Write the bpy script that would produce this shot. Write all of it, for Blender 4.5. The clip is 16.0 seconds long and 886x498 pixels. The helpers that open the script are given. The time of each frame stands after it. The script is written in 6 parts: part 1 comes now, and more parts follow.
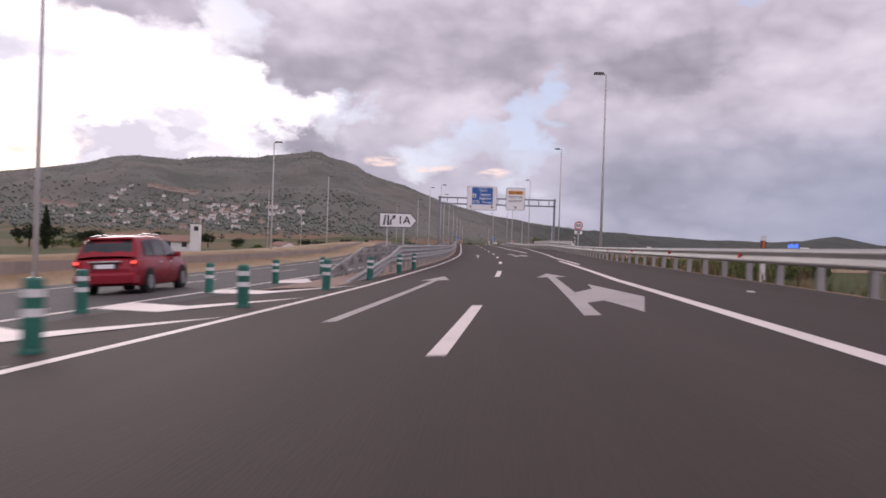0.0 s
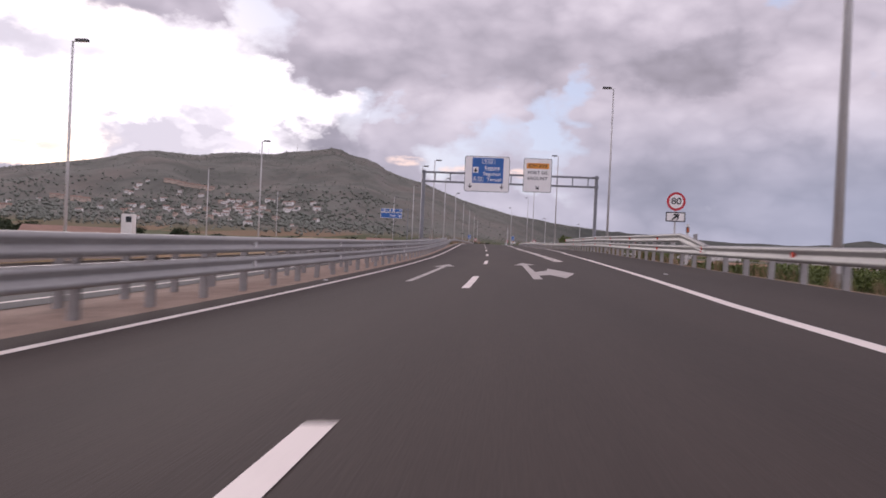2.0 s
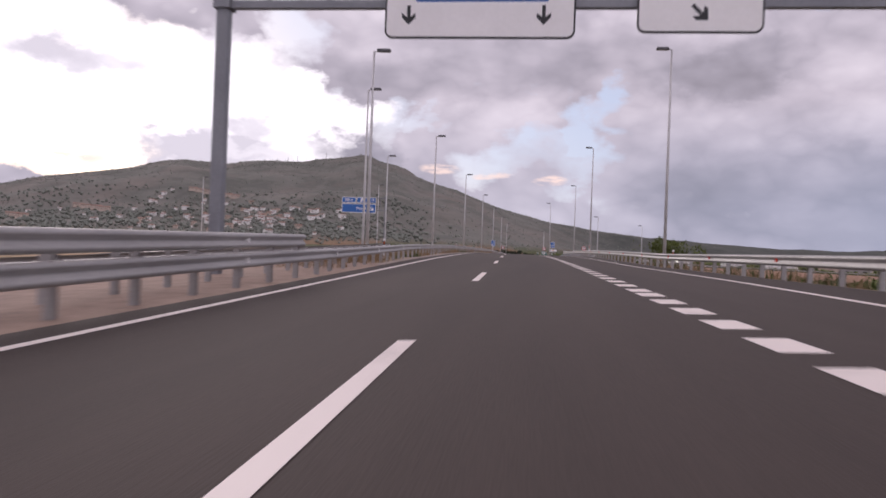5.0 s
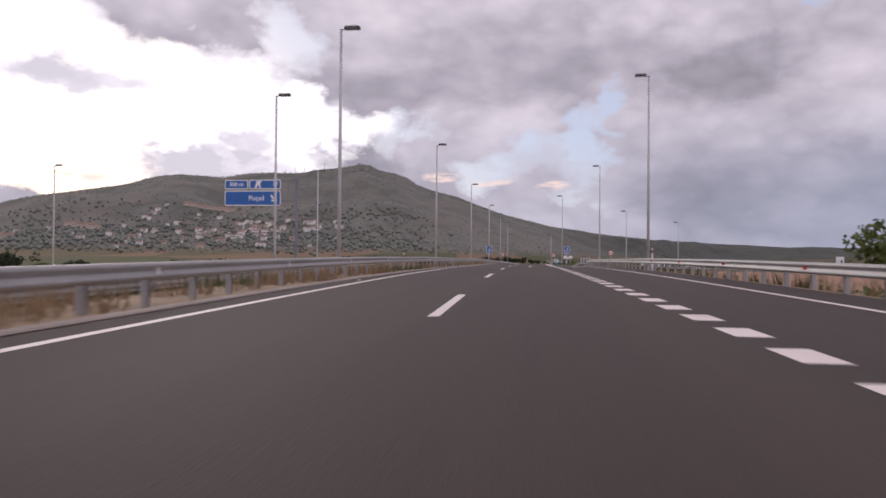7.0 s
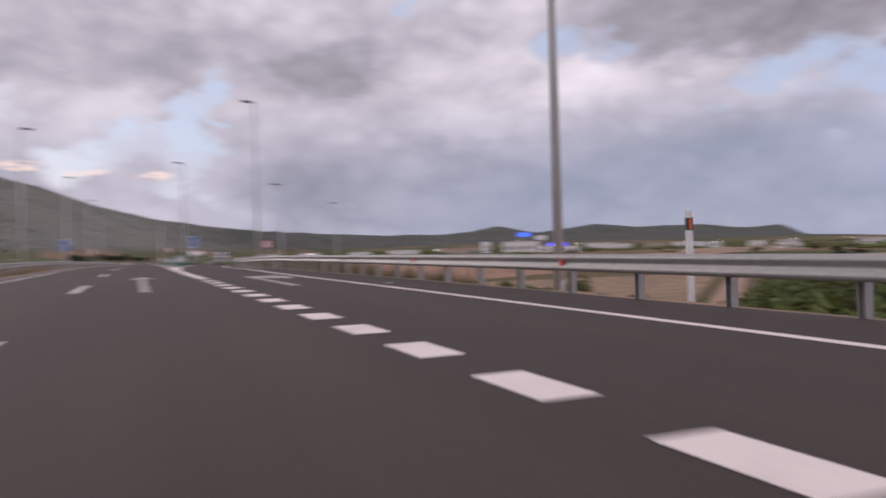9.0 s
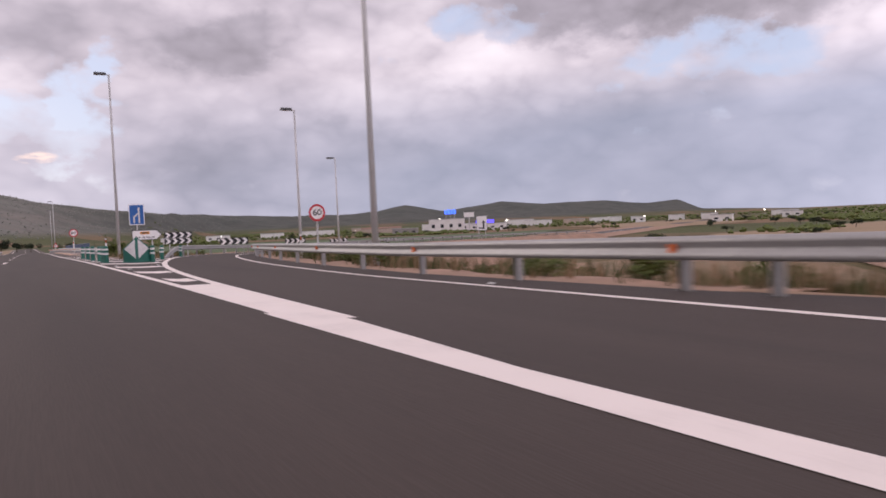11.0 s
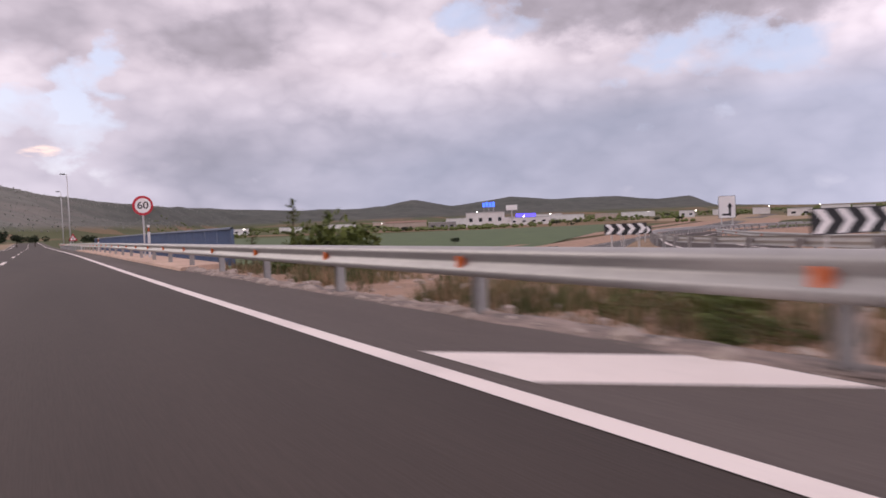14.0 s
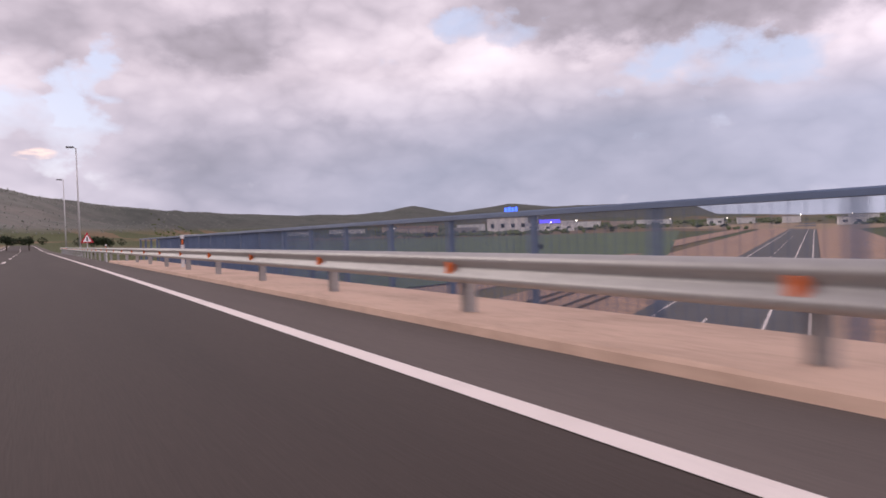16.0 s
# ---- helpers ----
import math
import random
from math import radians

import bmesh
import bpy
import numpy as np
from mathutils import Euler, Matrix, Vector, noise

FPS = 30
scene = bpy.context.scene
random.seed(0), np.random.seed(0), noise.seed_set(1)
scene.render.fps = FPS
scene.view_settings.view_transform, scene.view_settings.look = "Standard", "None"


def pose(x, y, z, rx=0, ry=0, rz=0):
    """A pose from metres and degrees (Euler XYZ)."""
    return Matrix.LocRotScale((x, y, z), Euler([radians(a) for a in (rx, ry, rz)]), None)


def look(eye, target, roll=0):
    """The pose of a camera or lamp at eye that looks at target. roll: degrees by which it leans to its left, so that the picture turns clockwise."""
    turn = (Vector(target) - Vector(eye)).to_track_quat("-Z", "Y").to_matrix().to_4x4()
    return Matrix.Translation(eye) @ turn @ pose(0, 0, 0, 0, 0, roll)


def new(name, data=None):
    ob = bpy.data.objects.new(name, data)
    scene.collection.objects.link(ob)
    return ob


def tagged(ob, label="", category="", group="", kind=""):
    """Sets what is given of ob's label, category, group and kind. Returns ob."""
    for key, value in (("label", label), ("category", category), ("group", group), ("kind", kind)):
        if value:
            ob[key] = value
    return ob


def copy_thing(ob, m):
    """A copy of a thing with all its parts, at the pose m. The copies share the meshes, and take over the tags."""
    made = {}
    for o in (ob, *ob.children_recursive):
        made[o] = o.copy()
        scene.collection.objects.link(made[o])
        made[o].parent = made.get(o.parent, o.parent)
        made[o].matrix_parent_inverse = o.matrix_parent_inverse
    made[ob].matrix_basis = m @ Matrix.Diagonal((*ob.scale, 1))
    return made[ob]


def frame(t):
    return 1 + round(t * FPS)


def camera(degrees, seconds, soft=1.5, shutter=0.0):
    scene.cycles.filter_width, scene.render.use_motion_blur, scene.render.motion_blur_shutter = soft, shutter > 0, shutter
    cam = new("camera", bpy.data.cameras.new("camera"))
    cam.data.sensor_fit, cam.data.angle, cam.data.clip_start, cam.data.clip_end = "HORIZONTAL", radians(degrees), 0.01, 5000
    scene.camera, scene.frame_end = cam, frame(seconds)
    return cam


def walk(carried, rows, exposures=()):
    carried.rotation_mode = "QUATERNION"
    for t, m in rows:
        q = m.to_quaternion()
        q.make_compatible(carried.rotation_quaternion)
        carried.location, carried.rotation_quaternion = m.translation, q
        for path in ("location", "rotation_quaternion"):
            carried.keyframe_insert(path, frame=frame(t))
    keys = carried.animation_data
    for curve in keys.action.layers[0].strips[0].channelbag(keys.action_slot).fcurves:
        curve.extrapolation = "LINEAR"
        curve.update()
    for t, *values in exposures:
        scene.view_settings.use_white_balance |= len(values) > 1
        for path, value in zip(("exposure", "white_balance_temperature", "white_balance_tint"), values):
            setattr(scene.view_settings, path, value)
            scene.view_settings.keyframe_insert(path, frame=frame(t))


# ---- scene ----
W_DEG = 61.43
cam = camera(W_DEG, 16.0, soft=1.7, shutter=0.27)
PATH = [
    (0, look((0.911, 2.849, 0.929), (-1.347, 52.798, 0.772), 1.85)),
    (0.5, look((1.601, 13.437, 0.943), (-0.779, 63.380, 0.824), 2.53)),
    (1, look((2.330, 23.45, 0.962), (-0.521, 73.38, 0.791), 2.53)),
    (1.5, look((2.802, 34.636, 0.995), (-0.301, 84.539, 0.801), 2.49)),
    (2, look((3.199, 44.963, 1.028), (-0.516, 94.824, 0.796), 2.53)),
    (2.5, look((3.424, 55.733, 1.073), (-0.814, 105.553, 0.943), 2.67)),
    (3, look((3.531, 66.296, 1.138), (-1.138, 116.077, 0.957), 2.89)),
    (3.5, look((3.539, 76.540, 1.188), (-1.521, 126.283, 1.090), 2.52)),
    (4, look((3.447, 88.379, 1.315), (-2.189, 138.060, 1.369), 2.31)),
    (4.2, look((3.398, 92.758, 1.381), (-2.336, 142.428, 1.434), 2.53)),
    (6.3, look((2.739, 136.474, 1.984), (-3.743, 186.049, 2.578), 0.91)),
    (6.5, look((2.664, 140.654, 2.046), (-3.758, 190.236, 2.676), 0.74)),
    (7, look((2.449, 151.506, 2.226), (-3.848, 201.102, 2.989), 0.46)),
    (7.5, look((2.202, 161.364, 2.336), (-3.968, 210.976, 3.118), -0.01)),
    (8, look((1.991, 171.728, 2.452), (-4.139, 221.346, 3.177), -0.57)),
    (8.5, look((1.826, 181.604, 2.539), (-4.319, 231.221, 3.152), -0.40)),
    (8.6, look((1.804, 183.665, 2.556), (-3.84, 233.36, 3.35), -0.60)),
    (8.7, look((1.782, 185.726, 2.574), (-0.683, 235.680, 3.29), -0.85)),
    (8.8, look((1.668, 187.973, 2.587), (6.591, 237.728, 3.062), -1.02)),
    (8.9, look((1.770, 189.424, 2.604), (11.601, 238.447, 2.955), -1.47)),
    (9, look((1.759, 192.078, 2.630), (20.533, 238.419, 2.594), -1.65)),
    (9.1, look((1.728, 193.690, 2.652), (24.157, 238.376, 2.320), -1.66)),
    (9.2, look((1.636, 196.043, 2.672), (26.982, 239.139, 2.085), -1.82)),
    (11.5, look((1.056, 244.148, 2.735), (25.395, 287.786, 0.900), -2.76)),
    (12, look((1.099, 254.364, 2.736), (25.899, 297.735, 0.773), -2.92)),
    (12.5, look((1.364, 264.410, 2.673), (26.161, 307.782, 0.670), -2.91)),
    (13, look((1.404, 274.810, 2.607), (26.095, 318.238, 0.503), -2.40)),
    (13.3, look((1.406, 281.222, 2.568), (25.623, 324.918, 0.525), -2.39)),
    (13.5, look((1.401, 285.384, 2.536), (25.652, 329.058, 0.430), -2.45)),
    (14, look((1.400, 295.382, 2.450), (25.679, 339.048, 0.495), -2.35)),
    (14.5, look((1.407, 305.158, 2.370), (25.833, 348.745, 0.492), -2.00)),
    (15, look((1.477, 315.568, 2.305), (26.027, 359.093, 0.593), -1.78)),
    (15.5, look((1.607, 325.364, 2.234), (26.192, 368.869, 0.532), -1.81)),
    (16, look((1.739, 335.316, 2.164), (26.305, 378.839, 0.646), -1.78)),
]
walk(cam, PATH, [(0.0, 0.05, 6500, 19), (4.0, 0.05, 6500, 19), (7.0, -0.08, 6500, 17), (9.0, -0.02, 6500, 16), (12.0, 0.24, 6750, 19), (16.0, 0.25, 6750, 20)])

# ---- daylight: broken cloud, evening sun behind cloud ahead and to the left ----
SUN_BEARING, SUN_HEIGHT = -31.0, 13.0
sun_dir = Vector((math.sin(radians(SUN_BEARING)) * math.cos(radians(SUN_HEIGHT)),
                  math.cos(radians(SUN_BEARING)) * math.cos(radians(SUN_HEIGHT)), math.sin(radians(SUN_HEIGHT))))
world = bpy.data.worlds.new("sky")
scene.world = world
world.use_nodes = True
wt = world.node_tree
wt.nodes.clear()


def nd(tree, kind, **put):
    n = tree.nodes.new(kind)
    for k, v in put.items():
        if k == "op":
            n.operation = v
        elif k == "blend":
            n.blend_type = v
        elif k == "dtype":
            n.data_type = v
        else:
            n.inputs[k.replace("_", " ")].default_value = v
    return n


def math_node(tree, op, a, b=None, clamp=False):
    n = tree.nodes.new("ShaderNodeMath")
    n.operation = op
    n.use_clamp = clamp
    for i, v in enumerate((a, b)):
        if v is None:
            continue
        if isinstance(v, (int, float)):
            n.inputs[i].default_value = v
        else:
            tree.links.new(v, n.inputs[i])
    return n.outputs[0]


def ramp_node(tree, fac, stops):
    n = tree.nodes.new("ShaderNodeValToRGB")
    e = n.color_ramp.elements
    while len(e) < len(stops):
        e.new(0.5)
    for el, (p, c) in zip(e, stops):
        el.position = p
        el.color = (c, c, c, 1) if isinstance(c, (int, float)) else (*c, 1)
    tree.links.new(fac, n.inputs[0])
    return n.outputs[0]


def mix_col(tree, fac, a, b, blend="MIX"):
    n = tree.nodes.new("ShaderNodeMix")
    n.data_type, n.blend_type = "RGBA", blend
    for sock, v in ((n.inputs[0], fac), (n.inputs[6], a), (n.inputs[7], b)):
        if isinstance(v, (int, float)):
            sock.default_value = v
        elif isinstance(v, tuple):
            sock.default_value = (*v, 1)
        else:
            tree.links.new(v, sock)
    return n.outputs[2]


# cloud forms: bearing, height, half width, half height (degrees), amount
SHADES = [(3, 14.2, 12, 3.6, -0.16), (48, 16.2, 15, 3.6, -0.46), (1, 17, 9, 4, -0.04), (27, 11.0, 11, 3.6, 0.08), (19, 14, 9, 5, -0.10), (-16, 12.6, 10, 3.0, -0.16), (53, 8, 8, 3, 0.02),
          (34, 6.6, 13, 2.2, -0.10), (-15.5, 8.0, 4.5, 2.6, -0.30), (12, 7, 9, 3, -0.06), (21, 4, 12, 4.5, -0.20), (-29, 17, 8, 3.4, -0.06), (31, 9.5, 7, 1.6, -0.14), (15, 13.5, 5, 1.6, -0.12)]
GLOWS = [(-28, 9.4, 13.5, 5.2, 1.0), (-18.5, 10.2, 5.5, 2.2, 0.8), (-36, 14.5, 7, 5.0, 1.0)]
GAPS = [(-18.2, 15.8, 4.2, 2.8, 0.92), (-12.4, 9.6, 1.8, 2.4, 0.74), (2.4, 10.0, 2.4, 2.2, 0.72), (0.5, 7.2, 6.0, 2.0, 0.80), (6.6, 11.4, 2.2, 2.0, 0.75),
        (35, 14.8, 4.4, 1.7, 0.66), (51.5, 11.0, 7.0, 2.2, 0.76), (20, 17.6, 3, 1.2, 0.5), (-9.5, 10.4, 1.4, 1.2, 0.56)]
LEFT_GAPS = [(-35, 6.6, 7.0, 2.2, 1.0), (-31.5, 15.2, 4.5, 1.5, 0.66)]
STREAKS = [(-7.2, 6.5, 1.7, 0.36, 0.75), (-3.2, 6.1, 1.3, 0.30, 0.65), (0.6, 5.6, 1.4, 0.42, 0.75), (-33.5, 5.6, 2.2, 0.45, 0.6)]


def build_sky():
    t = wt
    ln = t.links.new
    tc = t.nodes.new("ShaderNodeTexCoord")
    d = tc.outputs["Generated"]
    sep = t.nodes.new("ShaderNodeSeparateXYZ")
    ln(d, sep.inputs[0])
    z = math_node(t, "MAXIMUM", sep.outputs[2], 0.0)

    def fbm(scale, detail, rough, off, flat=2.0):
        mp = t.nodes.new("ShaderNodeMapping")
        mp.inputs["Location"].default_value = off
        mp.inputs["Scale"].default_value = (scale, scale, scale * flat)
        ln(d, mp.inputs[0])
        n = t.nodes.new("ShaderNodeTexNoise")
        n.inputs["Scale"].default_value = 1.0
        n.inputs["Detail"].default_value = detail
        n.inputs["Roughness"].default_value = rough
        ln(mp.outputs[0], n.inputs["Vector"])
        return math_node(t, "SUBTRACT", n.outputs["Fac"], 0.5)

    def times(a, k):
        return math_node(t, "MULTIPLY", a, k)

    def plus(*terms):
        out = terms[0]
        for q in terms[1:]:
            out = math_node(t, "ADD", out, q)
        return out

    big = fbm(2.3, 3, 0.5, (3.1, 7.7, 0.0), 2.2)
    puff = fbm(6.0, 6, 0.50, (1.3, 2.9, 4.0), 1.9)
    puff_above = fbm(6.0, 6, 0.50, (1.3 + sun_dir.x * 0.10, 2.9 + sun_dir.y * 0.10, 4.26), 1.9)
    edge = fbm(13.0, 5, 0.50, (8.3, 0.4, 2.0), 1.6)

    def lumps(scale, off):
        """Rounded heads with soft folds between them."""
        return math_node(t, "ABSOLUTE", fbm(scale, 2, 0.45, off, 1.7))
    heads = plus(times(lumps(8.0, (5.1, 1.9, 3.0)), 1.0), times(lumps(17.0, (0.7, 4.4, 6.0)), 0.55))
    az0 = times(math_node(t, "ARCTAN2", sep.outputs[0], sep.outputs[1]), 57.2958)
    el0 = times(math_node(t, "ARCSINE", sep.outputs[2]), 57.2958)
    az = plus(az0, times(puff, 16.0), times(edge, 11.0))
    el = plus(el0, times(fbm(9.0, 6, 0.60, (4.4, 6.1, 9.0), 1.6), 8.0), times(fbm(21.0, 4, 0.5, (2.4, 3.1, 5.0), 1.6), 3.0))

    calm = (plus(az0, times(edge, 3.0)), plus(el0, times(puff, 1.6), times(edge, 0.8)))

    def forms(rows, at=None):
        """Sum of soft ovals."""
        az_, el_ = at or (az, el)
        out = None
        for b, e, hb, he, amount in rows:
            p = times(math_node(t, "SUBTRACT", az_, b), 1.0 / hb)
            q = times(math_node(t, "SUBTRACT", el_, e), 1.0 / he)
            r = math_node(t, "ADD", math_node(t, "MULTIPLY", p, p), math_node(t, "MULTIPLY", q, q))
            lobe = t.nodes.new("ShaderNodeMapRange")
            lobe.interpolation_type = "SMOOTHSTEP"
            lobe.inputs["From Min"].default_value = 1.9
            lobe.inputs["From Max"].default_value = 0.0
            lobe.inputs["To Max"].default_value = amount
            ln(r, lobe.inputs["Value"])
            out = lobe.outputs[0] if out is None else math_node(t, "ADD", out, lobe.outputs[0])
        return out

    dot = t.nodes.new("ShaderNodeVectorMath")
    dot.operation = "DOT_PRODUCT"
    ln(d, dot.inputs[0])
    dot.inputs[1].default_value = sun_dir
    toward = ramp_node(t, dot.outputs["Value"], [(0.2, 0.0), (1.0, 1.0)])
    # thin cloud pale, thick cloud grey-lilac, upper sunward sides lighter and bases darker
    lit = math_node(t, "SUBTRACT", puff, puff_above)
    shade = plus(forms(SHADES), times(big, 0.70), times(puff, -0.45), times(heads, 0.9), times(lit, 0.80), 0.51)
    col = ramp_node(t, shade, [(0.0, (0.262, 0.247, 0.285)), (0.30, (0.408, 0.386, 0.445)), (0.52, (0.568, 0.532, 0.600)), (0.75, (0.742, 0.698, 0.765)), (1.0, (0.905, 0.862, 0.925))])
    # towards the horizon the cloud goes blue-grey
    low = ramp_node(t, z, [(0.0, 1.0), (0.07, 0.92), (0.13, 0.62), (0.20, 0.0)])
    away = math_node(t, "SUBTRACT", 1.0, toward, True)
    lowf = math_node(t, "MULTIPLY", low, math_node(t, "ADD", times(away, 1.5), 0.18), True)
    lowf = times(lowf, 0.9)
    col = mix_col(t, lowf, col, ramp_node(t, shade, [(0.15, (0.275, 0.315, 0.415)), (0.8, (0.385, 0.42, 0.54))]))
    # clouds on the side away from the low sun are lit from the front
    back = ramp_node(t, plus(times(dot.outputs["Value"], 0.5), 0.5), [(0.15, 1.75), (0.62, 1.0)])
    col = mix_col(t, 1.0, col, back, "MULTIPLY")
    sky = t.nodes.new("ShaderNodeTexSky")
    sky.sky_type = "NISHITA"
    sky.sun_disc = False
    sky.sun_elevation = radians(SUN_HEIGHT)
    sky.sun_rotation = radians(SUN_BEARING)
    sky.air_density, sky.dust_density = 1.0, 1.0
    gap = mix_col(t, 0.75, mix_col(t, 1.0, sky.outputs[0], (0.12, 0.12, 0.12), "MULTIPLY"), (0.56, 0.66, 0.88))
    gap_mask = ramp_node(t, plus(forms(GAPS), times(edge, 1.5), times(puff, -0.9)), [(0.28, 0.0), (0.50, 0.35), (0.85, 0.9)])
    col = mix_col(t, gap_mask, col, gap)
    glow_mask = ramp_node(t, plus(forms(GLOWS), times(edge, 0.9), times(puff, -0.9)), [(0.24, 0.0), (0.46, 0.45), (0.76, 1.0)])
    col = mix_col(t, glow_mask, col, (1.22, 1.19, 1.24))
    left_mask = ramp_node(t, plus(forms(LEFT_GAPS), times(edge, 1.5), times(puff, -0.9)), [(0.25, 0.0), (0.55, 0.5), (0.9, 0.9)])
    col = mix_col(t, left_mask, col, gap)
    torn = math_node(t, "ADD", times(fbm(26.0, 6, 0.62, (1.1, 2.2, 3.3), 4.0), 4.0), 0.75, True)
    streak_mask = ramp_node(t, math_node(t, "MULTIPLY", forms(STREAKS, calm), torn), [(0.12, 0.0), (0.60, 0.85)])
    col = mix_col(t, streak_mask, col, (1.02, 0.82, 0.74))
    wisps = ramp_node(t, plus(forms([(-21.6, 8.6, 1.6, 1.6, 0.8), (-28.0, 6.4, 3.5, 1.0, 0.7), (-35, 12.6, 3.2, 1.2, 0.8), (-23.5, 6.6, 4.5, 1.2, 0.8), (-26.5, 5.4, 4.0, 0.9, 0.7)]), times(edge, 1.6)), [(0.22, 0.0), (0.60, 0.45), (1.0, 0.8)])
    col = mix_col(t, wisps, col, (0.62, 0.60, 0.68))
    bg = t.nodes.new("ShaderNodeBackground")
    ln(col, bg.inputs[0])
    bg.inputs[1].default_value = 1.0
    out = t.nodes.new("ShaderNodeOutputWorld")
    ln(bg.outputs[0], out.inputs[0])


build_sky()
sun = new("sun", bpy.data.lights.new("sun", "SUN"))
sun.data.energy, sun.data.angle, sun.data.color = 0.7, radians(25), (1.0, 0.93, 0.86)
sun.matrix_world = look((0, 0, 60), Vector((0, 0, 60)) - sun_dir)


# ---- materials ----
def material(name, base, dark=None, rough=0.8, metal=0.0, scale=3.0, fine=40.0, bump=0.2, spread=(0.35, 0.65),
             per_object=0.0, spec=0.5, detail=4.0, stretch=(1, 1, 1), emit=None):
    """A surface with colour varied at two scales and a fine relief; coordinates are metres."""
    m = bpy.data.materials.new(name)
    m.use_nodes = True
    t = m.node_tree
    b = t.nodes["Principled BSDF"]
    geo = t.nodes.new("ShaderNodeNewGeometry")
    mp = t.nodes.new("ShaderNodeMapping")
    mp.inputs["Scale"].default_value = stretch
    t.links.new(geo.outputs["Position"], mp.inputs[0])
    n1 = nd(t, "ShaderNodeTexNoise", Scale=scale, Detail=detail, Roughness=0.6)
    n2 = nd(t, "ShaderNodeTexNoise", Scale=fine, Detail=2.0, Roughness=0.6)
    for n in (n1, n2):
        t.links.new(mp.outputs[0], n.inputs["Vector"])
    f = math_node(t, "ADD", math_node(t, "MULTIPLY", n1.outputs["Fac"], 0.65), math_node(t, "MULTIPLY", n2.outputs["Fac"], 0.35))
    f = ramp_node(t, f, [(spread[0], 0.0), (spread[1], 1.0)])
    dark = dark or tuple(c * 0.75 for c in base)
    col = mix_col(t, f, dark, base)
    if per_object:
        oi = t.nodes.new("ShaderNodeObjectInfo")
        g = math_node(t, "ADD", math_node(t, "MULTIPLY", oi.outputs["Random"], per_object), 1 - per_object / 2)
        hsv = t.nodes.new("ShaderNodeHueSaturation")
        t.links.new(g, hsv.inputs["Value"])
        t.links.new(col, hsv.inputs["Color"])
        col = hsv.outputs[0]
    t.links.new(col, b.inputs["Base Color"])
    b.inputs["Roughness"].default_value, b.inputs["Metallic"].default_value = rough, metal
    b.inputs["Specular IOR Level"].default_value = spec
    if bump:
        bp = nd(t, "ShaderNodeBump", Strength=bump, Distance=0.01)
        t.links.new(n2.outputs["Fac"], bp.inputs["Height"])
        t.links.new(bp.outputs[0], b.inputs["Normal"])
    if emit:
        b.inputs["Emission Color"].default_value = (*emit[0], 1)
        b.inputs["Emission Strength"].default_value = emit[1]
    return m


ASPHALT = material("asphalt", (0.065, 0.0478, 0.0402), (0.044, 0.0325, 0.0277), 0.84, scale=0.55, fine=70, bump=0.45, spec=0.32, stretch=(1, 0.07, 1), spread=(0.36, 0.64))
ASPHALT_DUSTY = material("dusty_asphalt", (0.125, 0.100, 0.089), (0.082, 0.066, 0.059), 0.88, scale=0.5, fine=45, bump=0.5, spec=0.28, stretch=(1, 0.12, 1))
CRUMBLE = material("crumbled_asphalt_and_earth", (0.30, 0.225, 0.19), (0.10, 0.082, 0.072), 0.95, scale=2.2, fine=13, bump=0.9, stretch=(1, 0.5, 1), spread=(0.38, 0.60))
ASPHALT_OLD = material("asphalt_pale", (0.10, 0.094, 0.09), (0.075, 0.07, 0.067), 0.85, scale=0.3, fine=50, bump=0.3, spec=0.3)
PAINT = material("road_paint", (0.80, 0.71, 0.655), (0.58, 0.51, 0.47), 0.6, scale=1.2, fine=35, bump=0.15, spread=(0.25, 0.5))
PAINT_WORN = material("worn_road_paint", (0.45, 0.40, 0.375), (0.31, 0.28, 0.262), 0.7, scale=1.0, fine=35, bump=0.15, spread=(0.25, 0.55))
STEEL = material("galvanised_steel", (0.42, 0.405, 0.39), (0.30, 0.288, 0.28), 0.5, 0.4, scale=0.7, fine=18, bump=0.06, stretch=(1, 0.3, 1))
POLE_STEEL = material("galvanised_pole", (0.58, 0.57, 0.56), (0.46, 0.452, 0.445), 0.55, 0.15, scale=0.6, fine=12, bump=0.05)
GANTRY_STEEL = material("gantry_steel", (0.26, 0.265, 0.28), (0.19, 0.195, 0.21), 0.55, 0.45, scale=0.6, fine=12, bump=0.05)
HEAD_GREY = material("lamp_grey", (0.10, 0.10, 0.105), rough=0.5, scale=2, bump=0.03)
LENS = material("lamp_glass", (0.35, 0.35, 0.36), rough=0.15, scale=2, bump=0.0)
CONCRETE = material("dusty_concrete", (0.62, 0.43, 0.325), (0.40, 0.27, 0.195), 0.9, scale=1.1, fine=14, bump=0.5, stretch=(1, 0.45, 1), spread=(0.28, 0.55))
CONCRETE_GREY = material("grey_concrete", (0.36, 0.34, 0.32), (0.25, 0.235, 0.22), 0.9, scale=0.8, fine=14, bump=0.4)
SOIL = material("dry_soil", (0.41, 0.25, 0.17), (0.23, 0.145, 0.098), 0.95, scale=0.5, fine=8, bump=0.6)
VERGE = material("verge_soil_and_grass", (0.33, 0.20, 0.125), (0.15, 0.115, 0.06), 0.95, scale=0.35, fine=6, bump=0.7, spread=(0.4, 0.6))
GRAVEL = material("pink_gravel", (0.38, 0.265, 0.205), (0.22, 0.155, 0.12), 0.95, scale=1.5, fine=24, bump=0.8)
DRYGRASS = material("dry_grass", (0.34, 0.225, 0.130), (0.18, 0.130, 0.072), 0.9, scale=0.6, fine=9, bump=0.2)
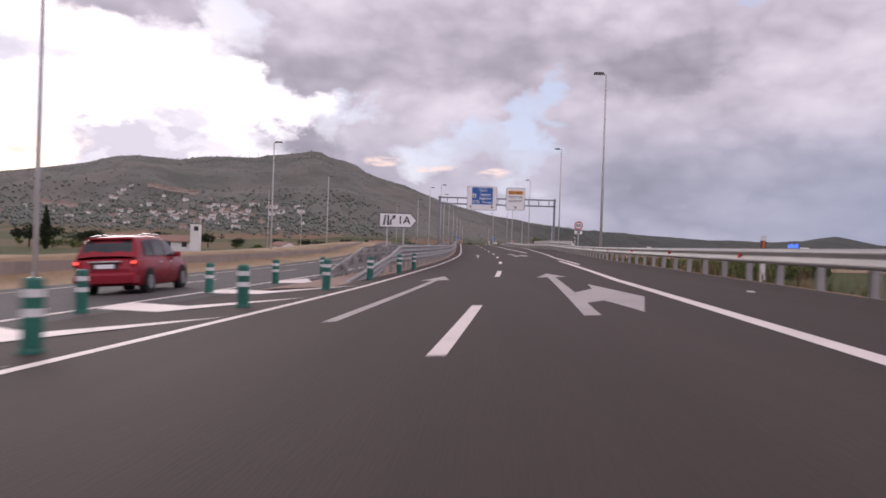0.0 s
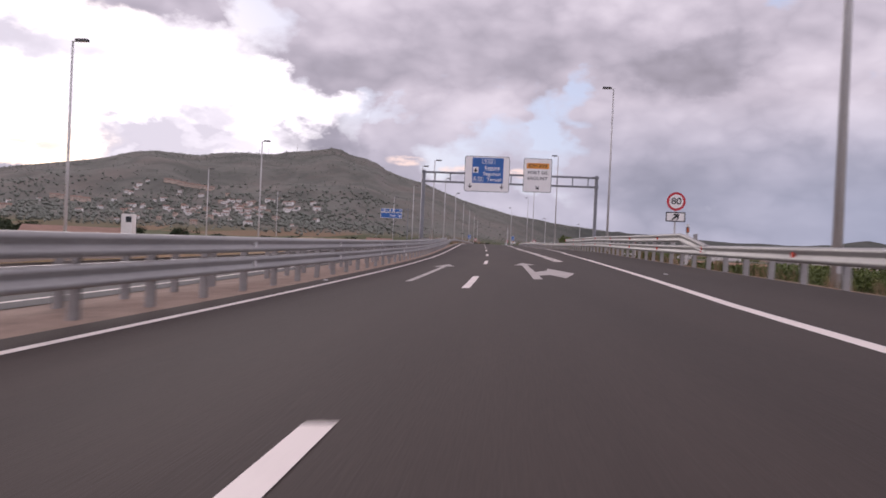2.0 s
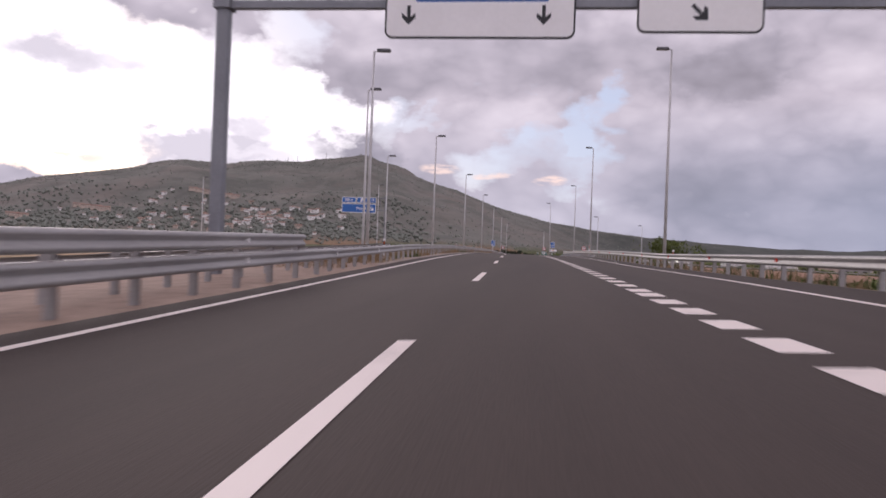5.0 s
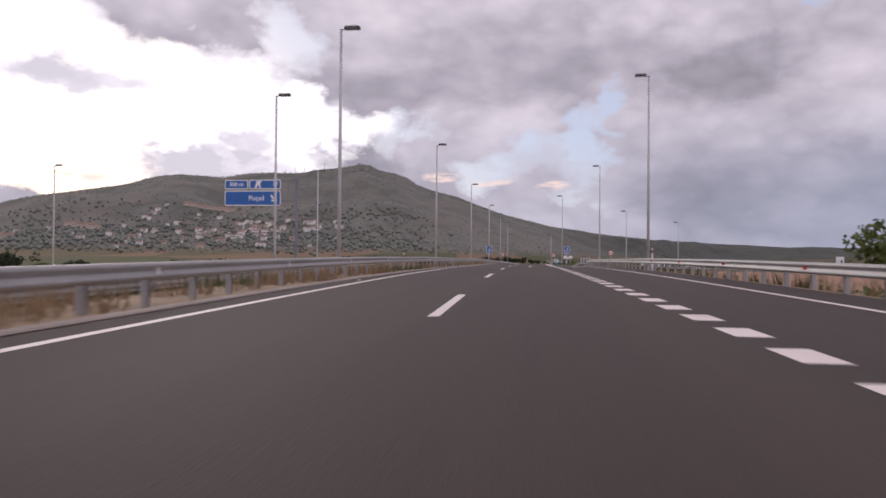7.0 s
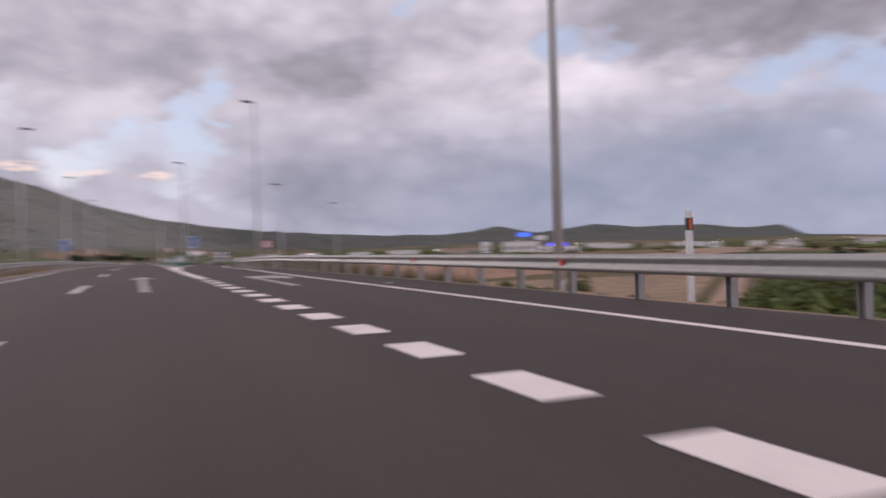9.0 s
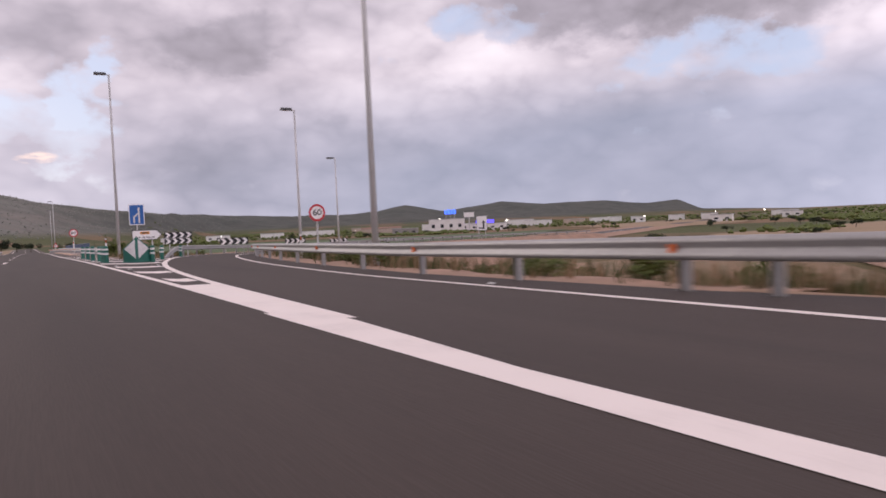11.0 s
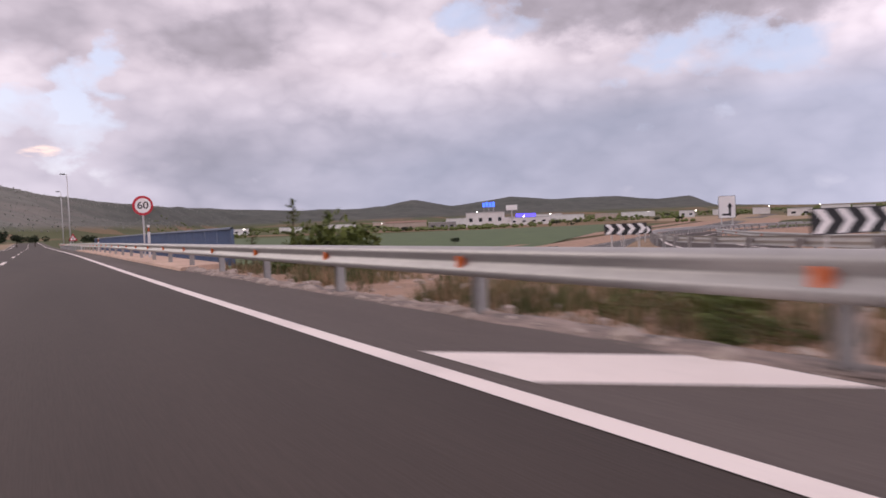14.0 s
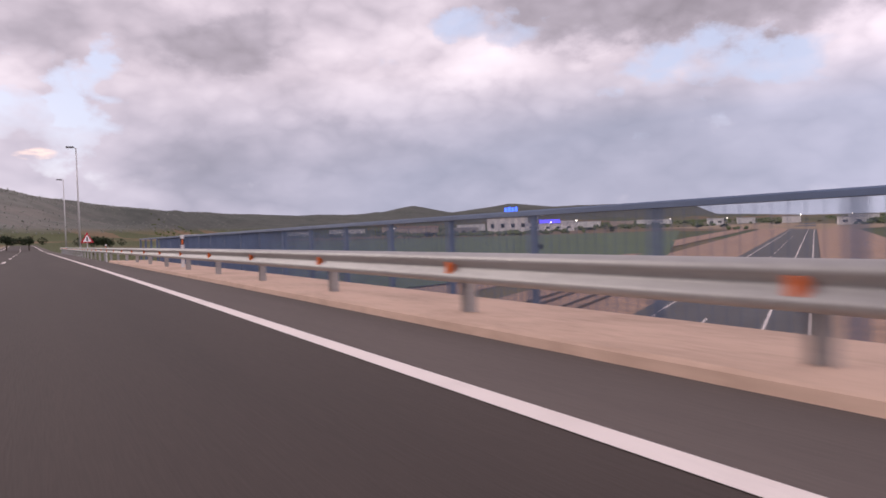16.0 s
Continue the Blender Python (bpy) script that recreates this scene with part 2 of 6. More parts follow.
GREENGRASS = material("weeds", (0.10, 0.11, 0.035), (0.05, 0.06, 0.02), 0.9, scale=0.6, fine=9, bump=0.2)
LEAF = material("leaves", (0.125, 0.15, 0.036), (0.055, 0.075, 0.02), 0.7, scale=0.9, fine=5, bump=0.0, per_object=0.5, spec=0.3)
LEAF_DARK = material("dark_leaves", (0.035, 0.05, 0.022), (0.015, 0.024, 0.011), 0.75, scale=0.7, fine=4, bump=0.0, per_object=0.4, spec=0.25)
BARK = material("bark", (0.12, 0.085, 0.06), (0.06, 0.042, 0.03), 0.95, scale=4, fine=25, bump=0.8)
WHITE = material("white_sign_sheet", (0.90, 0.88, 0.86), (0.84, 0.82, 0.80), 0.45, scale=0.8, fine=10, bump=0.0)
BLUE = material("blue_sign_sheet", (0.02, 0.13, 0.42), (0.017, 0.11, 0.36), 0.4, scale=0.8, fine=10, bump=0.0)
RED = material("red_sign_sheet", (0.60, 0.010, 0.028), rough=0.4, scale=1, bump=0.0)
ORANGE = material("orange_sign_sheet", (0.85, 0.33, 0.03), rough=0.4, scale=1, bump=0.0)
BLACK = material("black_sign_sheet", (0.015, 0.015, 0.017), rough=0.5, scale=1, bump=0.0)
BACK = material("bare_aluminium", (0.40, 0.40, 0.41), rough=0.5, metal=0.5, scale=1, bump=0.03)
GREEN_PLASTIC = material("green_plastic", (0.012, 0.145, 0.105), (0.009, 0.105, 0.077), 0.45, scale=3, fine=20, bump=0.03)
REFLECT_WHITE = material("white_reflective_band", (0.74, 0.72, 0.70), (0.6, 0.58, 0.56), 0.4, scale=5, fine=20, bump=0.0)
REFLECT_RED = material("red_reflector", (0.80, 0.09, 0.05), rough=0.25, scale=3, bump=0.0)
REFLECT_AMBER = material("amber_reflector", (0.80, 0.17, 0.035), rough=0.25, scale=3, bump=0.0)
# hill scrub, lightened past leaf colour to put distance haze into it
SCRUB_HAZED = material("hazed_dry_scrub", (0.262, 0.266, 0.228), (0.200, 0.208, 0.178), 0.9, scale=0.05, fine=0.3, bump=0.0, spec=0.1)
WALL_CONCRETE = material("stained_wall_concrete", (0.36, 0.295, 0.255), (0.25, 0.205, 0.175), 0.9, scale=0.35, fine=6, bump=0.4, stretch=(1, 1, 0.4))
BLUE_RAIL = material("blue_painted_steel", (0.10, 0.145, 0.235), (0.07, 0.105, 0.18), 0.55, 0.1, scale=1.5, fine=12, bump=0.05)
POST_WHITE = material("white_plastic", (0.76, 0.75, 0.74), (0.6, 0.59, 0.58), 0.5, scale=4, fine=20, bump=0.02)


# ---- mesh helpers ----
class MB:
    """Collects vertices and faces of one mesh."""

    def __init__(self):
        self.v, self.f = [], []

    def add(self, verts, faces):
        n = len(self.v)
        self.v += [tuple(p) for p in verts]
        self.f += [tuple(i + n for i in q) for q in faces]
        return self

    def box(self, x0, x1, y0, y1, z0, z1, c=0.0, m=None):
        """A box, with its upright and top edges cut by c."""
        if c:
            ring = [(x0 + c, y0), (x1 - c, y0), (x1, y0 + c), (x1, y1 - c), (x1 - c, y1), (x0 + c, y1), (x0, y1 - c), (x0, y0 + c)]
            cx, cy = (x0 + x1) / 2, (y0 + y1) / 2
            kx, ky = 1 - c / max(x1 - x0, 1e-6) * 2, 1 - c / max(y1 - y0, 1e-6) * 2
            top = [(cx + (x - cx) * kx, cy + (y - cy) * ky) for x, y in ring]
            vs = [(*p, z0) for p in ring] + [(*p, z1 - c) for p in ring] + [(*p, z1) for p in top]
            fs = [tuple(range(7, -1, -1)), tuple(range(16, 24))]
            for k in (0, 8):
                fs += [(k + i, k + (i + 1) % 8, k + 8 + (i + 1) % 8, k + 8 + i) for i in range(8)]
        else:
            vs = [(x, y, z) for z in (z0, z1) for x, y in ((x0, y0), (x1, y0), (x1, y1), (x0, y1))]
            fs = [(3, 2, 1, 0), (4, 5, 6, 7), (0, 1, 5, 4), (1, 2, 6, 5), (2, 3, 7, 6), (3, 0, 4, 7)]
        if m is not None:
            vs = [m @ Vector(p) for p in vs]
        return self.add(vs, fs)

    def tube(self, pts, radii, n=10, caps=True):
        """A round bar along points with a radius at each."""
        pts = [Vector(p) for p in pts]
        rings = []
        for i, p in enumerate(pts):
            d = (pts[min(i + 1, len(pts) - 1)] - pts[max(i - 1, 0)]).normalized()
            a = d.orthogonal() if abs(d.z) < 0.99 else Vector((1, 0, 0))
            a = (a - d * a.dot(d)).normalized()
            b = d.cross(a)
            r = radii[i] if isinstance(radii, (list, tuple)) else radii
            rings.append([p + (a * math.cos(k * math.tau / n) + b * math.sin(k * math.tau / n)) * r for k in range(n)])
        vs = [q for r in rings for q in r]
        fs = [(i * n + k, i * n + (k + 1) % n, (i + 1) * n + (k + 1) % n, (i + 1) * n + k) for i in range(len(pts) - 1) for k in range(n)]
        if caps:
            fs += [tuple(range(n - 1, -1, -1)), tuple((len(pts) - 1) * n + k for k in range(n))]
        return self.add(vs, fs)

    def slab(self, outline, y0, y1):
        """An outline of (x, z) made thick between two y values."""
        n = len(outline)
        vs = [(x, y0, z) for x, z in outline] + [(x, y1, z) for x, z in outline]
        fs = [tuple(range(n)), tuple(range(2 * n - 1, n - 1, -1))] + [(k, n + k, n + (k + 1) % n, (k + 1) % n) for k in range(n)]
        return self.add(vs, fs)

    def strip(self, rows):
        """A sheet through rows of points, all of one length."""
        n = len(rows[0])
        vs = [p for r in rows for p in r]
        fs = [(i * n + k, i * n + k + 1, (i + 1) * n + k + 1, (i + 1) * n + k) for i in range(len(rows) - 1) for k in range(n - 1)]
        return self.add(vs, fs)

    def data(self, name, mat, smooth=False):
        me = bpy.data.meshes.new(name)
        me.from_pydata([tuple(p) for p in self.v], [], self.f)
        me.materials.append(mat)
        if smooth:
            me.polygons.foreach_set("use_smooth", [True] * len(me.polygons))
        me.update()
        return me


def part(name, mb, mat, parent=None, label="", smooth=False):
    """One mesh object, under a thing or a part."""
    data = mb if isinstance(mb, bpy.types.Mesh) else mb.data(name, mat, smooth)
    ob = new(name, data)
    if parent is not None:
        ob.parent = parent
    return tagged(ob, label)


def thing(name, label, category, m=None, group="", kind=""):
    """An empty at the base of a thing, for its parts."""
    ob = new(name)
    ob.empty_display_size = 0.2
    if m is not None:
        ob.matrix_world = m
    return tagged(ob, label, category, group, kind)


def rounded(w, h, r, n=5):
    """A rectangle with round corners, centred, as (x, z) points."""
    out = []
    for cx, cz, a0 in ((w / 2 - r, h / 2 - r, 0), (-w / 2 + r, h / 2 - r, 90), (-w / 2 + r, -h / 2 + r, 180), (w / 2 - r, -h / 2 + r, 270)):
        for k in range(n + 1):
            a = radians(a0 + 90 * k / n)
            out.append((cx + r * math.cos(a), cz + r * math.sin(a)))
    return out


def circle(r, n=36):
    return [(r * math.cos(k * math.tau / n), r * math.sin(k * math.tau / n)) for k in range(n)]


def moved(pts, x, z):
    return [(a + x, b + z) for a, b in pts]


def lettering(text, size, mat, parent, x, z, y=-0.012, align="CENTER", width=1.0):
    """Raised words on a board that faces -y."""
    cu = bpy.data.curves.new("lettering", "FONT")
    cu.body, cu.size, cu.align_x, cu.align_y, cu.extrude = text, size, align, "CENTER", 0.003
    cu.offset = size * 0.012
    tmp = bpy.data.objects.new("lettering", cu)
    scene.collection.objects.link(tmp)
    bpy.context.view_layer.update()
    me = bpy.data.meshes.new_from_object(tmp.evaluated_get(bpy.context.evaluated_depsgraph_get()))
    bpy.data.objects.remove(tmp)
    me.materials.clear()
    me.materials.append(mat)
    ob = new("lettering", me)
    ob.parent = parent
    ob.matrix_local = Matrix.Translation((x, y, z)) @ pose(0, 0, 0, 90) @ Matrix.Diagonal((width, 1, 1, 1))
    return ob


# ---- the line of the road: sideways bend and rise every 20 m ----
KX = [-1.402, 0.0, 1.342, 2.195, 2.616, 2.703, 2.4, 1.946, 1.513, 1.034, 0.502, 0.22, 0.07, 0.0, 0.032, 0.074, 0.07, 0.212, 0.435, 0.601, 0.743, 0.884, 1.026, 1.167, 1.308, 1.45, 1.591]
KZ = [-0.022, 0.0, 0.024, 0.08, 0.172, 0.319, 0.546, 0.819, 1.111, 1.399, 1.637, 1.735, 1.764, 1.778, 1.762, 1.669, 1.481, 1.344, 1.218, 1.046, 0.856, 0.665, 0.475, 0.286, 0.097, -0.092, -0.28]


def spline(k, y):
    p = min(max((y + 20) / 20, 1), len(k) - 2.001)
    i = int(p)
    s = p - i
    a, b, c, d = k[i - 1], k[i], k[i + 1], k[min(i + 2, len(k) - 1)]
    return ((1 - s) ** 3 * a + (3 * s**3 - 6 * s * s + 4) * b + (-3 * s**3 + 3 * s * s + 3 * s + 1) * c + s**3 * d) / 6


def lerp(y, *pairs):
    if y <= pairs[0][0]:
        return pairs[0][1]
    for (a, p), (b, q) in zip(pairs, pairs[1:]):
        if y <= b:
            return p + (q - p) * (y - a) / (b - a)
    return pairs[-1][1]


def xc(y):
    return spline(KX, y)


def fall(u, y):
    """Height of the roadway above its centre line, by its crossfall."""
    if y < 235:
        return lerp(y, (100, 0.062), (150, 0.0)) * u
    return 0.03 * lerp(y, (235, 0), (250, 1)) - 0.035 * max(u - 3.5, 0) * lerp(y, (235, 0), (250, 1))


def surf(u, y):
    return spline(KZ, y) + fall(u, y)


def P(u, y, h=0.0):
    return Vector((xc(y) + u, y, surf(u, y) + h))


def stations(y0, y1, step=2.0):
    n = max(1, math.ceil((y1 - y0) / step - 1e-6))
    return [y0 + (y1 - y0) * i / n for i in range(n + 1)]


# ---- land: one sheet to the horizon, with the hills ----
HUB = (0.0, 170.0)
SKYLINE = [(-180, 0.9), (-110, 1.6), (-70, 2.0), (-50, 2.5), (-38.5, 3.45), (-36.5, 4.0), (-33.5, 4.65), (-30.2, 5.3), (-28.3, 5.9), (-26.7, 6.2), (-25.1, 6.2), (-23.7, 6.08), (-22.3, 6.35), (-20.2, 6.6), (-18.1, 6.66), (-16, 7.05),
           (-14.7, 7.3), (-13.6, 7.5), (-12.95, 7.42), (-12.3, 7.1), (-11.6, 6.92), (-11.1, 6.85), (-9.9, 6.35), (-9.2, 5.8), (-8.3, 5.5), (-7.4, 5.25), (-6, 4.85), (-3, 3.7), (0.6, 2.75), (4.4, 2.1), (8, 1.75), (13, 1.3), (17, 1.12), (21, 1.05), (24, 1.2), (26.2, 1.62),
           (29, 1.03), (33.4, 1.5), (36.8, 1.2), (41, 1.3), (44, 0.88), (46.3, 1.0), (47.9, 0.3), (54, 0.02), (64, 0.0), (110, 0.1), (180, 0.9)]


def bearing(x, y):
    return math.degrees(math.atan2(x - HUB[0], y - HUB[1]))


def hill_distance(b):
    return lerp(b, (-180, 2600), (-60, 2300), (-2, 2250), (8, 2700), (13, 3900), (60, 4300), (110, 4300), (180, 2600))


def low_way(x, y):
    """Distance from the middle of the road that passes under the bridge."""
    return (x - 2) * math.cos(radians(56)) - (y - 342) * math.sin(radians(56))


def land(x, y):
    r = math.hypot(x - HUB[0], y - HUB[1])
    b = bearing(x, y)
    plain = lerp(x, (-60, -2.6), (-14, -2.4), (4, -4.6), (5000, -4.6))
    plain += max(0, min(1, (r - 150) / 900)) * lerp(b, (-170, 0), (-60, 8), (-8, 8), (6, 2), (20, 0)) * (1 if y > 150 or x < 0 else 0)
    top = 2.6 + hill_distance(b) * math.tan(radians(lerp(b, *SKYLINE)))
    s = r / hill_distance(b)
    start = lerp(b, (-40, 0.30), (-6, 0.30), (10, 0.62), (60, 0.72))
    if s <= start:
        f = 0.0
    elif s < 1:
        q = (s - start) / (1 - start)
        f = q * q * (1.7 - 0.7 * q)
    else:
        f = max(0.15, 1 - (s - 1) * 1.1)
    h = max(0.0, top - plain) * f
    if f > 0.02 and h > 2:
        e = noise.fractal((x / 420, y / 420, 1.3), 0.9, 2.1, 4)
        e2 = noise.ridged_multi_fractal((x / 330, y / 330, 4.0), 1.0, 2.0, 3, 1.0, 2.0) - 1.0
        h += min(h, 60) * (0.34 * e + 0.24 * e2) * (1 - 0.75 * max(0, 1 - abs(s - 1) * 7))
    return plain + h + 0.25 * noise.noise((x / 40, y / 40, 0)) * (1 if r > 60 else 0)


def build_land():
    angles = []
    a = -180.0
    while a < 180:
        angles.append(a)
        a += 0.3 if -45 <= a < 65 else 3.0
    radii = [0.0] + [6 * 1.105**i for i in range(52)]
    radii = [r for r in radii if r < 900] + [900 + i * 26 for i in range(66)] + [2620 + i * 56 for i in range(40)]
    vs, fs = [], []
    n = len(angles)
    for r in radii:
        for a in angles:
            x, y = HUB[0] + r * math.sin(radians(a)), HUB[1] + r * math.cos(radians(a))
            vs.append((x, y, land(x, y)))
    for i in range(len(radii) - 1):
        for k in range(n):
            fs.append((i * n + k, i * n + (k + 1) % n, (i + 1) * n + (k + 1) % n, (i + 1) * n + k))
    mb = MB()
    mb.v, mb.f = vs, fs
    ob = part("ground", mb, LAND, smooth=True)
    tagged(ob, "fields of dry grass and crops rising to scrub-covered rocky hills", "ground", kind="structure")


def land_material():
    m = bpy.data.materials.new("land")
    m.use_nodes = True
    t = m.node_tree
    b = t.nodes["Principled BSDF"]
    b.inputs["Roughness"].default_value = 0.95
    b.inputs["Specular IOR Level"].default_value = 0.15
    geo = t.nodes.new("ShaderNodeNewGeometry")
    pos = geo.outputs["Position"]
    def noi(scale, detail=5, rough=0.6, stretch=None):
        n = nd(t, "ShaderNodeTexNoise", Scale=scale, Detail=detail, Roughness=rough)
        if stretch:
            mp = t.nodes.new("ShaderNodeMapping")
            mp.inputs["Scale"].default_value = stretch
            mp.inputs["Rotation"].default_value = (0, 0, radians(-34))
            t.links.new(pos, mp.inputs[0])
            t.links.new(mp.outputs[0], n.inputs["Vector"])
        else:
            t.links.new(pos, n.inputs["Vector"])
        return n.outputs["Fac"]
    # plain: parcels of crop, bare earth and dry grass
    vor = t.nodes.new("ShaderNodeTexVoronoi")
    vor.inputs["Scale"].default_value = 0.011
    mp = t.nodes.new("ShaderNodeMapping")
    mp.inputs["Rotation"].default_value = (0, 0, radians(-34))
    mp.inputs["Scale"].default_value = (1.0, 0.45, 0.0)
    t.links.new(pos, mp.inputs[0])
    t.links.new(mp.outputs[0], vor.inputs["Vector"])
    sepc = t.nodes.new("ShaderNodeSeparateColor")
    t.links.new(vor.outputs["Color"], sepc.inputs[0])
    field = ramp_node(t, sepc.outputs[0], [(0.0, (0.050, 0.070, 0.024)), (0.42, (0.065, 0.088, 0.030)), (0.58, (0.12, 0.105, 0.055)), (0.74, (0.25, 0.145, 0.09)), (1.0, (0.08, 0.085, 0.036))])
    field = mix_col(t, ramp_node(t, noi(0.35, 6), [(0.35, 0.0), (0.65, 0.7)]), field, (0.125, 0.105, 0.055))
    # hill: scrub, rock and red earth, paled and greyed to paint in haze
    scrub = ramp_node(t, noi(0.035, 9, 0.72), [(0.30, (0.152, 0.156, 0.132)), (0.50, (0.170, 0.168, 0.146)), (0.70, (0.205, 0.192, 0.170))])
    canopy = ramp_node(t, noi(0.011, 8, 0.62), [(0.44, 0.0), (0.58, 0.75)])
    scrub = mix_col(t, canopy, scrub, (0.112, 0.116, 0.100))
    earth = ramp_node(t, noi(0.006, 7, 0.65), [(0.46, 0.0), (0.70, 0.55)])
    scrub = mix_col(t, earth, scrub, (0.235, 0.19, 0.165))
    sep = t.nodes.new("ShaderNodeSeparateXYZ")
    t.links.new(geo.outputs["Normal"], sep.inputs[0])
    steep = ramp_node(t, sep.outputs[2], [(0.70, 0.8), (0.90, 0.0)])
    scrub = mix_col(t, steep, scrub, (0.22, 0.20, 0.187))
    sp = t.nodes.new("ShaderNodeSeparateXYZ")
    t.links.new(pos, sp.inputs[0])
    up = ramp_node(t, math_node(t, "DIVIDE", sp.outputs[2], 100.0), [(0.08, 0.0), (0.20, 1.0)])
    # hills to the east stay dark, without the sunward haze painted in
    east = ramp_node(t, math_node(t, "DIVIDE", sp.outputs[0], 1000.0), [(-0.20, 0.0), (0.30, 0.78)])
    scrub = mix_col(t, east, scrub, ramp_node(t, noi(0.02, 7, 0.65), [(0.35, (0.042, 0.052, 0.046)), (0.65, (0.085, 0.088, 0.078))]))
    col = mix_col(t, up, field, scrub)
    t.links.new(col, b.inputs["Base Color"])
    bp = nd(t, "ShaderNodeBump", Strength=0.35, Distance=2.0)
    t.links.new(noi(0.06, 9, 0.75), bp.inputs["Height"])
    t.links.new(bp.outputs[0], b.inputs["Normal"])
    return m


LAND = land_material()
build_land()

# ---- roadway ----
RAMP = [(5.55, 234), (5.75, 243), (6.2, 253), (7.05, 262), (8.5, 271), (10.4, 280), (13.2, 289.5), (17.8, 299), (23.8, 309.5), (30.5, 319.5), (41, 332), (58, 348), (84, 364), (118, 375)]


def right_edge(y):
    """Sideways place of the barrier on the right of the main roadway."""
    return lerp(y, (-40, 5.65), (22, 5.65), (45, 5.9), (62, 6.5), (80, 7.2), (95, 7.75), (115, 8.2), (140, 8.6), (205, 8.8), (240, 8.95))


def catmull(pts, per=8):
    out = []
    for i in range(len(pts) - 1):
        p0, p1, p2, p3 = pts[max(i - 1, 0)], pts[i], pts[i + 1], pts[min(i + 2, len(pts) - 1)]
        for k in range(per):
            s = k / per
            out.append(tuple(0.5 * (2 * b + (c - a) * s + (2 * a - 5 * b + 4 * c - d) * s * s + (3 * b - a - 3 * c + d) * s**3) for a, b, c, d in zip(p0, p1, p2, p3)))
    return out + [pts[-1]]


RAMP_LINE = catmull(RAMP)


def ramp_point(i, side, h=0.0):
    """A point of the ramp at step i, side metres to the right of its middle."""
    a, b = RAMP_LINE[max(i - 1, 0)], RAMP_LINE[min(i + 1, len(RAMP_LINE) - 1)]
    d = Vector((b[0] - a[0], b[1] - a[1])).normalized()
    u, y = RAMP_LINE[i][0] + d.y * side, RAMP_LINE[i][1] - d.x * side
    return P(u, y, h) if u < 30 else Vector((xc(y) + u, y, surf(30, y) - (u - 30) * 0.012 + h))


def ramp_u(y, side=0.0):
    """Sideways place of the ramp at y."""
    best = None
    for i in range(len(RAMP_LINE) - 1):
        a, b = ramp_point(i, side), ramp_point(i + 1, side)
        if a.y <= y <= b.y:
            s = (y - a.y) / max(b.y - a.y, 1e-6)
            best = a.x + (b.x - a.x) * s - xc(y)
            break
    return best if best is not None else 200.0


road = thing("road", "dark grey asphalt motorway with worn white markings", "road", kind="structure")


def build_roadway():
    rows = []
    for y in stations(-60, 281):
        r = right_edge(y) + 0.12 if y < 240 else ramp_u(y, 1.75) + 1.35
        us = [-4.25, -3.5, -1.75, 0, 1.75, 3.5] + [3.5 + (r - 3.5) * k / 5 for k in range(1, 6)]
        rows.append([P(u, y) for u in us])
    part("carriageway", MB().strip(rows), ASPHALT, road, smooth=True)
    rows = []
    for y in stations(281, 640):
        us = [-4.6, -3.5, -1.75, 0, 1.75, 3.5]
        rows.append([P(u, y) for u in us])
    part("carriageway", MB().strip(rows), ASPHALT, road, smooth=True)
    rows = []
    for y in stations(281, 640):
        us = [3.5, 4.0, lerp(y, (281, 5.1), (286, 5.6), (298, 5.2), (312, 5.05), (317, 4.85), (640, 4.85))]
        rows.append([P(u, y) for u in us])
    part("shoulder", MB().strip(rows), ASPHALT_DUSTY, road, smooth=True)
    i0 = next(i for i, p in enumerate(RAMP_LINE) if p[1] > 277)
    rows = [[ramp_point(i, s, -0.004) for s in (-2.6, -1.75, 0, 1.75, 3.1)] for i in range(i0, len(RAMP_LINE))]
    part("slip_road", MB().strip(rows), ASPHALT, road, smooth=True)
    # slip road that leaves on the left, beyond the first gore
    rows = []
    for y in stations(-60, 640, 3):
        b = lerp(y, (-60, 0), (30, 0.0), (140, -3.0), (230, -9), (640, -9))
        rows.append([P(u + b, y, -0.02 - 0.003 * (min(y, 230) - 100) if y > 100 else -0.004) for u in (-16.6, -14.5, -11.0, -7.3, -6.3)])
    part("slip_road", MB().strip(rows), ASPHALT_OLD, road, smooth=True)
    # paved nose between the two
    rows = [[P(u, y, -0.008) for u in (-7.0, -5.5, -4.2)] for y in stations(-60, 34, 3)]
    part("paved_nose", MB().strip(rows), ASPHALT, road, smooth=True)


build_roadway()


def drape(name, polys, mat, h=0.005, parent=road, cut=1.5):
    """Flat marks laid on the road; polygons of (u, y)."""
    bm = bmesh.new()
    for poly in polys:
        bm.faces.new([bm.verts.new((u, y, 0)) for u, y in poly])
    bmesh.ops.recalc_face_normals(bm, faces=bm.faces)
    y0, y1 = min(v.co.y for v in bm.verts), max(v.co.y for v in bm.verts)
    k = math.ceil(y0 / cut) * cut
    while k < y1:
        bmesh.ops.bisect_plane(bm, geom=bm.verts[:] + bm.edges[:] + bm.faces[:], plane_co=(0, k, 0), plane_no=(0, 1, 0))
        k += cut
    bmesh.ops.bisect_plane(bm, geom=bm.verts[:] + bm.edges[:] + bm.faces[:], plane_co=(3.5, 0, 0), plane_no=(1, 0, 0))
    for f in bm.faces:
        if f.normal.z < 0:
            f.normal_flip()
    for v in bm.verts:
        v.co = P(v.co.x, v.co.y, h)
    me = bpy.data.meshes.new(name)
    bm.to_mesh(me)
    bm.free()
    me.materials.append(mat)
    ob = new(name, me)
    ob.parent = parent
    return ob


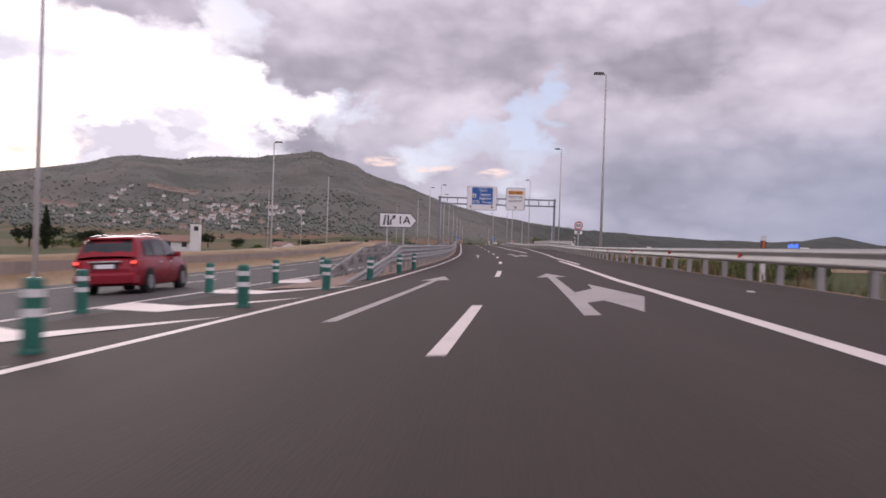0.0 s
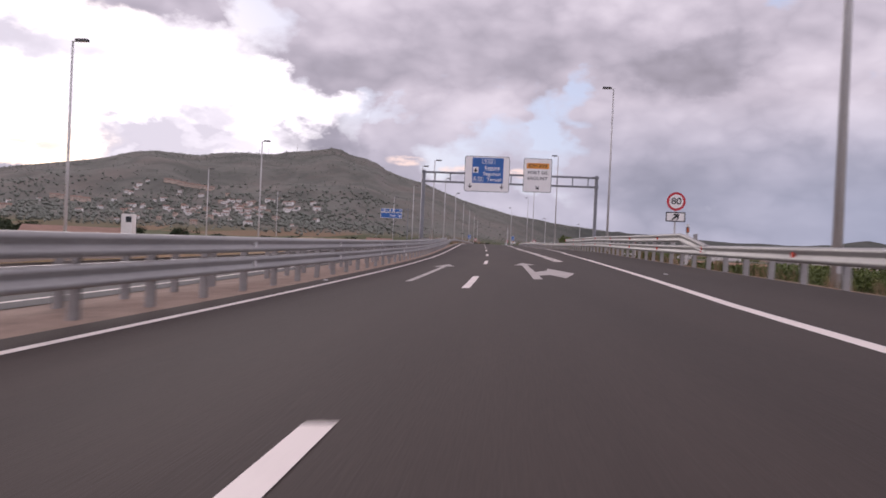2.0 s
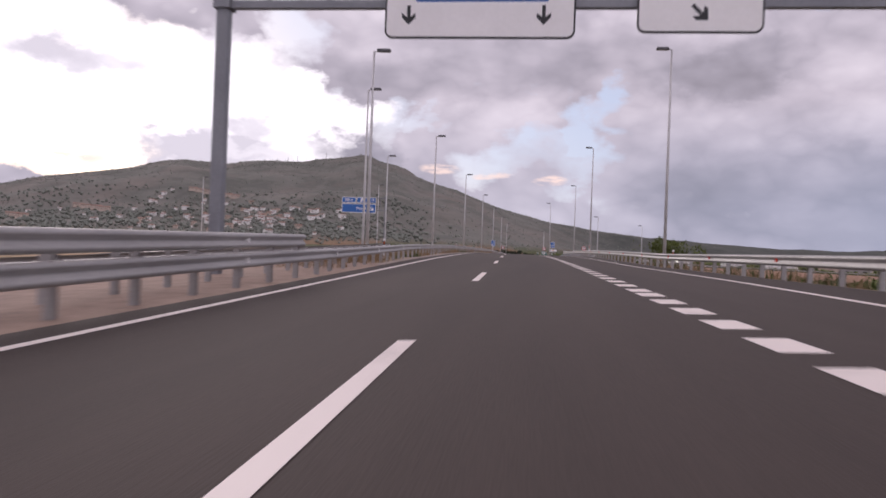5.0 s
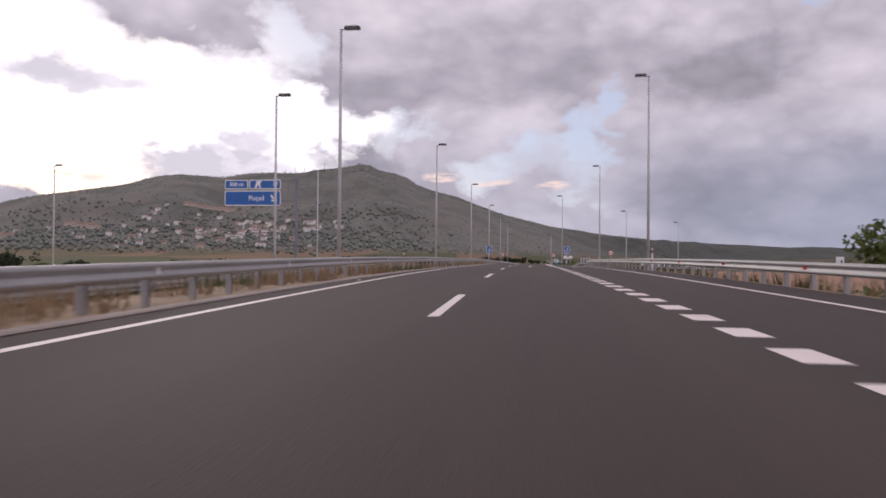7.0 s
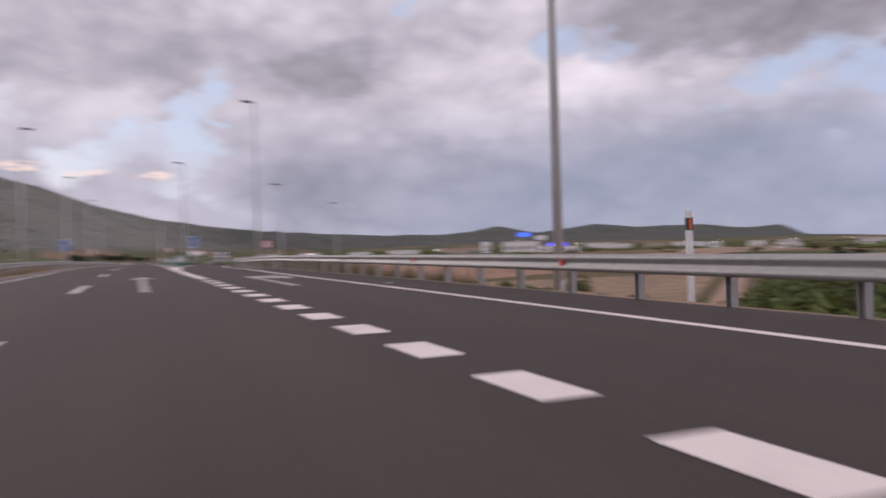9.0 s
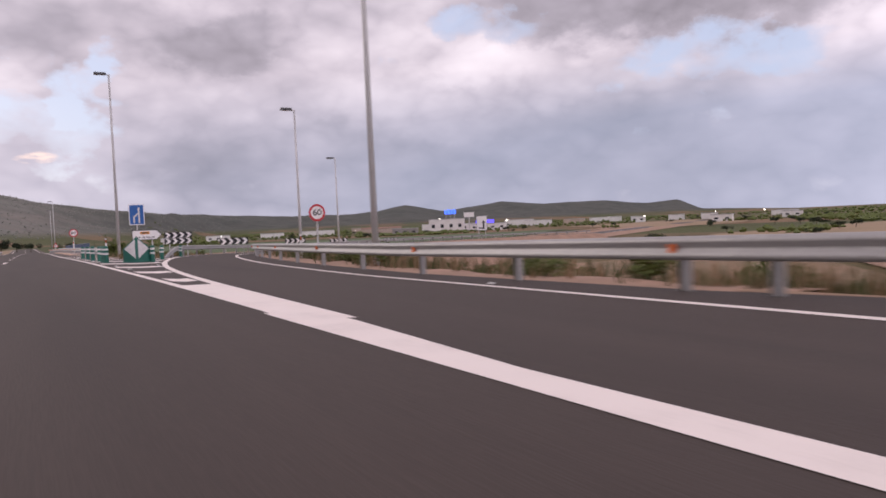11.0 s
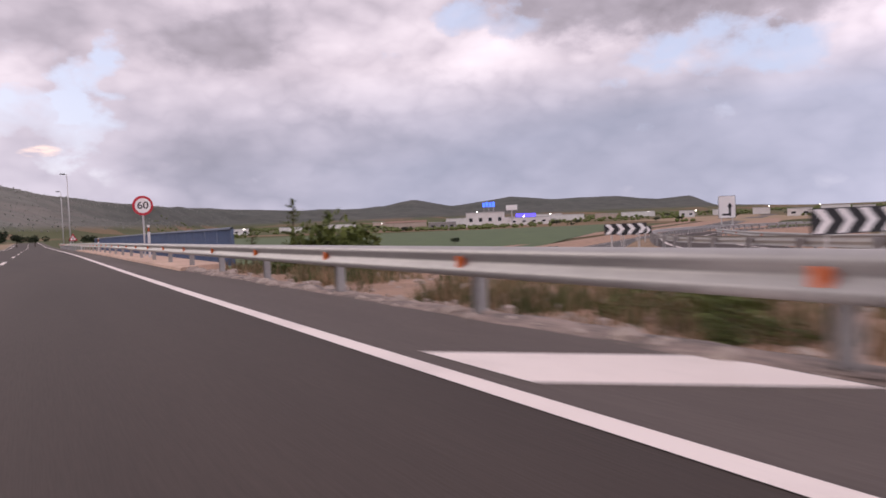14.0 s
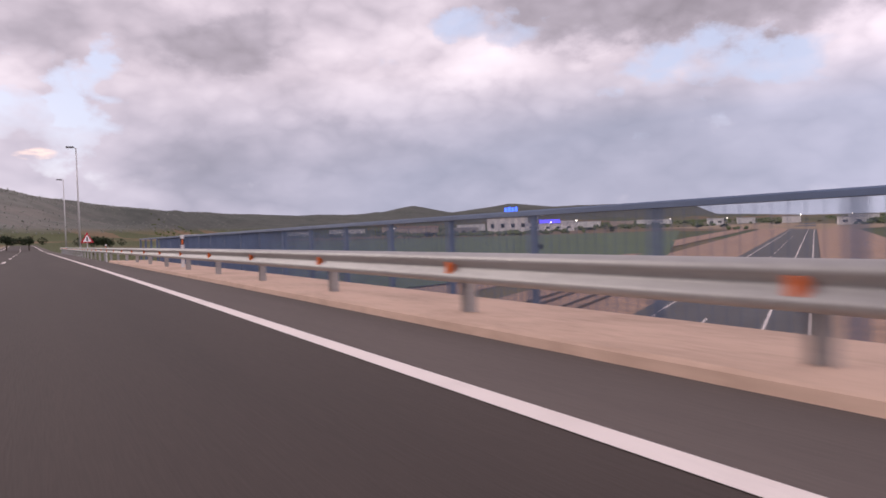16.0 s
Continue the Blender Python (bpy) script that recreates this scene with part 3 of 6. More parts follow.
def band(name, at, y0, y1, w, mat=PAINT, step=2.0):
    """A painted line; at(y) is its middle."""
    return part(name, MB().strip([[P(at(y) - w / 2, y, 0.005), P(at(y) + w / 2, y, 0.005)] for y in stations(y0, y1, step)]), mat, road)


DASH_0 = 14.084 - 5
i0 = next(i for i, p in enumerate(RAMP_LINE) if p[1] > 241.5)
y_join = ramp_point(i0, 1.75).y
band("edge_line", lambda y: lerp(y, (6, -3.49), (15, -3.40), (22, -3.38), (34, -3.5)), -60, 640, 0.17)
band("edge_line", lambda y: lerp(y, (8, 3.3), (22, 3.1), (32, 3.2), (46.0, 3.36)), -60, 46.0, 0.20)
band("edge_line", lambda y: lerp(y, (38, 3.62), (55, 3.86), (63, 4.2), (70, 4.45), (83, 4.9), (95, 5.25), (110, 6.0), (130, 6.8), (150, 7.08), (226, 7.1), (240, ramp_u(240, 1.75)), (y_join, ramp_u(y_join, 1.75))), 37.5, y_join, 0.17)
band("edge_line", lambda y: lerp(y, (243, 3.58), (262, 3.50), (300, 3.45)), 243, 640, 0.165)
for k in range(-3, 33):
    ys = DASH_0 + 17 * k
    band("lane_dash", lambda y: 0.0, ys, ys + 5.5, 0.17, step=1.0)
for k in [82.4 - 3.54 + 1.77 * n for n in range(26)] + [148.3 + 1.985 * n for n in range(-12, 36)]:
    c = lerp(k, (100, 3.29), (120, 3.4), (150, 3.85), (209, 3.84), (221, 3.78))
    drape("exit_dash", [[(c - 0.21, k), (c + 0.21, k), (c + 0.21, k + 1.0), (c - 0.21, k + 1.0)]], PAINT)
band("edge_line", lambda y: lerp(y, (220, 3.78), (243, 3.6)), 220.3, 243, 0.34)
# ramp lines
for side, w in ((-1.7, 0.2), (1.75, 0.16)):
    part("edge_line", MB().strip([[ramp_point(i, side - w / 2, 0.006), ramp_point(i, side + w / 2, 0.006)] for i in range(i0, len(RAMP_LINE) - 2)]), PAINT, road)
# lines of the left slip road
band("edge_line", lambda y: lerp(y, (-60, -7.1), (14, -7.2), (32, -7.4), (140, -10.2), (200, -15)), -60, 112, 0.16)
for k in range(0, 12):
    band("lane_dash", lambda y: lerp(y, (-60, -10.9), (30, -10.9), (140, -13.9)), 3 + 12.5 * k, 6.5 + 12.5 * k, 0.13)
band("edge_line", lambda y: lerp(y, (-60, -14.4), (30, -14.4), (140, -17.4)), -60, 150, 0.14)


def straight_arrow(u, y, w=0.09, long=14.4):
    n = y + long - 3.0
    drape("arrow_mark", [[(u - w, y), (u + w, y), (u + w, n), (u - w, n)],
                         [(u - 0.42, n), (u - w, n), (u + w, n), (u + 0.42, n), (u, y + long)]], PAINT_WORN)


def fork_arrow(u, y, long=14.4):
    straight_arrow(u, y, 0.11, long)
    k = long / 14.4
    drape("arrow_mark", [[(u + 0.10, y + 2.0 * k), (u + 0.42, y + 2.4 * k), (u + 0.70, y + 0.3 * k), (u + 1.16, y + 3.0 * k), (u + 0.62, y + 7.4 * k), (u + 0.54, y + 5.6 * k), (u + 0.10, y + 4.5 * k)]], PAINT_WORN)


straight_arrow(1.7, 212.0)
drape("arrow_mark", [[(5.35, 212), (5.55, 212), (5.55, 219.5), (5.35, 219.5)], [(5.35, 219.5), (5.55, 219.5), (6.3, 218.2), (6.3, 217.2), (6.75, 219.6), (6.3, 222.4), (6.3, 221.2), (5.35, 221.6)]], PAINT_WORN)
for ys, long in ((12.4, 15.3), (63.35, 14.4)):
    straight_arrow(-1.78 if ys < 20 else -1.6, ys, 0.09, long)
    fork_arrow(1.60, ys, long)

# hatching of the first gore, chevrons between the two roads
for a in (1.4, 6.0, 10.6, 14.95, 19.75):
    drape("chevron_mark", [[(-3.62, a + 3.0), (-5.3, a), (-7.0, a + 1.2), (-7.3, a + 2.2), (-7.12, a + 2.8), (-5.4, a + 1.35)]], PAINT)
drape("chevron_mark", [[(-5.7, 25.3), (-7.05, 26.2), (-7.33, 27.9), (-6.85, 29.4), (-5.95, 26.6)]], PAINT)

# hatching of the second gore, from its tip to behind the barrier
drape("gore_mark", [[(3.60, 235.0), (ramp_u(241.6, -1.7), 241.6), (ramp_u(245.5, -1.7) - 0.06, 245.5), (ramp_u(249.3, -1.7) - 0.06, 249.3), (3.60, 249.2)]], PAINT)
for a in (252.4, 257.6, 263.1, 268.9, 274.1, 279.3):
    r = ramp_u(a - 1.0, -1.7) - 0.16
    m = 3.74 + (r - 3.74) * 0.50
    v = a - 0.3 - 0.72 * (m - 3.74)
    drape("gore_mark", [[(3.74, a), (3.72, a - 1.45), (m - 0.05, v - 1.4), (r, v + 0.6 * (r - m) - 1.25), (r, v + 0.6 * (r - m)), (m + 0.05, v)]], PAINT)
for a, r in ((284.9, 5.7), (290.6, 5.6), (295.8, 5.2), (300.1, 5.25)):
    v = (r - 3.72) * 0.82
    drape("gore_mark", [[(3.72, a), (3.72, a - 1.35), (r - 0.1, a - v - 1.2), (r, a - v)]], PAINT)


# ---- verges and banks ----
SOIL_GRASS = material("earth_and_straw", (0.40, 0.27, 0.17), (0.24, 0.18, 0.09), 0.95, scale=0.12, fine=5, bump=0.6, spread=(0.4, 0.6))
def rough(x, y, a=0.12, s=1.7):
    return a * noise.noise((x / s, y / s, 2.0)) + a * 0.6 * noise.noise((x / s * 3.1, y / s * 3.1, 5.0))


def bank(name, edge, mat, label, prof, category="verge"):
    """Sheet beside a road. edge: list of (point, outward direction); prof: pairs of distance out and drop."""
    rows = []
    for p, d in edge:
        row = []
        for out, drop in prof:
            q = p + d * out
            z = max(p.z - drop, land(q.x, q.y) - 0.4)
            row.append(Vector((q.x, q.y, z + (rough(q.x, q.y) if out > 0.5 else 0))))
        rows.append(row)
    ob = part(name, MB().strip(rows), mat, smooth=True)
    return tagged(ob, label, category, kind="structure")


R = Vector((1, 0, 0))
slope = [(0, 0.012), (0.35, 0.02), (0.9, 0.10), (1.6, 0.35), (2.6, 0.9), (4.2, 1.9), (6.0, 3.0), (8.0, 4.1), (10, 5.6), (12.5, 8)]
bank("verge", [(P(right_edge(y) + 0.10, y), R) for y in stations(-60, 241, 1.5)], VERGE, "earth bank with dry grass falling away from the road", slope)
i0 = next(i for i, p in enumerate(RAMP_LINE) if p[1] > 240)


def ramp_edge(side, i):
    p, q = ramp_point(i, side), ramp_point(i, 0.0)
    d = p - q
    d.z = 0
    return p, d.normalized()


bank("verge", [ramp_edge(3.05, i) for i in range(i0, len(RAMP_LINE))], SOIL, "dusty earth bank with dry grass beside the slip road", [(0, 0.012)] + [(0.5, 0.03), (1.4, 0.06), (2.2, 0.25), (3.2, 0.7), (5.0, 1.6), (7, 2.9), (9, 4.2), (12, 7)])
i1 = next(i for i, p in enumerate(RAMP_LINE) if p[1] > 296)
bank("verge", [ramp_edge(-2.6, i) for i in range(i1, len(RAMP_LINE))], VERGE, "earth bank with dry weeds beside the slip road", slope)
# wedge of bare earth between the main road and the slip road, ending in the bridge's slope
rows = []
for y in stations(279.5, 326, 1.0):
    ul = lerp(y, (281, 5.0), (286, 5.45), (298, 5.1), (312, 4.95), (317, 4.8))
    ur = min(ramp_u(y, -2.55), 24.0) if y < 308 else 24.0
    row = []
    for k in range(15):
        u = ul + (ur - ul) * k / 14
        p = P(min(u, 16), y, -0.02 - 0.10 * min(1, k / 2))
        p.x = xc(y) + u
        drop = max(0.0, min(1.0, (y - 318.6 + max(0, u - 9) * 0.55) / 8.0))
        z = p.z * (1 - drop) + (-4.9) * drop
        row.append(Vector((p.x, y, z + (rough(p.x, y) if 0 < k < 14 else 0))))
    rows.append(row)
tagged(part("gore_earth", MB().strip(rows), SOIL, smooth=True), "bare reddish stony earth with dry weeds between two roads", "verge", kind="structure")
rows = [[P(lerp(y, (286, 5.6), (298, 5.2), (312, 5.02), (317, 4.9)) + u + (0.16 * noise.noise((y * 0.7, k * 0.4, 2.0)) + 0.06 * noise.noise((y * 2.9, k, 5.0))), y, h + 0.025 * noise.noise((y * 2.2, k * 1.7, 9.0)) * (k > 1)) for k, (u, h) in enumerate(((-0.14, -0.03), (0.02, 0.006), (0.12, 0.02), (0.32, 0.028), (0.55, 0.01), (0.85, -0.15)))] for y in stations(284, 317.5, 0.25)]
tagged(part("gravel_edge", MB().strip(rows), CRUMBLE, smooth=True), "ragged crumbling edge of asphalt and brownish grit", "gravel", kind="structure")
# left: gravel strip under the double barrier, then dry grass
def left_slip(y):
    """Sideways shift of the left slip road."""
    return lerp(y, (-60, 0), (30, 0.0), (140, -3.0), (230, -9), (640, -9))


def left_slip_drop(y):
    return -0.004 if y < 100 else -0.02 - 0.003 * (min(y, 230) - 100)


rows = [[P(u, y, -0.012 + (0.03 if 0 < k < 3 else 0)) for k, u in enumerate((-4.2, -4.6, -5.6, -6.35 + min(0, left_slip(y)) + 0.1))] for y in stations(22, 140, 2)]
tagged(part("gravel_strip", MB().strip(rows), GRAVEL, smooth=True), "pinkish gravel strip under the barriers", "gravel", kind="structure")
rows = []
for y in stations(138, 640, 2):
    end = -6.2 + left_slip(y)
    row = []
    for k in range(13):
        u = -4.2 + (end + 4.2) * k / 12
        h = -0.02 - 0.02 * k + (left_slip_drop(y) - 0.05 + 0.24) * (k / 12) - 0.22 * max(0, (k - 6) / 6)
        q = P(u, y, h)
        row.append(q + Vector((0, 0, rough(q.x, y, 0.06) if 1 < k < 12 else 0)))
    rows.append(row)
tagged(part("median", MB().strip(rows), DRYGRASS, smooth=True), "strip of dry straw-coloured grass beside the road", "verge", kind="structure")
tagged(part("kerb_strip", MB().strip([[P(u, y, h) for u, h in ((-4.30, 0.003), (-4.33, 0.03), (-4.56, 0.03), (-4.60, -0.06))] for y in stations(138, 640, 3)]), WALL_CONCRETE), "dusty concrete edging strip along the asphalt", "kerb", kind="structure")
rows = []
for y in stations(-60, 640, 4):
    e = P(-16.5 + left_slip(y), y, left_slip_drop(y) - 0.02)
    row = [e]
    w = lerp(y, (110, 1.0), (160, 0.0))
    for o, dz in ((1.0, 0.02), (2.8, 0.12), (3.15, 0.12 + 0.75 * w), (4.5, 0.12 + 0.8 * w), (6, 0.05 + 0.8 * w), (10, -0.2), (20, -1.4), (45, -3.5)):
        q = e + Vector((-o, 0, dz))
        row.append(Vector((q.x, q.y, q.z + rough(q.x, q.y, 0.15, 3))))
    rows.append(row)
tagged(part("verge", MB().strip(rows), SOIL_GRASS, smooth=True), "reddish earth verge with dry grass", "verge", kind="structure")


rows = []
for y in stations(-60, 150, 3):
    h = lerp(y, (110, 0.8), (150, 0.15))
    e = [P(-19.4 + left_slip(y) + o, y, left_slip_drop(y) + 0.15 + z) for o, z in ((0.06, -0.15), (0.0, h - 0.03), (-0.03, h), (-0.27, h), (-0.30, h - 0.03), (-0.30, -0.15))]
    rows.append(e)
mb = MB().strip(rows)
mb.add(rows[-1], [tuple(range(6))])
wl = thing("retaining_wall", "low stained concrete retaining wall along the slip road", "wall", kind="structure")
part("wall", mb, WALL_CONCRETE, wl)

# ---- bridge at the end, with its kerb walk and blue railing ----
B0, B1 = 317.0, 376.0
DECK_0 = 319.6
bridge = thing("bridge", "concrete road bridge with a dusty kerb walk over a lower road", "bridge", kind="structure")
rows = [[P(u, y, -0.03) for u in (-6.0, 6.62)] + [P(6.62, y, -0.95), P(6.0, y, -1.05), P(5.6, y, -1.5), P(-4.5, y, -1.5), P(-6.0, y, -0.9), P(-6.0, y, -0.03)] for y in stations(DECK_0, B1, 3)]
part("deck", MB().strip(rows), CONCRETE_GREY, bridge)
prof = [(4.76, -0.02), (4.78, 0.075), (4.83, 0.09), (5.4, 0.10), (6.0, 0.10), (6.54, 0.105), (6.60, 0.08), (6.62, -0.1)]
for y in stations(B0, B1, 4.0)[:-1]:
    cuts = [y + 0.004, y + 0.5, y + 1, y + 1.5, y + 2, y + 2.5, y + 3, y + 3.5, y + 3.928]
    rows = []
    for yy in cuts:
        # the first slab ends on a slant
        row = []
        for u, h in prof:
            ys = yy if y > B0 + 1 else (B0 - 0.6 + (u - 4.76) * 1.5) + (B0 + 3.928 - (B0 - 0.6 + (u - 4.76) * 1.5)) * (yy - y) / 3.928
            row.append(P(u + (0.02 * noise.noise((ys * 1.7, 0, 6.0)) if u < 4.8 else 0), ys, h + (0.02 * noise.noise((u * 1.5, ys, 3.0)) if 4.8 < u < 6.5 else 0)))
        rows.append(row)
    mb = MB().strip(rows)
    mb.add(rows[0], [tuple(range(len(prof) - 1, -1, -1))])
    part("kerb_walk_slab", mb, CONCRETE, bridge)
for yy in (330, 362):
    part("pier", MB().box(xc(yy) - 4, xc(yy) + 5, yy - 0.5, yy + 0.5, -6, surf(0, yy) - 1.4, 0.1), CONCRETE_GREY, bridge)

railing = thing("bridge_railing", "blue painted steel bridge railing with upright bars and tall posts", "railing")
YR0, YR1 = 318.44, 378.9
part("top_rail", MB().strip([[P(6.64 + a, y, 1.178 + b) for a, b in ((-0.05, -0.03), (-0.05, 0.02), (-0.035, 0.035), (0.035, 0.035), (0.05, 0.02), (0.05, -0.03), (-0.05, -0.03))] for y in stations(YR0 - 0.05, YR1, 4)]), BLUE_RAIL, railing)
part("bottom_rail", MB().tube([P(6.64, y, 0.03) for y in stations(YR0, YR1, 4)], 0.016, 8), BLUE_RAIL, railing)
bar = MB().box(-0.02, 0.02, -0.003, 0.003, 0, 1.13).data("bar", BLUE_RAIL)
post_mesh = MB().box(-0.045, 0.045, -0.04, 0.04, -0.2, 1.18, 0.008).box(-0.06, 0.06, -0.08, 0.08, -0.16, -0.04).data("post", BLUE_RAIL)
y = YR0
while y < YR1:
    ob = part("post", post_mesh, None, railing)
    ob.location = P(6.66, y, -0.02)
    for k in range(1, 13):
        yy = y + k * 2.015 / 13
        if yy < 372:
            part("bar", bar, None, railing).location = P(6.64, yy, 0.03)
    y += 2.015

# ---- the lower road under the bridge, with its earthworks ----
low_d, low_n = Vector((math.sin(radians(56)), math.cos(radians(56)), 0)), Vector((math.cos(radians(56)), -math.sin(radians(56)), 0))


def low(s, o, h=0.0):
    q = Vector((2, 342, 0)) + low_d * s + low_n * o
    q.z = -4.35 + h
    return q


low_road = thing("lower_road", "grey two-lane road passing under the bridge", "road", kind="structure")
part("carriageway", MB().strip([[low(s, o) for o in (-6, -2, 2, 6)] for s in stations(-60, 700, 20)]), ASPHALT_OLD, low_road)
for o in (-4.6, -1.0, 2.6, 5.0):
    for s in stations(-40, 260, 14)[:-1]:
        if o in (-1.0,):
            part("lane_dash", MB().strip([[low(a, o - 0.08, 0.006), low(a, o + 0.08, 0.006)] for a in (s, s + 5)]), PAINT, low_road)
    if o != -1.0:
        part("edge_line", MB().strip([[low(a, o - 0.08, 0.006), low(a, o + 0.08, 0.006)] for a in stations(-40, 400, 20)]), PAINT, low_road)
for a, b, mat, lab in ((-20, -6.1, SOIL, "bare reddish earth beside the lower road"), (6.1, 22, SOIL, "bare orange earth and gravel beside the lower road")):
    rows = [[low(s, a + (b - a) * k / 8, -0.05 + (0.9 * math.sin(math.pi * k / 8) * max(0, noise.noise((s / 20, k / 3, 7.0)) + 0.3) if 0 < k < 8 else 0)) for k in range(9)] for s in stations(-30, 420, 5)]
    tagged(part("earthworks", MB().strip(rows), mat, smooth=True), lab, "ground", kind="structure")
rows = [[low(s, o, -0.02) for o in (-34, -30, -25)] for s in stations(20, 600, 20)]
tagged(part("earth_track", MB().strip(rows), SOIL, smooth=True), "straight track of reddish earth across the fields", "track", kind="structure")
for o in (-14.8, -13.4, -11.2, -9.8):
    tagged(part("steel_track_rail", MB().strip([[low(s, o - 0.04, 0.5), low(s, o + 0.04, 0.5), low(s, o + 0.04, 0.3)] for s in stations(20, 120, 10)]), BARK), "dark steel rail on an earth bed", "rail", kind="structure")


# ---- crash barriers ----
WAVE = [(0.0, -0.155), (0.045, -0.15), (0.083, -0.115), (0.083, -0.065), (0.025, -0.02), (0.025, 0.02), (0.083, 0.065), (0.083, 0.115), (0.045, 0.15), (0.0, 0.155)]


def post_data(h):
    mb = MB()
    mb.box(-0.06, 0.06, -0.055, -0.045, -0.3, h).box(-0.06, 0.06, 0.045, 0.055, -0.3, h).box(-0.008, 0.008, -0.046, 0.046, -0.3, h)
    return mb.data("post", STEEL)


POST_LOW, POST_HIGH = post_data(0.70), post_data(1.10)
BLOCK = MB().box(-0.10, 0.05, -0.06, 0.06, -0.10, 0.10, 0.01).data("spacer", STEEL)
REFLECTOR = MB().box(-0.03, 0.03, -0.05, 0.05, -0.06, 0.06, 0.008).data("reflector", REFLECT_RED)
REFLECTOR_AMBER = MB().box(-0.03, 0.03, -0.05, 0.05, -0.06, 0.06, 0.008).data("reflector", REFLECT_AMBER)
REFLECTOR_PALE = MB().box(-0.03, 0.03, -0.05, 0.05, -0.06, 0.06, 0.008).data("reflector", REFLECT_WHITE)


def beam(path, face):
    """Rolled wave-shaped beam along points; face is +1 if it faces +x of the walk's right hand, -1 if the other."""
    rows = []
    for i, p in enumerate(path):
        d = path[min(i + 1, len(path) - 1)] - path[max(i - 1, 0)]
        d.z = 0
        d.normalize()
        out = Vector((d.y, -d.x, 0)) * face
        rows.append([p + out * a + Vector((0, 0, b)) for a, b in WAVE] + [p + out * (a - 0.004) + Vector((0, 0, b)) for a, b in reversed(WAVE)])
    rows = [r + [r[0]] for r in rows]
    return MB().strip(rows)


def barrier(label, place, t0, t1, pitch, face, tiers, ramp_a=0.0, ramp_b=0.0, refl=None, every=4, group=""):
    """A crash barrier. place(t): point on the ground; tiers: heights of the beams' middles with the t each one covers."""
    th = thing("crash_barrier", label, "crash barrier", group=group)
    def direction(t):
        d = place(t + 0.3) - place(t - 0.3)
        d.z = 0
        return d.normalized()
    def height(t, h, a, b):
        f = 1.0
        if ramp_a:
            f = min(f, max(0, (t - a) / ramp_a))
        if ramp_b:
            f = min(f, max(0, (b - t) / ramp_b))
        return -0.12 + ((h(t) if callable(h) else h) + 0.12) * f
    for h, a, b in tiers:
        part("beam", beam([place(t) + Vector((0, 0, height(t, h, a, b))) for t in stations(a, b, 2.0)], face), STEEL, th, smooth=True)
    t, n = t0, 0
    while t <= t1:
        d = direction(t)
        out = Vector((d.y, -d.x, 0)) * face
        rot = Matrix.Rotation(math.atan2(out.y, out.x), 4, "Z")
        hs = [height(t, h, a, b) for h, a, b in tiers if a <= t <= b]
        if hs and max(hs) > 0.25:
            full = max(hs) > 0.8
            ob = part("post", POST_HIGH if full else POST_LOW, None, th)
            ob.matrix_local = Matrix.Translation(place(t) - out * 0.16 + Vector((0, 0, 0 if full or max(hs) > 0.5 else max(hs) - 0.55))) @ rot
            for h in hs:
                o2 = part("spacer", BLOCK, None, th)
                o2.matrix_local = Matrix.Translation(place(t) - out * 0.05 + Vector((0, 0, h))) @ rot
                if refl and n % every == 0 and h > 0.4:
                    o3 = part("reflector", refl, None, th)
                    o3.matrix_local = Matrix.Translation(place(t) + out * 0.055 + Vector((0, 0, h + 0.0))) @ rot
        t += pitch
        n += 1
    return th


barrier("double-tier galvanised crash barrier on a gravel strip", lambda t: P(-4.42, t), 28.0, 130.0, 2.0, 1, [(0.58, 24.5, 131.0), (0.97, 27.5, 128.0)], ramp_a=8.0, refl=REFLECTOR_PALE, every=4)
barrier("galvanised crash barrier facing the older slip road", lambda t: P(-6.2, t), 30.0, 150.0, 2.0, -1, [(0.58, 27.5, 152.0), (0.97, 28.5, 124.0)], ramp_a=8.0)
barrier("single galvanised crash barrier along dry grass", lambda t: P(lerp(t, (128, -4.45), (150, -5.0), (175, -5.4), (640, -5.6)), t), 132.0, 470.0, 2.0, 1, [(0.56, 128.0, 470.0)], refl=REFLECTOR_PALE, every=4)
barrier("galvanised crash barrier of the lower road beyond the grass", lambda t: P(-10.6 + lerp(t, (140, 1), (230, -1.5), (300, -2)), t, -0.75), 150.0, 300.0, 4.0, -1, [(0.56, 146.0, 300.0)])
y_join = ramp_point(i0, 2.75).y
barrier("galvanised crash barrier with red reflectors at the road's edge", lambda t: P(right_edge(t) + lerp(t, (224, 0.0), (y_join, ramp_u(y_join, 2.75) - right_edge(y_join))), t), -20.0, 240.0, 2.0, -1, [(0.57, -40.0, y_join), (lambda t: lerp(t, (67.6, 0.60), (71.2, 0.98)), 67.6, 124.0)], refl=REFLECTOR, every=4)
RL = [ramp_point(i, 2.75) for i in range(i0, len(RAMP_LINE))]


def along(line):
    acc = [0.0]
    for a, b in zip(line, line[1:]):
        acc.append(acc[-1] + (b - a).length)
    def at(t):
        t = min(max(t, 0.0), acc[-1] - 1e-4)
        for i in range(len(acc) - 1):
            if acc[i] <= t <= acc[i + 1]:
                s = (t - acc[i]) / max(acc[i + 1] - acc[i], 1e-6)
                q = line[i].lerp(line[i + 1], s)
                return q
        return line[-1].copy()
    return at, acc[-1]


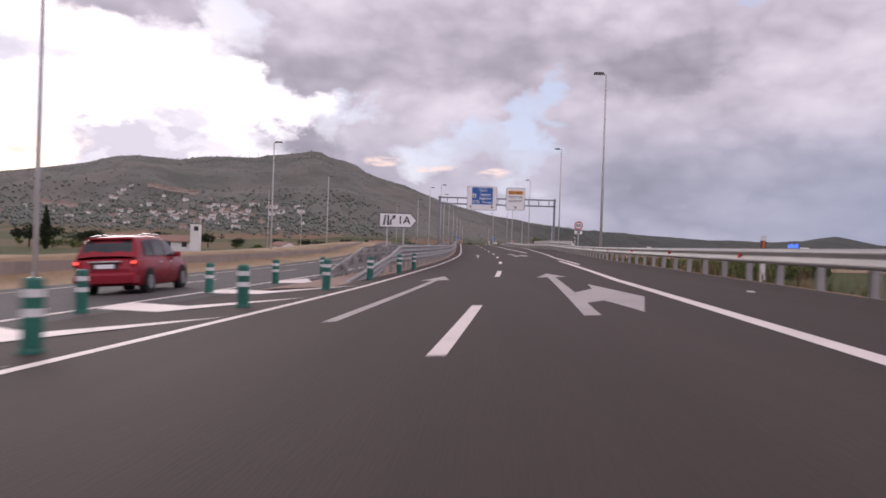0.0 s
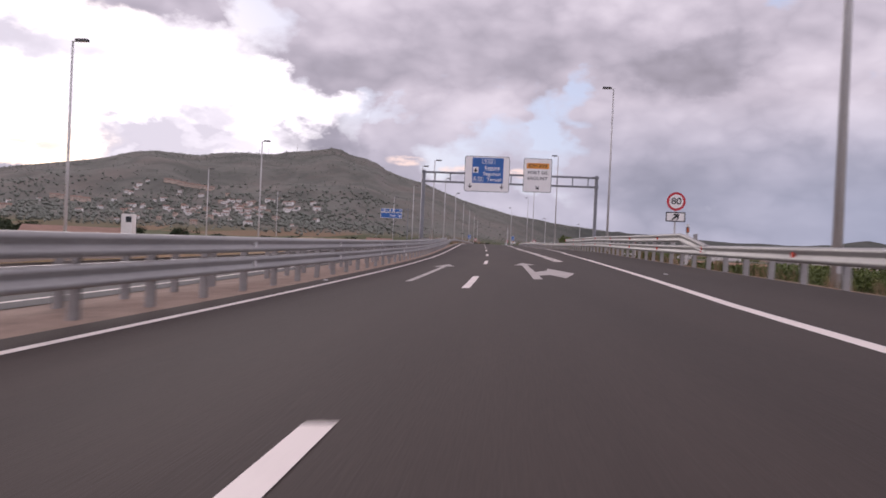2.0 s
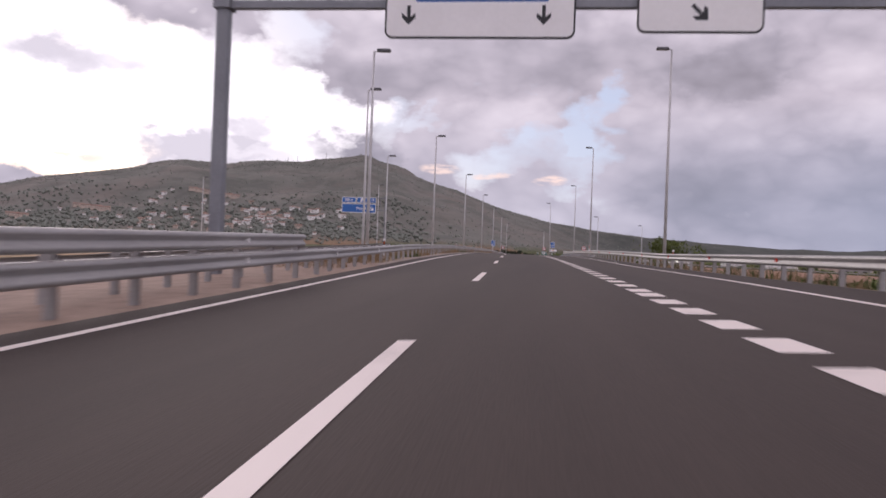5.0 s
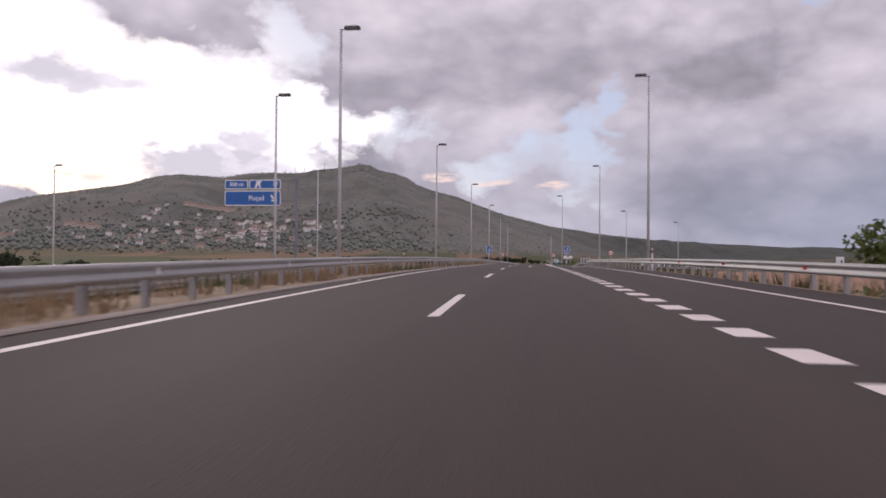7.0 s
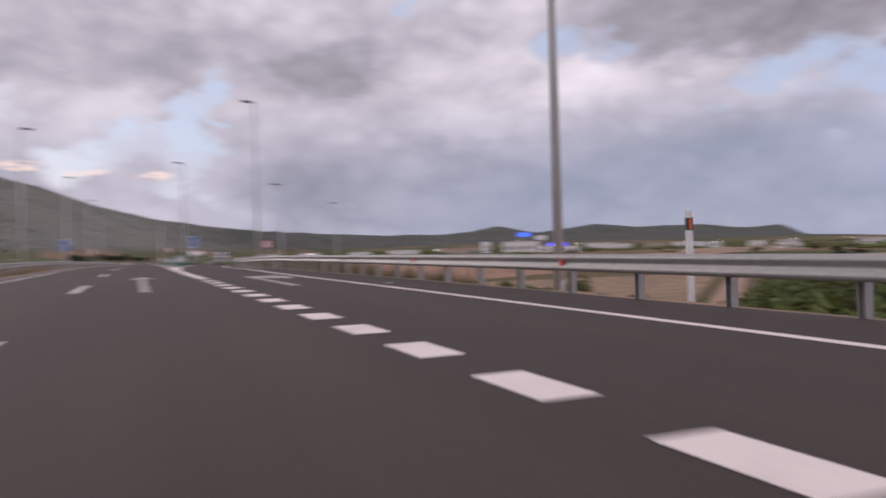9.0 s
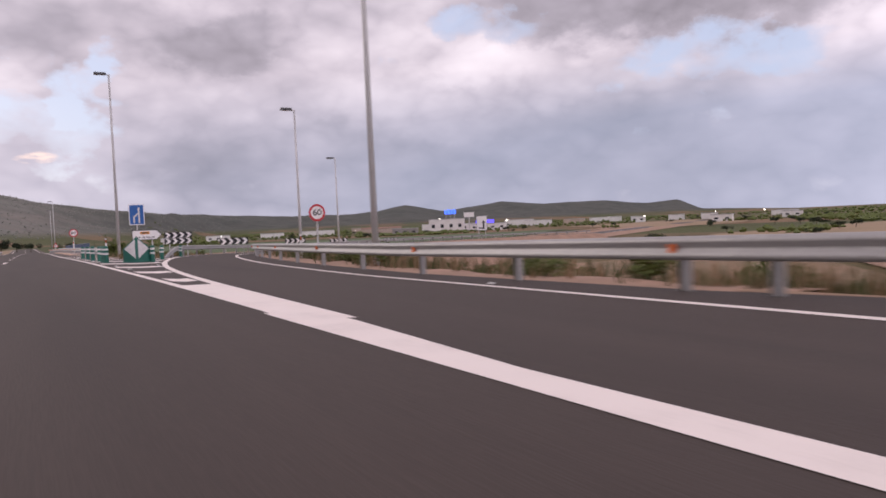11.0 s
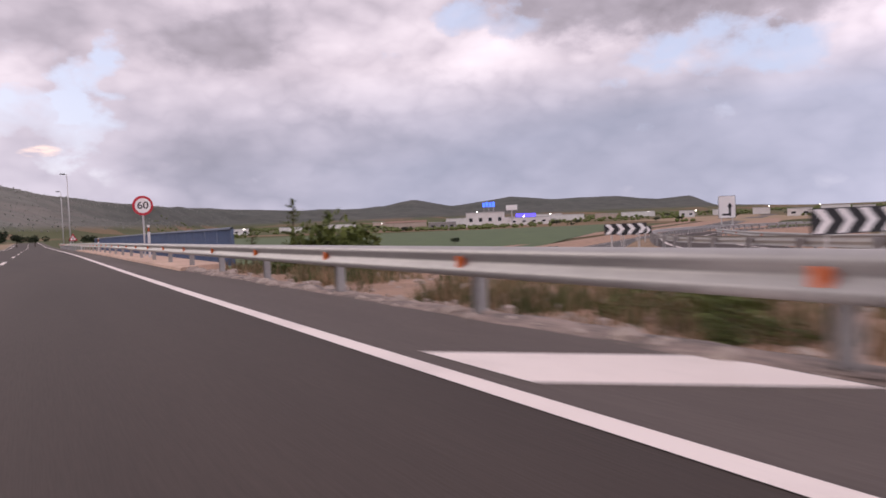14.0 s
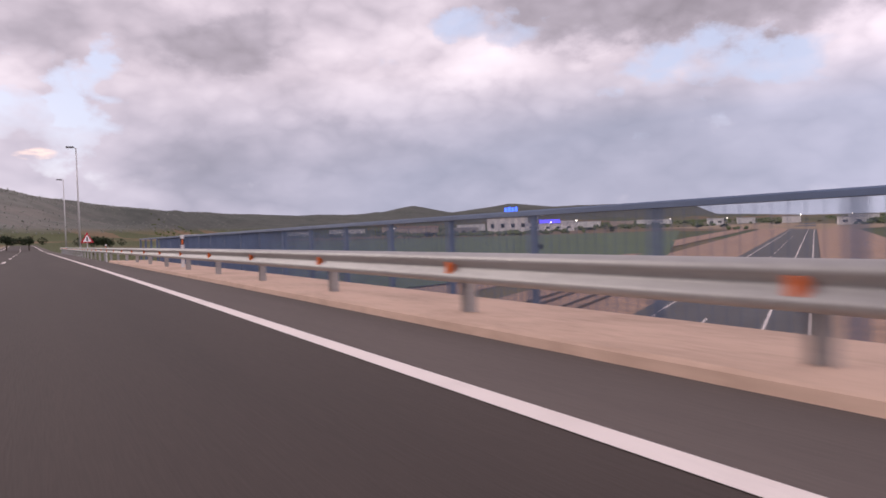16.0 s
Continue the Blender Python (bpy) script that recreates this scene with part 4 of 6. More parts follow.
at, ln = along(RL)
barrier("galvanised crash barrier curving along the slip road", at, 1.0, ln - 1, 4.0, -1, [(0.57, 0.0, ln - 0.5)], refl=REFLECTOR_AMBER, every=2)
i2 = next(i for i, p in enumerate(RAMP_LINE) if p[1] > 281)
at2, ln2 = along([ramp_point(i, -2.45) for i in range(i2, len(RAMP_LINE))])
barrier("galvanised crash barrier on the inside of the slip road", at2, 2.0, ln2 - 1, 4.0, 1, [(0.57, 0.0, ln2 - 0.5)], ramp_a=7.0)
barrier("galvanised crash barrier with amber reflectors beside the gore and the bridge",
        lambda t: P(lerp(t, (281, 5.75), (297, 5.25), (314, 5.2), (345, 5.2), (400, 5.3), (470, 5.8)), t),
        282.0, 470.0, 4.0, -1, [(0.57, 285.6, 470.0)], ramp_a=6.2, refl=REFLECTOR_AMBER, every=1)


# ---- street lamps ----
def lamp_post(u, y, h, side, ground=None, group="street lamps"):
    """Tapered steel pole with a flat luminaire that reaches to one side."""
    base = P(u, y)
    base.z = ground if ground is not None else base.z - 0.15
    th = thing("street_lamp", "tall tapered galvanised street lamp with a flat grey head", "street lamp", Matrix.Translation(base), group)
    hh = surf(u, y) + h - base.z
    part("pole", MB().tube([(0, 0, 0), (0, 0, hh * 0.5), (0, 0, hh)], [0.115, 0.088, 0.06], 12, True), POLE_STEEL, th, smooth=True)
    mb = MB().box(-0.2, 0.2, -0.2, 0.2, -0.05, 0.03, 0.01)
    for a in (-0.15, 0.15):
        for b in (-0.15, 0.15):
            mb.tube([(a, b, 0.0), (a, b, 0.08)], 0.016, 6)
    part("base_plate", mb, POLE_STEEL, th)
    part("door", MB().box(-0.05, 0.05, -0.142, -0.12, 0.6, 1.0, 0.008), POLE_STEEL, th)
    part("arm", MB().tube([(0, 0, hh - 0.06), (side * 0.35, 0, hh + 0.02)], 0.035, 8), POLE_STEEL, th)
    head = MB()
    x0, x1 = (0.18, 0.98) if side > 0 else (-0.98, -0.18)
    head.box(x0, x1, -0.17, 0.17, hh - 0.03, hh + 0.13, 0.045)
    hd = part("luminaire", head, HEAD_GREY, th)
    part("lens", MB().box(x0 + 0.15, x1 - 0.1, -0.13, 0.13, hh - 0.05, hh - 0.028, 0.006), LENS, hd)
    return th


for u, y, h in ((8.05, 62.0, 14.2), (10.7, 112.6, 14.5), (10.6, 159.5, 14.0), (10.13, 206.4, 13.9), (10.9, 256.4, 13.9)):
    lamp_post(u, y, h, -1, ground=surf(u, y) - (0.9 if u > 9.8 else 0.5))
lamp_post(6.88, 291.95, 12.9, -1)
for u, y, h in ((17.64, 284.0, 9.85), (31.4, 312.2, 10.1)):
    lamp_post(u, y, h, -1, ground=land(u, y) + 3.3)
for u, y, h in ((6.2, 425, 11.5), (6.6, 470, 11.6), (6.4, 380, 0)):
    if h:
        lamp_post(u, y, h, -1)
for u, y, h in ((-7.75, 152.6, 12.0), (-7.9, 188.2, 12.25), (-7.75, 225.9, 12.1), (-7.6, 264, 12.0), (-7.4, 302, 11.9), (-7.3, 340, 11.8), (-7.3, 378, 11.8)):
    lamp_post(u, y, h, 1, ground=surf(u, y) - 0.3)
for u, y, h in ((-18.6, 32, 13.0), (-25.4, 88, 13.5), (-26.8, 131, 12.0), (-10.5, 164.6, 12.2), (-15.15, 199.3, 11.4), (-46, 165, 10.5), (-25.2, 243, 11.6), (-53.8, 232.3, 11.2)):
    lamp_post(u, y, h, 1, ground=-1.6)


# ---- gantry over the road ----
def arrow_shape(s, turn):
    """A sign arrow as (x, z) points, pointing down before the turn in degrees."""
    pts = [(-0.09, 0.5), (0.09, 0.5), (0.09, -0.1), (0.36, 0.12), (0.36, -0.12), (0, -0.5), (-0.36, -0.12), (-0.36, 0.12), (-0.09, -0.1)]
    c, q = math.cos(radians(turn)), math.sin(radians(turn))
    return [(s * (x * c - z * q), s * (x * q + z * c)) for x, z in pts]


def board(name, w, h, r, mat, parent, x=0.0, z=0.0, border=None, depth=0.06, y=0.0):
    """A sign face with round corners, its rim and its back."""
    b = part(name, MB().slab(moved(rounded(w, h, r), x, z), y, y + depth), BACK if border else mat, parent)
    if border:
        part("rim", MB().slab(moved(rounded(w, h, r), x, z), y - 0.006, y + 0.001), border, b)
        part("face", MB().slab(moved(rounded(w - 0.10, h - 0.10, r * 0.8), x, z), y - 0.010, y - 0.004), mat, b)
    return b


def patch(name, w, h, r, mat, parent, x, z, y):
    return part(name, MB().slab(moved(rounded(w, h, r, 3), x, z), y - 0.004, y), mat, parent)


GY = 129.5
gantry = thing("sign_gantry", "grey steel gantry over the road with two destination boards", "gantry", Matrix.Translation((0, GY, 0)))
for x, zb in ((-5.62, -0.7), (13.78, 0.6)):
    part("column", MB().box(x - 0.17, x + 0.17, -0.17, 0.17, zb, 9.55, 0.03), GANTRY_STEEL, gantry)
    part("base_plate", MB().box(x - 0.4, x + 0.4, -0.4, 0.4, zb - 0.3, zb + 0.05, 0.02), GANTRY_STEEL, gantry)
    for zz in (8.28, 9.32):
        part("flange", MB().box(x - 0.24, x + 0.24, -0.26, 0.26, zz - 0.13, zz + 0.13, 0.02), GANTRY_STEEL, gantry)
for zz in (8.28, 9.32):
    part("chord", MB().box(-5.5, 13.66, -0.11, 0.11, zz - 0.11, zz + 0.11, 0.02), GANTRY_STEEL, gantry)
for k in range(11):
    x = -4.35 + k * 1.72
    part("strut", MB().box(x - 0.06, x + 0.06, -0.06, 0.06, 8.36, 9.24), GANTRY_STEEL, gantry)

pn = new("destination_board")
pn.parent = gantry
pn.matrix_local = Matrix.Translation((1.52, -0.24, 9.30))
pn.empty_display_size = 0.2
board("panel", 5.05, 4.0, 0.22, WHITE, pn, border=BLACK)
patch("blue_field", 3.52, 2.85, 0.04, BLUE, pn, 0.06, 0.40, -0.010)
lettering("Sagunt", 0.56, WHITE, pn, 0.55, 0.70, -0.016, width=1.18)
patch("rule", 1.55, 0.035, 0.01, WHITE, pn, 0.53, 0.42, -0.014)
lettering("Sagunto", 0.56, WHITE, pn, 0.55, 0.02, -0.016, width=1.12)
lettering("Teruel", 0.54, WHITE, pn, 0.80, -0.62, -0.016, width=1.15)
for tx, x, z in (("V-23", 0.12, 1.42), ("A-23", -1.04, -0.60)):
    patch("frame", 1.42 if tx[0] == "V" else 1.30, 0.50, 0.06, WHITE, pn, x, z, -0.013)
    patch("frame_field", 1.35 if tx[0] == "V" else 1.23, 0.43, 0.05, BLUE, pn, x, z, -0.016)
    lettering(tx, 0.44, WHITE, pn, x, z, -0.022, width=1.15)
patch("symbol_field", 0.62, 0.66, 0.04, WHITE, pn, -1.30, 0.45, -0.013)
part("symbol", MB().slab([(-1.50, 0.22), (-1.10, 0.22), (-1.14, 0.42), (-1.22, 0.42), (-1.24, 0.66), (-1.36, 0.66), (-1.38, 0.42), (-1.46, 0.42)], -0.022, -0.017), BLACK, pn)
for x in (-1.88, 1.70):
    part("arrow", MB().slab(moved(arrow_shape(0.52, 0), x, -1.38), -0.018, -0.011), BLACK, pn)
pw = new("destination_board")
pw.parent = gantry
pw.matrix_local = Matrix.Translation((7.18, -0.24, 9.36))
pw.empty_display_size = 0.2
board("panel", 3.15, 3.8, 0.22, WHITE, pw, border=BLACK)
patch("orange_field", 2.5, 0.62, 0.04, ORANGE, pw, 0, 1.05, -0.010)
lettering("CV-309", 0.52, BLACK, pw, 0, 1.05, -0.016, width=1.28)
lettering("PORT DE", 0.50, BLACK, pw, 0.0, 0.28, -0.013, width=1.10)
lettering("SAGUNT", 0.50, BLACK, pw, 0.0, -0.36, -0.013, width=1.14)
part("arrow", MB().slab(moved(arrow_shape(0.56, 45), 0.0, -1.38), -0.018, -0.011), BLACK, pw)


# ---- blue direction board on a bracket, beyond the grass ----
def town_board():
    th = thing("direction_sign", "blue motorway direction board on a steel bracket post", "road sign", Matrix.Translation((-17.6, 211.2, 0)))
    part("post", MB().box(0.10, 0.30, -0.11, 0.11, -2.6, 9.05, 0.03), GANTRY_STEEL, th)
    part("cap", MB().box(0.04, 0.36, -0.16, 0.16, 8.6, 8.95, 0.02), GANTRY_STEEL, th)
    for z in (8.75, 7.05):
        part("bracket", MB().box(-6.0, 0.12, -0.06, 0.06, z - 0.055, z + 0.055, 0.01), GANTRY_STEEL, th)
    part("strut", MB().box(-0.55, -0.49, -0.03, 0.03, 7.1, 8.7), GANTRY_STEEL, th)
    x0 = -5.95
    for nm, w, h, x, z in (("board", 4.85, 1.25, x0 + 2.42, 7.28), ("board", 2.02, 0.78, x0 + 1.01, 8.42), ("board", 2.72, 0.78, x0 + 3.49, 8.42)):
        b = part(nm, MB().slab(moved(rounded(w, h, 0.12), x, z), -0.16, -0.10), BACK, th)
        part("rim", MB().slab(moved(rounded(w, h, 0.12), x, z), -0.166, -0.159), WHITE, b)
        part("face", MB().slab(moved(rounded(w - 0.14, h - 0.14, 0.09), x, z), -0.170, -0.163), BLUE, b)
    lettering("Puçol", 0.58, WHITE, th, x0 + 2.75, 7.27, -0.176, width=1.05)
    lettering("500 m", 0.46, WHITE, th, x0 + 1.01, 8.42, -0.176, width=1.05)
    part("arrow", MB().slab(moved(arrow_shape(0.75, 45), x0 + 4.25, 7.26), -0.177, -0.170), WHITE, th)
    part("exit_symbol", MB().slab([(x0 + 2.6, 8.15), (x0 + 2.75, 8.15), (x0 + 2.9, 8.45), (x0 + 3.0, 8.15), (x0 + 3.15, 8.15), (x0 + 3.05, 8.5), (x0 + 3.25, 8.7), (x0 + 2.75, 8.7)], -0.177, -0.170), WHITE, th)
    lettering("19", 0.46, WHITE, th, x0 + 4.35, 8.42, -0.176)


town_board()


def pole_sign(name, label, u, y, h, r_or_size, face, ground_drop=0.1, category="road sign", posts=(0.0,), turn=0.0, up=None):
    """A sign on one or two steel posts; h is the height of its middle above the road there."""
    b = P(u, y, -ground_drop)
    th = thing(name, label, category, Matrix.Translation(b) @ pose(0, 0, 0, 0, 0, turn))
    z = h + ground_drop
    face(th, z)
    for x in posts:
        part("post", MB().box(x - 0.04, x + 0.04, 0.07, 0.12, -0.2, z + (up if up is not None else 0.25), 0.008), POLE_STEEL, th)
    return th


def speed_face(number, r):
    def make(th, z):
        disc = part("disc", MB().slab(moved(circle(r), 0, z), 0.03, 0.06), BACK, th)
        part("ring", MB().slab(moved(circle(r), 0, z), 0.024, 0.031), RED, disc)
        part("field", MB().slab(moved(circle(r * 0.76), 0, z), 0.018, 0.025), WHITE, disc)
        lettering(number, r * 1.02, BLACK, th, 0, z, 0.013, width=1.1)
    return make


def face_80(th, z):
    speed_face("80", 0.43)(th, z)
    b = board("plate", 0.90, 0.45, 0.04, WHITE, th, 0, z - 0.72, border=BLACK, depth=0.03, y=0.03)
    part("arrow", MB().slab(moved(arrow_shape(0.42, 130), 0.0, z - 0.72), 0.012, 0.019), BLACK, b)


pole_sign("speed_sign", "round red-rimmed speed limit sign with an arrow plate", 8.69, 80.3, 2.68, 0, face_80, 0.4, up=0.3)
pole_sign("speed_sign", "round red-rimmed speed limit sign beside the slip road", 13.66, 269.4, 2.2, 0, speed_face("60", 0.42), 0.5)
pole_sign("speed_sign", "round red-rimmed speed limit sign behind the bridge barrier", 5.95, 333.6, 2.52, 0, speed_face("60", 0.47), -0.1)
pole_sign("speed_sign", "round red-rimmed speed limit sign on the grass strip", -6.1, 330.0, 2.45, 0, speed_face("60", 0.42), 0.3)


def lane_face(th, z):
    b = board("panel", 0.95, 1.36, 0.04, BLUE, th, 0, z, border=WHITE, depth=0.04, y=0.03)
    part("symbol", MB().slab([(0.09, z - 0.55), (0.19, z - 0.55), (0.19, z + 0.30), (0.24, z + 0.30), (0.14, z + 0.52), (0.04, z + 0.30), (0.09, z + 0.30)], 0.010, 0.019), REFLECT_WHITE, b)
    part("symbol", MB().slab([(-0.22, z - 0.55), (-0.12, z - 0.55), (-0.12, z - 0.18), (0.08, z + 0.02), (0.08, z + 0.14), (-0.22, z - 0.14)], 0.010, 0.019), REFLECT_WHITE, b)


pole_sign("lane_sign", "blue rectangular lane merge sign on a post", 7.55, 286.9, 2.80, 0, lane_face, 0.1, up=0.6)
pole_sign("lane_sign", "blue rectangular lane merge sign on the grass strip", -6.6, 290.0, 2.65, 0, lane_face, 0.3, up=0.6)


def exit_face(w, h, tip):
    """White arrow-shaped exit board with a dark rim."""
    def outline(e):
        return [(-w / 2 + e, -h / 2 + e), (w / 2 - tip, -h / 2 + e), (w / 2 - 1.4 * e, 0), (w / 2 - tip, h / 2 - e), (-w / 2 + e, h / 2 - e)]
    def plate(th, z):
        b = part("board", MB().slab(moved(outline(0), 0, z), 0.0, 0.05), BACK, th)
        part("rim", MB().slab(moved(outline(0), 0, z), -0.006, 0.001), BLACK, b)
        part("face", MB().slab(moved(outline(0.035), 0, z), -0.011, -0.005), WHITE, b)
        return b
    return plate


def face_1a(th, z):
    b = exit_face(2.05, 0.78, 0.36)(th, z)
    lettering("1A", 0.60, BLACK, th, 0.32, z, -0.016, width=1.0)
    for pts in ([(-0.86, -0.27), (-0.74, -0.27), (-0.66, 0.28), (-0.74, 0.28)], [(-0.62, -0.27), (-0.46, -0.27), (-0.46, 0.0), (-0.30, 0.16), (-0.38, 0.24), (-0.16, 0.28), (-0.20, 0.06), (-0.27, 0.10), (-0.38, -0.02), (-0.38, -0.27)],
                [(-0.62, -0.27), (-0.50, -0.27), (-0.52, 0.28), (-0.60, 0.28)]):
        part("symbol", MB().slab(moved(pts, 0.02, z), -0.017, -0.010), BLACK, b)


pole_sign("exit_sign", "white arrow-shaped exit board with black lettering", -5.62, 43.2, 2.53, 0, face_1a, 0.05, posts=(-0.6, 0.3), up=0.2)


def face_port(th, z):
    b = exit_face(1.75, 0.62, 0.33)(th, z)
    patch("orange_field", 0.55, 0.17, 0.02, ORANGE, b, -0.12, z + 0.13, -0.011)
    part("number_bar", MB().slab(moved(rounded(0.40, 0.07, 0.01, 2), -0.12, z + 0.13), -0.019, -0.014), BLACK, b)
    lettering("Port de Sagunt", 0.19, BLACK, th, -0.12, z - 0.14, -0.016)


pole_sign("exit_sign", "white arrow-shaped exit board with an orange road number", 7.75, 284.2, 1.42, 0, face_port, 0.15, posts=(-0.45, 0.3), up=0.2)


def chevron_panel(u, y, h, w, hh, n, rows, turn=0.0, base=None, label="black and white chevron board on steel posts"):
    b = P(u, y) if base is None else Vector(base)
    th = thing("chevron_sign", label, "chevron sign", Matrix.Translation(b) @ pose(0, 0, 0, 0, 0, turn), "chevron boards")
    for r in range(rows):
        z = h + r * (hh + 0.03)
        bd = part("board", MB().slab(moved(rounded(w, hh, 0.03, 2), 0, z), 0, 0.04), BLACK, th)
        s = w / n
        for k in range(n):
            x = -w / 2 + s * (k + 0.5)
            part("chevron", MB().slab([(x - 0.42 * s, z + hh * 0.46), (x + 0.02 * s, z + hh * 0.46), (x + 0.42 * s, z), (x + 0.02 * s, z - hh * 0.46), (x - 0.42 * s, z - hh * 0.46), (x - 0.02 * s, z)], -0.006, 0.001), WHITE, bd)
    for x in (-w * 0.32, w * 0.32):
        part("post", MB().box(x - 0.035, x + 0.035, 0.045, 0.1, -1.9 if base else -0.8, h + (rows - 1) * hh + hh * 0.4, 0.006), POLE_STEEL, th)


chevron_panel(11.25, 293.7, 1.10, 2.0, 0.42, 4, 2, turn=-4)
for u, y, z, t in ((18.4, 306.0, 2.05, -14), (31.4, 328.0, 1.5, -20), (41.0, 337.5, 1.05, -26), (58.5, 357.0, 0.4, -32)):
    chevron_panel(u, y, 0, 2.6, 0.62, 4, 1, turn=t, base=(xc(y) + u, y, z))
# back of the far exit board
th = thing("exit_board", "large pale exit board on posts beyond the slip road", "road sign", Matrix.Translation((83.2, 364.0, 0)) @ pose(0, 0, 0, 0, 0, -38))
bd = board("panel", 2.2, 3.0, 0.1, WHITE, th, 0, 2.6, border=BLACK, depth=0.06)
part("symbol", MB().slab([(0.2, 1.4), (0.5, 1.4), (0.5, 2.6), (0.7, 2.6), (0.35, 3.2), (0.0, 2.6), (0.2, 2.6)], -0.018, -0.011), BLACK, bd)
part("symbol", MB().slab(moved(rounded(0.9, 0.25, 0.1), -0.2, 1.6), -0.018, -0.011), BLACK, bd)
for x in (-0.7, 0.7):
    part("post", MB().box(x - 0.06, x + 0.06, 0.07, 0.16, -4.6, 3.9), POLE_STEEL, th)
# warning triangle far down the road
th = thing("warning_sign", "triangular red-rimmed warning sign on a post", "road sign", Matrix.Translation(P(5.9, 409, -0.1)))
part("plate", MB().slab([(-0.55, 1.25), (0.55, 1.25), (0, 2.2)], 0.0, 0.03), RED, th)
part("field", MB().slab([(-0.36, 1.35), (0.36, 1.35), (0, 1.98)], -0.008, 0.001), WHITE, th)
part("symbol", MB().slab([(-0.06, 1.4), (0.06, 1.4), (0.06, 1.75), (-0.06, 1.75)], -0.014, -0.007), BLACK, th)
part("post", MB().box(-0.04, 0.04, 0.03, 0.09, -0.2, 2.0), POLE_STEEL, th)


# ---- green bollards, nose marker, marker posts, studs ----
def make_bollard(m):
    th = thing("bollard", "green flexible plastic bollard with two white reflective bands", "bollard", m, "green bollards")
    def ring(z0, z1, r):
        return MB().tube([(0, 0, z0), (0, 0, z1)], r, 16, True)
    part("base", MB().tube([(0, 0, 0), (0, 0, 0.03), (0, 0, 0.05)], [0.118, 0.116, 0.108], 16), GREEN_PLASTIC, th)
    part("body", MB().tube([(0, 0, 0.04), (0, 0, 0.68), (0, 0, 0.72), (0, 0, 0.74)], [0.10, 0.10, 0.095, 0.07], 16), GREEN_PLASTIC, th, smooth=False)
    for z in (0.36, 0.55):
        part("band", ring(z, z + 0.08, 0.1035), REFLECT_WHITE, th)
    return th


first = None
for u, y in ((-4.03, 9.9), (-6.79, 15.3), (-7.06, 21.2), (-4.11, 15.6), (-6.87, 25.8), (-4.07, 21.0), (-4.13, 26.9), (-4.03, 32.7), (-7.1, 32.5), (-4.04, 37.5), (-4.03, 4.4), (-6.75, 9.6),
             (4.10, 269.8), (4.08, 270.65), (4.10, 271.5), (4.13, 273.5), (4.07, 276.88), (4.09, 280.6), (4.10, 284.85), (5.93, 269.35), (7.2, 275.2), (9.75, 284.5)):
    m = Matrix.Translation(P(u, y)) @ pose(0, 0, 0, random.uniform(-1.2, 1.2), random.uniform(-1.2, 1.2), random.uniform(0, 360))
    if first is None:
        first = make_bollard(m)
    else:
        copy_thing(first, m)

nose = thing("nose_marker", "large green plastic gore marker with white diverging arrows", "gore marker", Matrix.Translation(P(5.33, 269.6)) @ pose(0, 0, 0, 0, 0, -8))
N_W, N_D = 0.57, 0.36
plan = [(math.sin(a) * N_W, -math.cos(a) * N_D) for a in [radians(-90 + 7.5 * k) for k in range(25)]]


def nose_top(x):
    """Height of the pointed top."""
    return 1.13 - abs(x) / N_W * 0.52


shell = [(0.0, 1.04), (0.05, 1.04), (0.07, 1.0), (0.30, 1.0)]
rows = [[(x * k, y * k, h) for x, y in plan] for h, k in shell] + [[(x, y, 0.30 + (nose_top(x) - 0.30) * q) for x, y in plan] for q in (0.5, 0.97)]
rows.append([(x * 0.985, y * 0.975, nose_top(x)) for x, y in plan])
rows.append([(x * 0.93, y * 0.88, nose_top(x) - 0.01) for x, y in plan])
rows.append([(x * 0.93, y * 0.88, 0) for x, y in plan])
part("body", MB().strip(rows), GREEN_PLASTIC, nose)
part("base", MB().box(-0.5, 0.5, -0.2, 0.04, 0.0, 0.06, 0.015), GREEN_PLASTIC, nose)
for sg in (-1, 1):
    rows = []
    for k in range(11):
        x = 0.06 + 0.44 * k / 10
        hw = 0.42 * (1 - k / 10)
        y = -math.sqrt(1 - (x / N_W) ** 2) * N_D - 0.006
        rows.append([(sg * x, y, 0.60 - hw), (sg * x, y, 0.60), (sg * x, y, 0.60 + hw)])
    part("arrow", MB().strip(rows if sg > 0 else [r[::-1] for r in rows]), REFLECT_WHITE, nose)


def marker_post(m):
    """White roadside marker post with a black band and a reflector."""
    th = thing("marker_post", "white plastic roadside marker post with a black band", "marker post", m, "marker posts")
    prof = [(-0.055, -0.02), (0.055, -0.02), (0.04, 0.05), (0, 0.07), (-0.04, 0.05)]
    def seg(z0, z1, s=1.0, top=0.0):
        return MB().strip([[(x * s, y * s, z0) for x, y in prof + prof[:1]], [(x * s, y * s, z1 + top * (x < 0)) for x, y in prof + prof[:1]]]).add([(x * s, y * s, z1) for x, y in prof], [(0, 1, 2, 3, 4)])
    part("body", seg(-0.42, 1.05), POST_WHITE, th)
    part("band", seg(0.74, 0.94, 1.06), BLACK, th)
    part("reflector", MB().box(-0.025, 0.025, -0.032, -0.022, 0.76, 0.92, 0.004), REFLECT_AMBER, th)
    return th


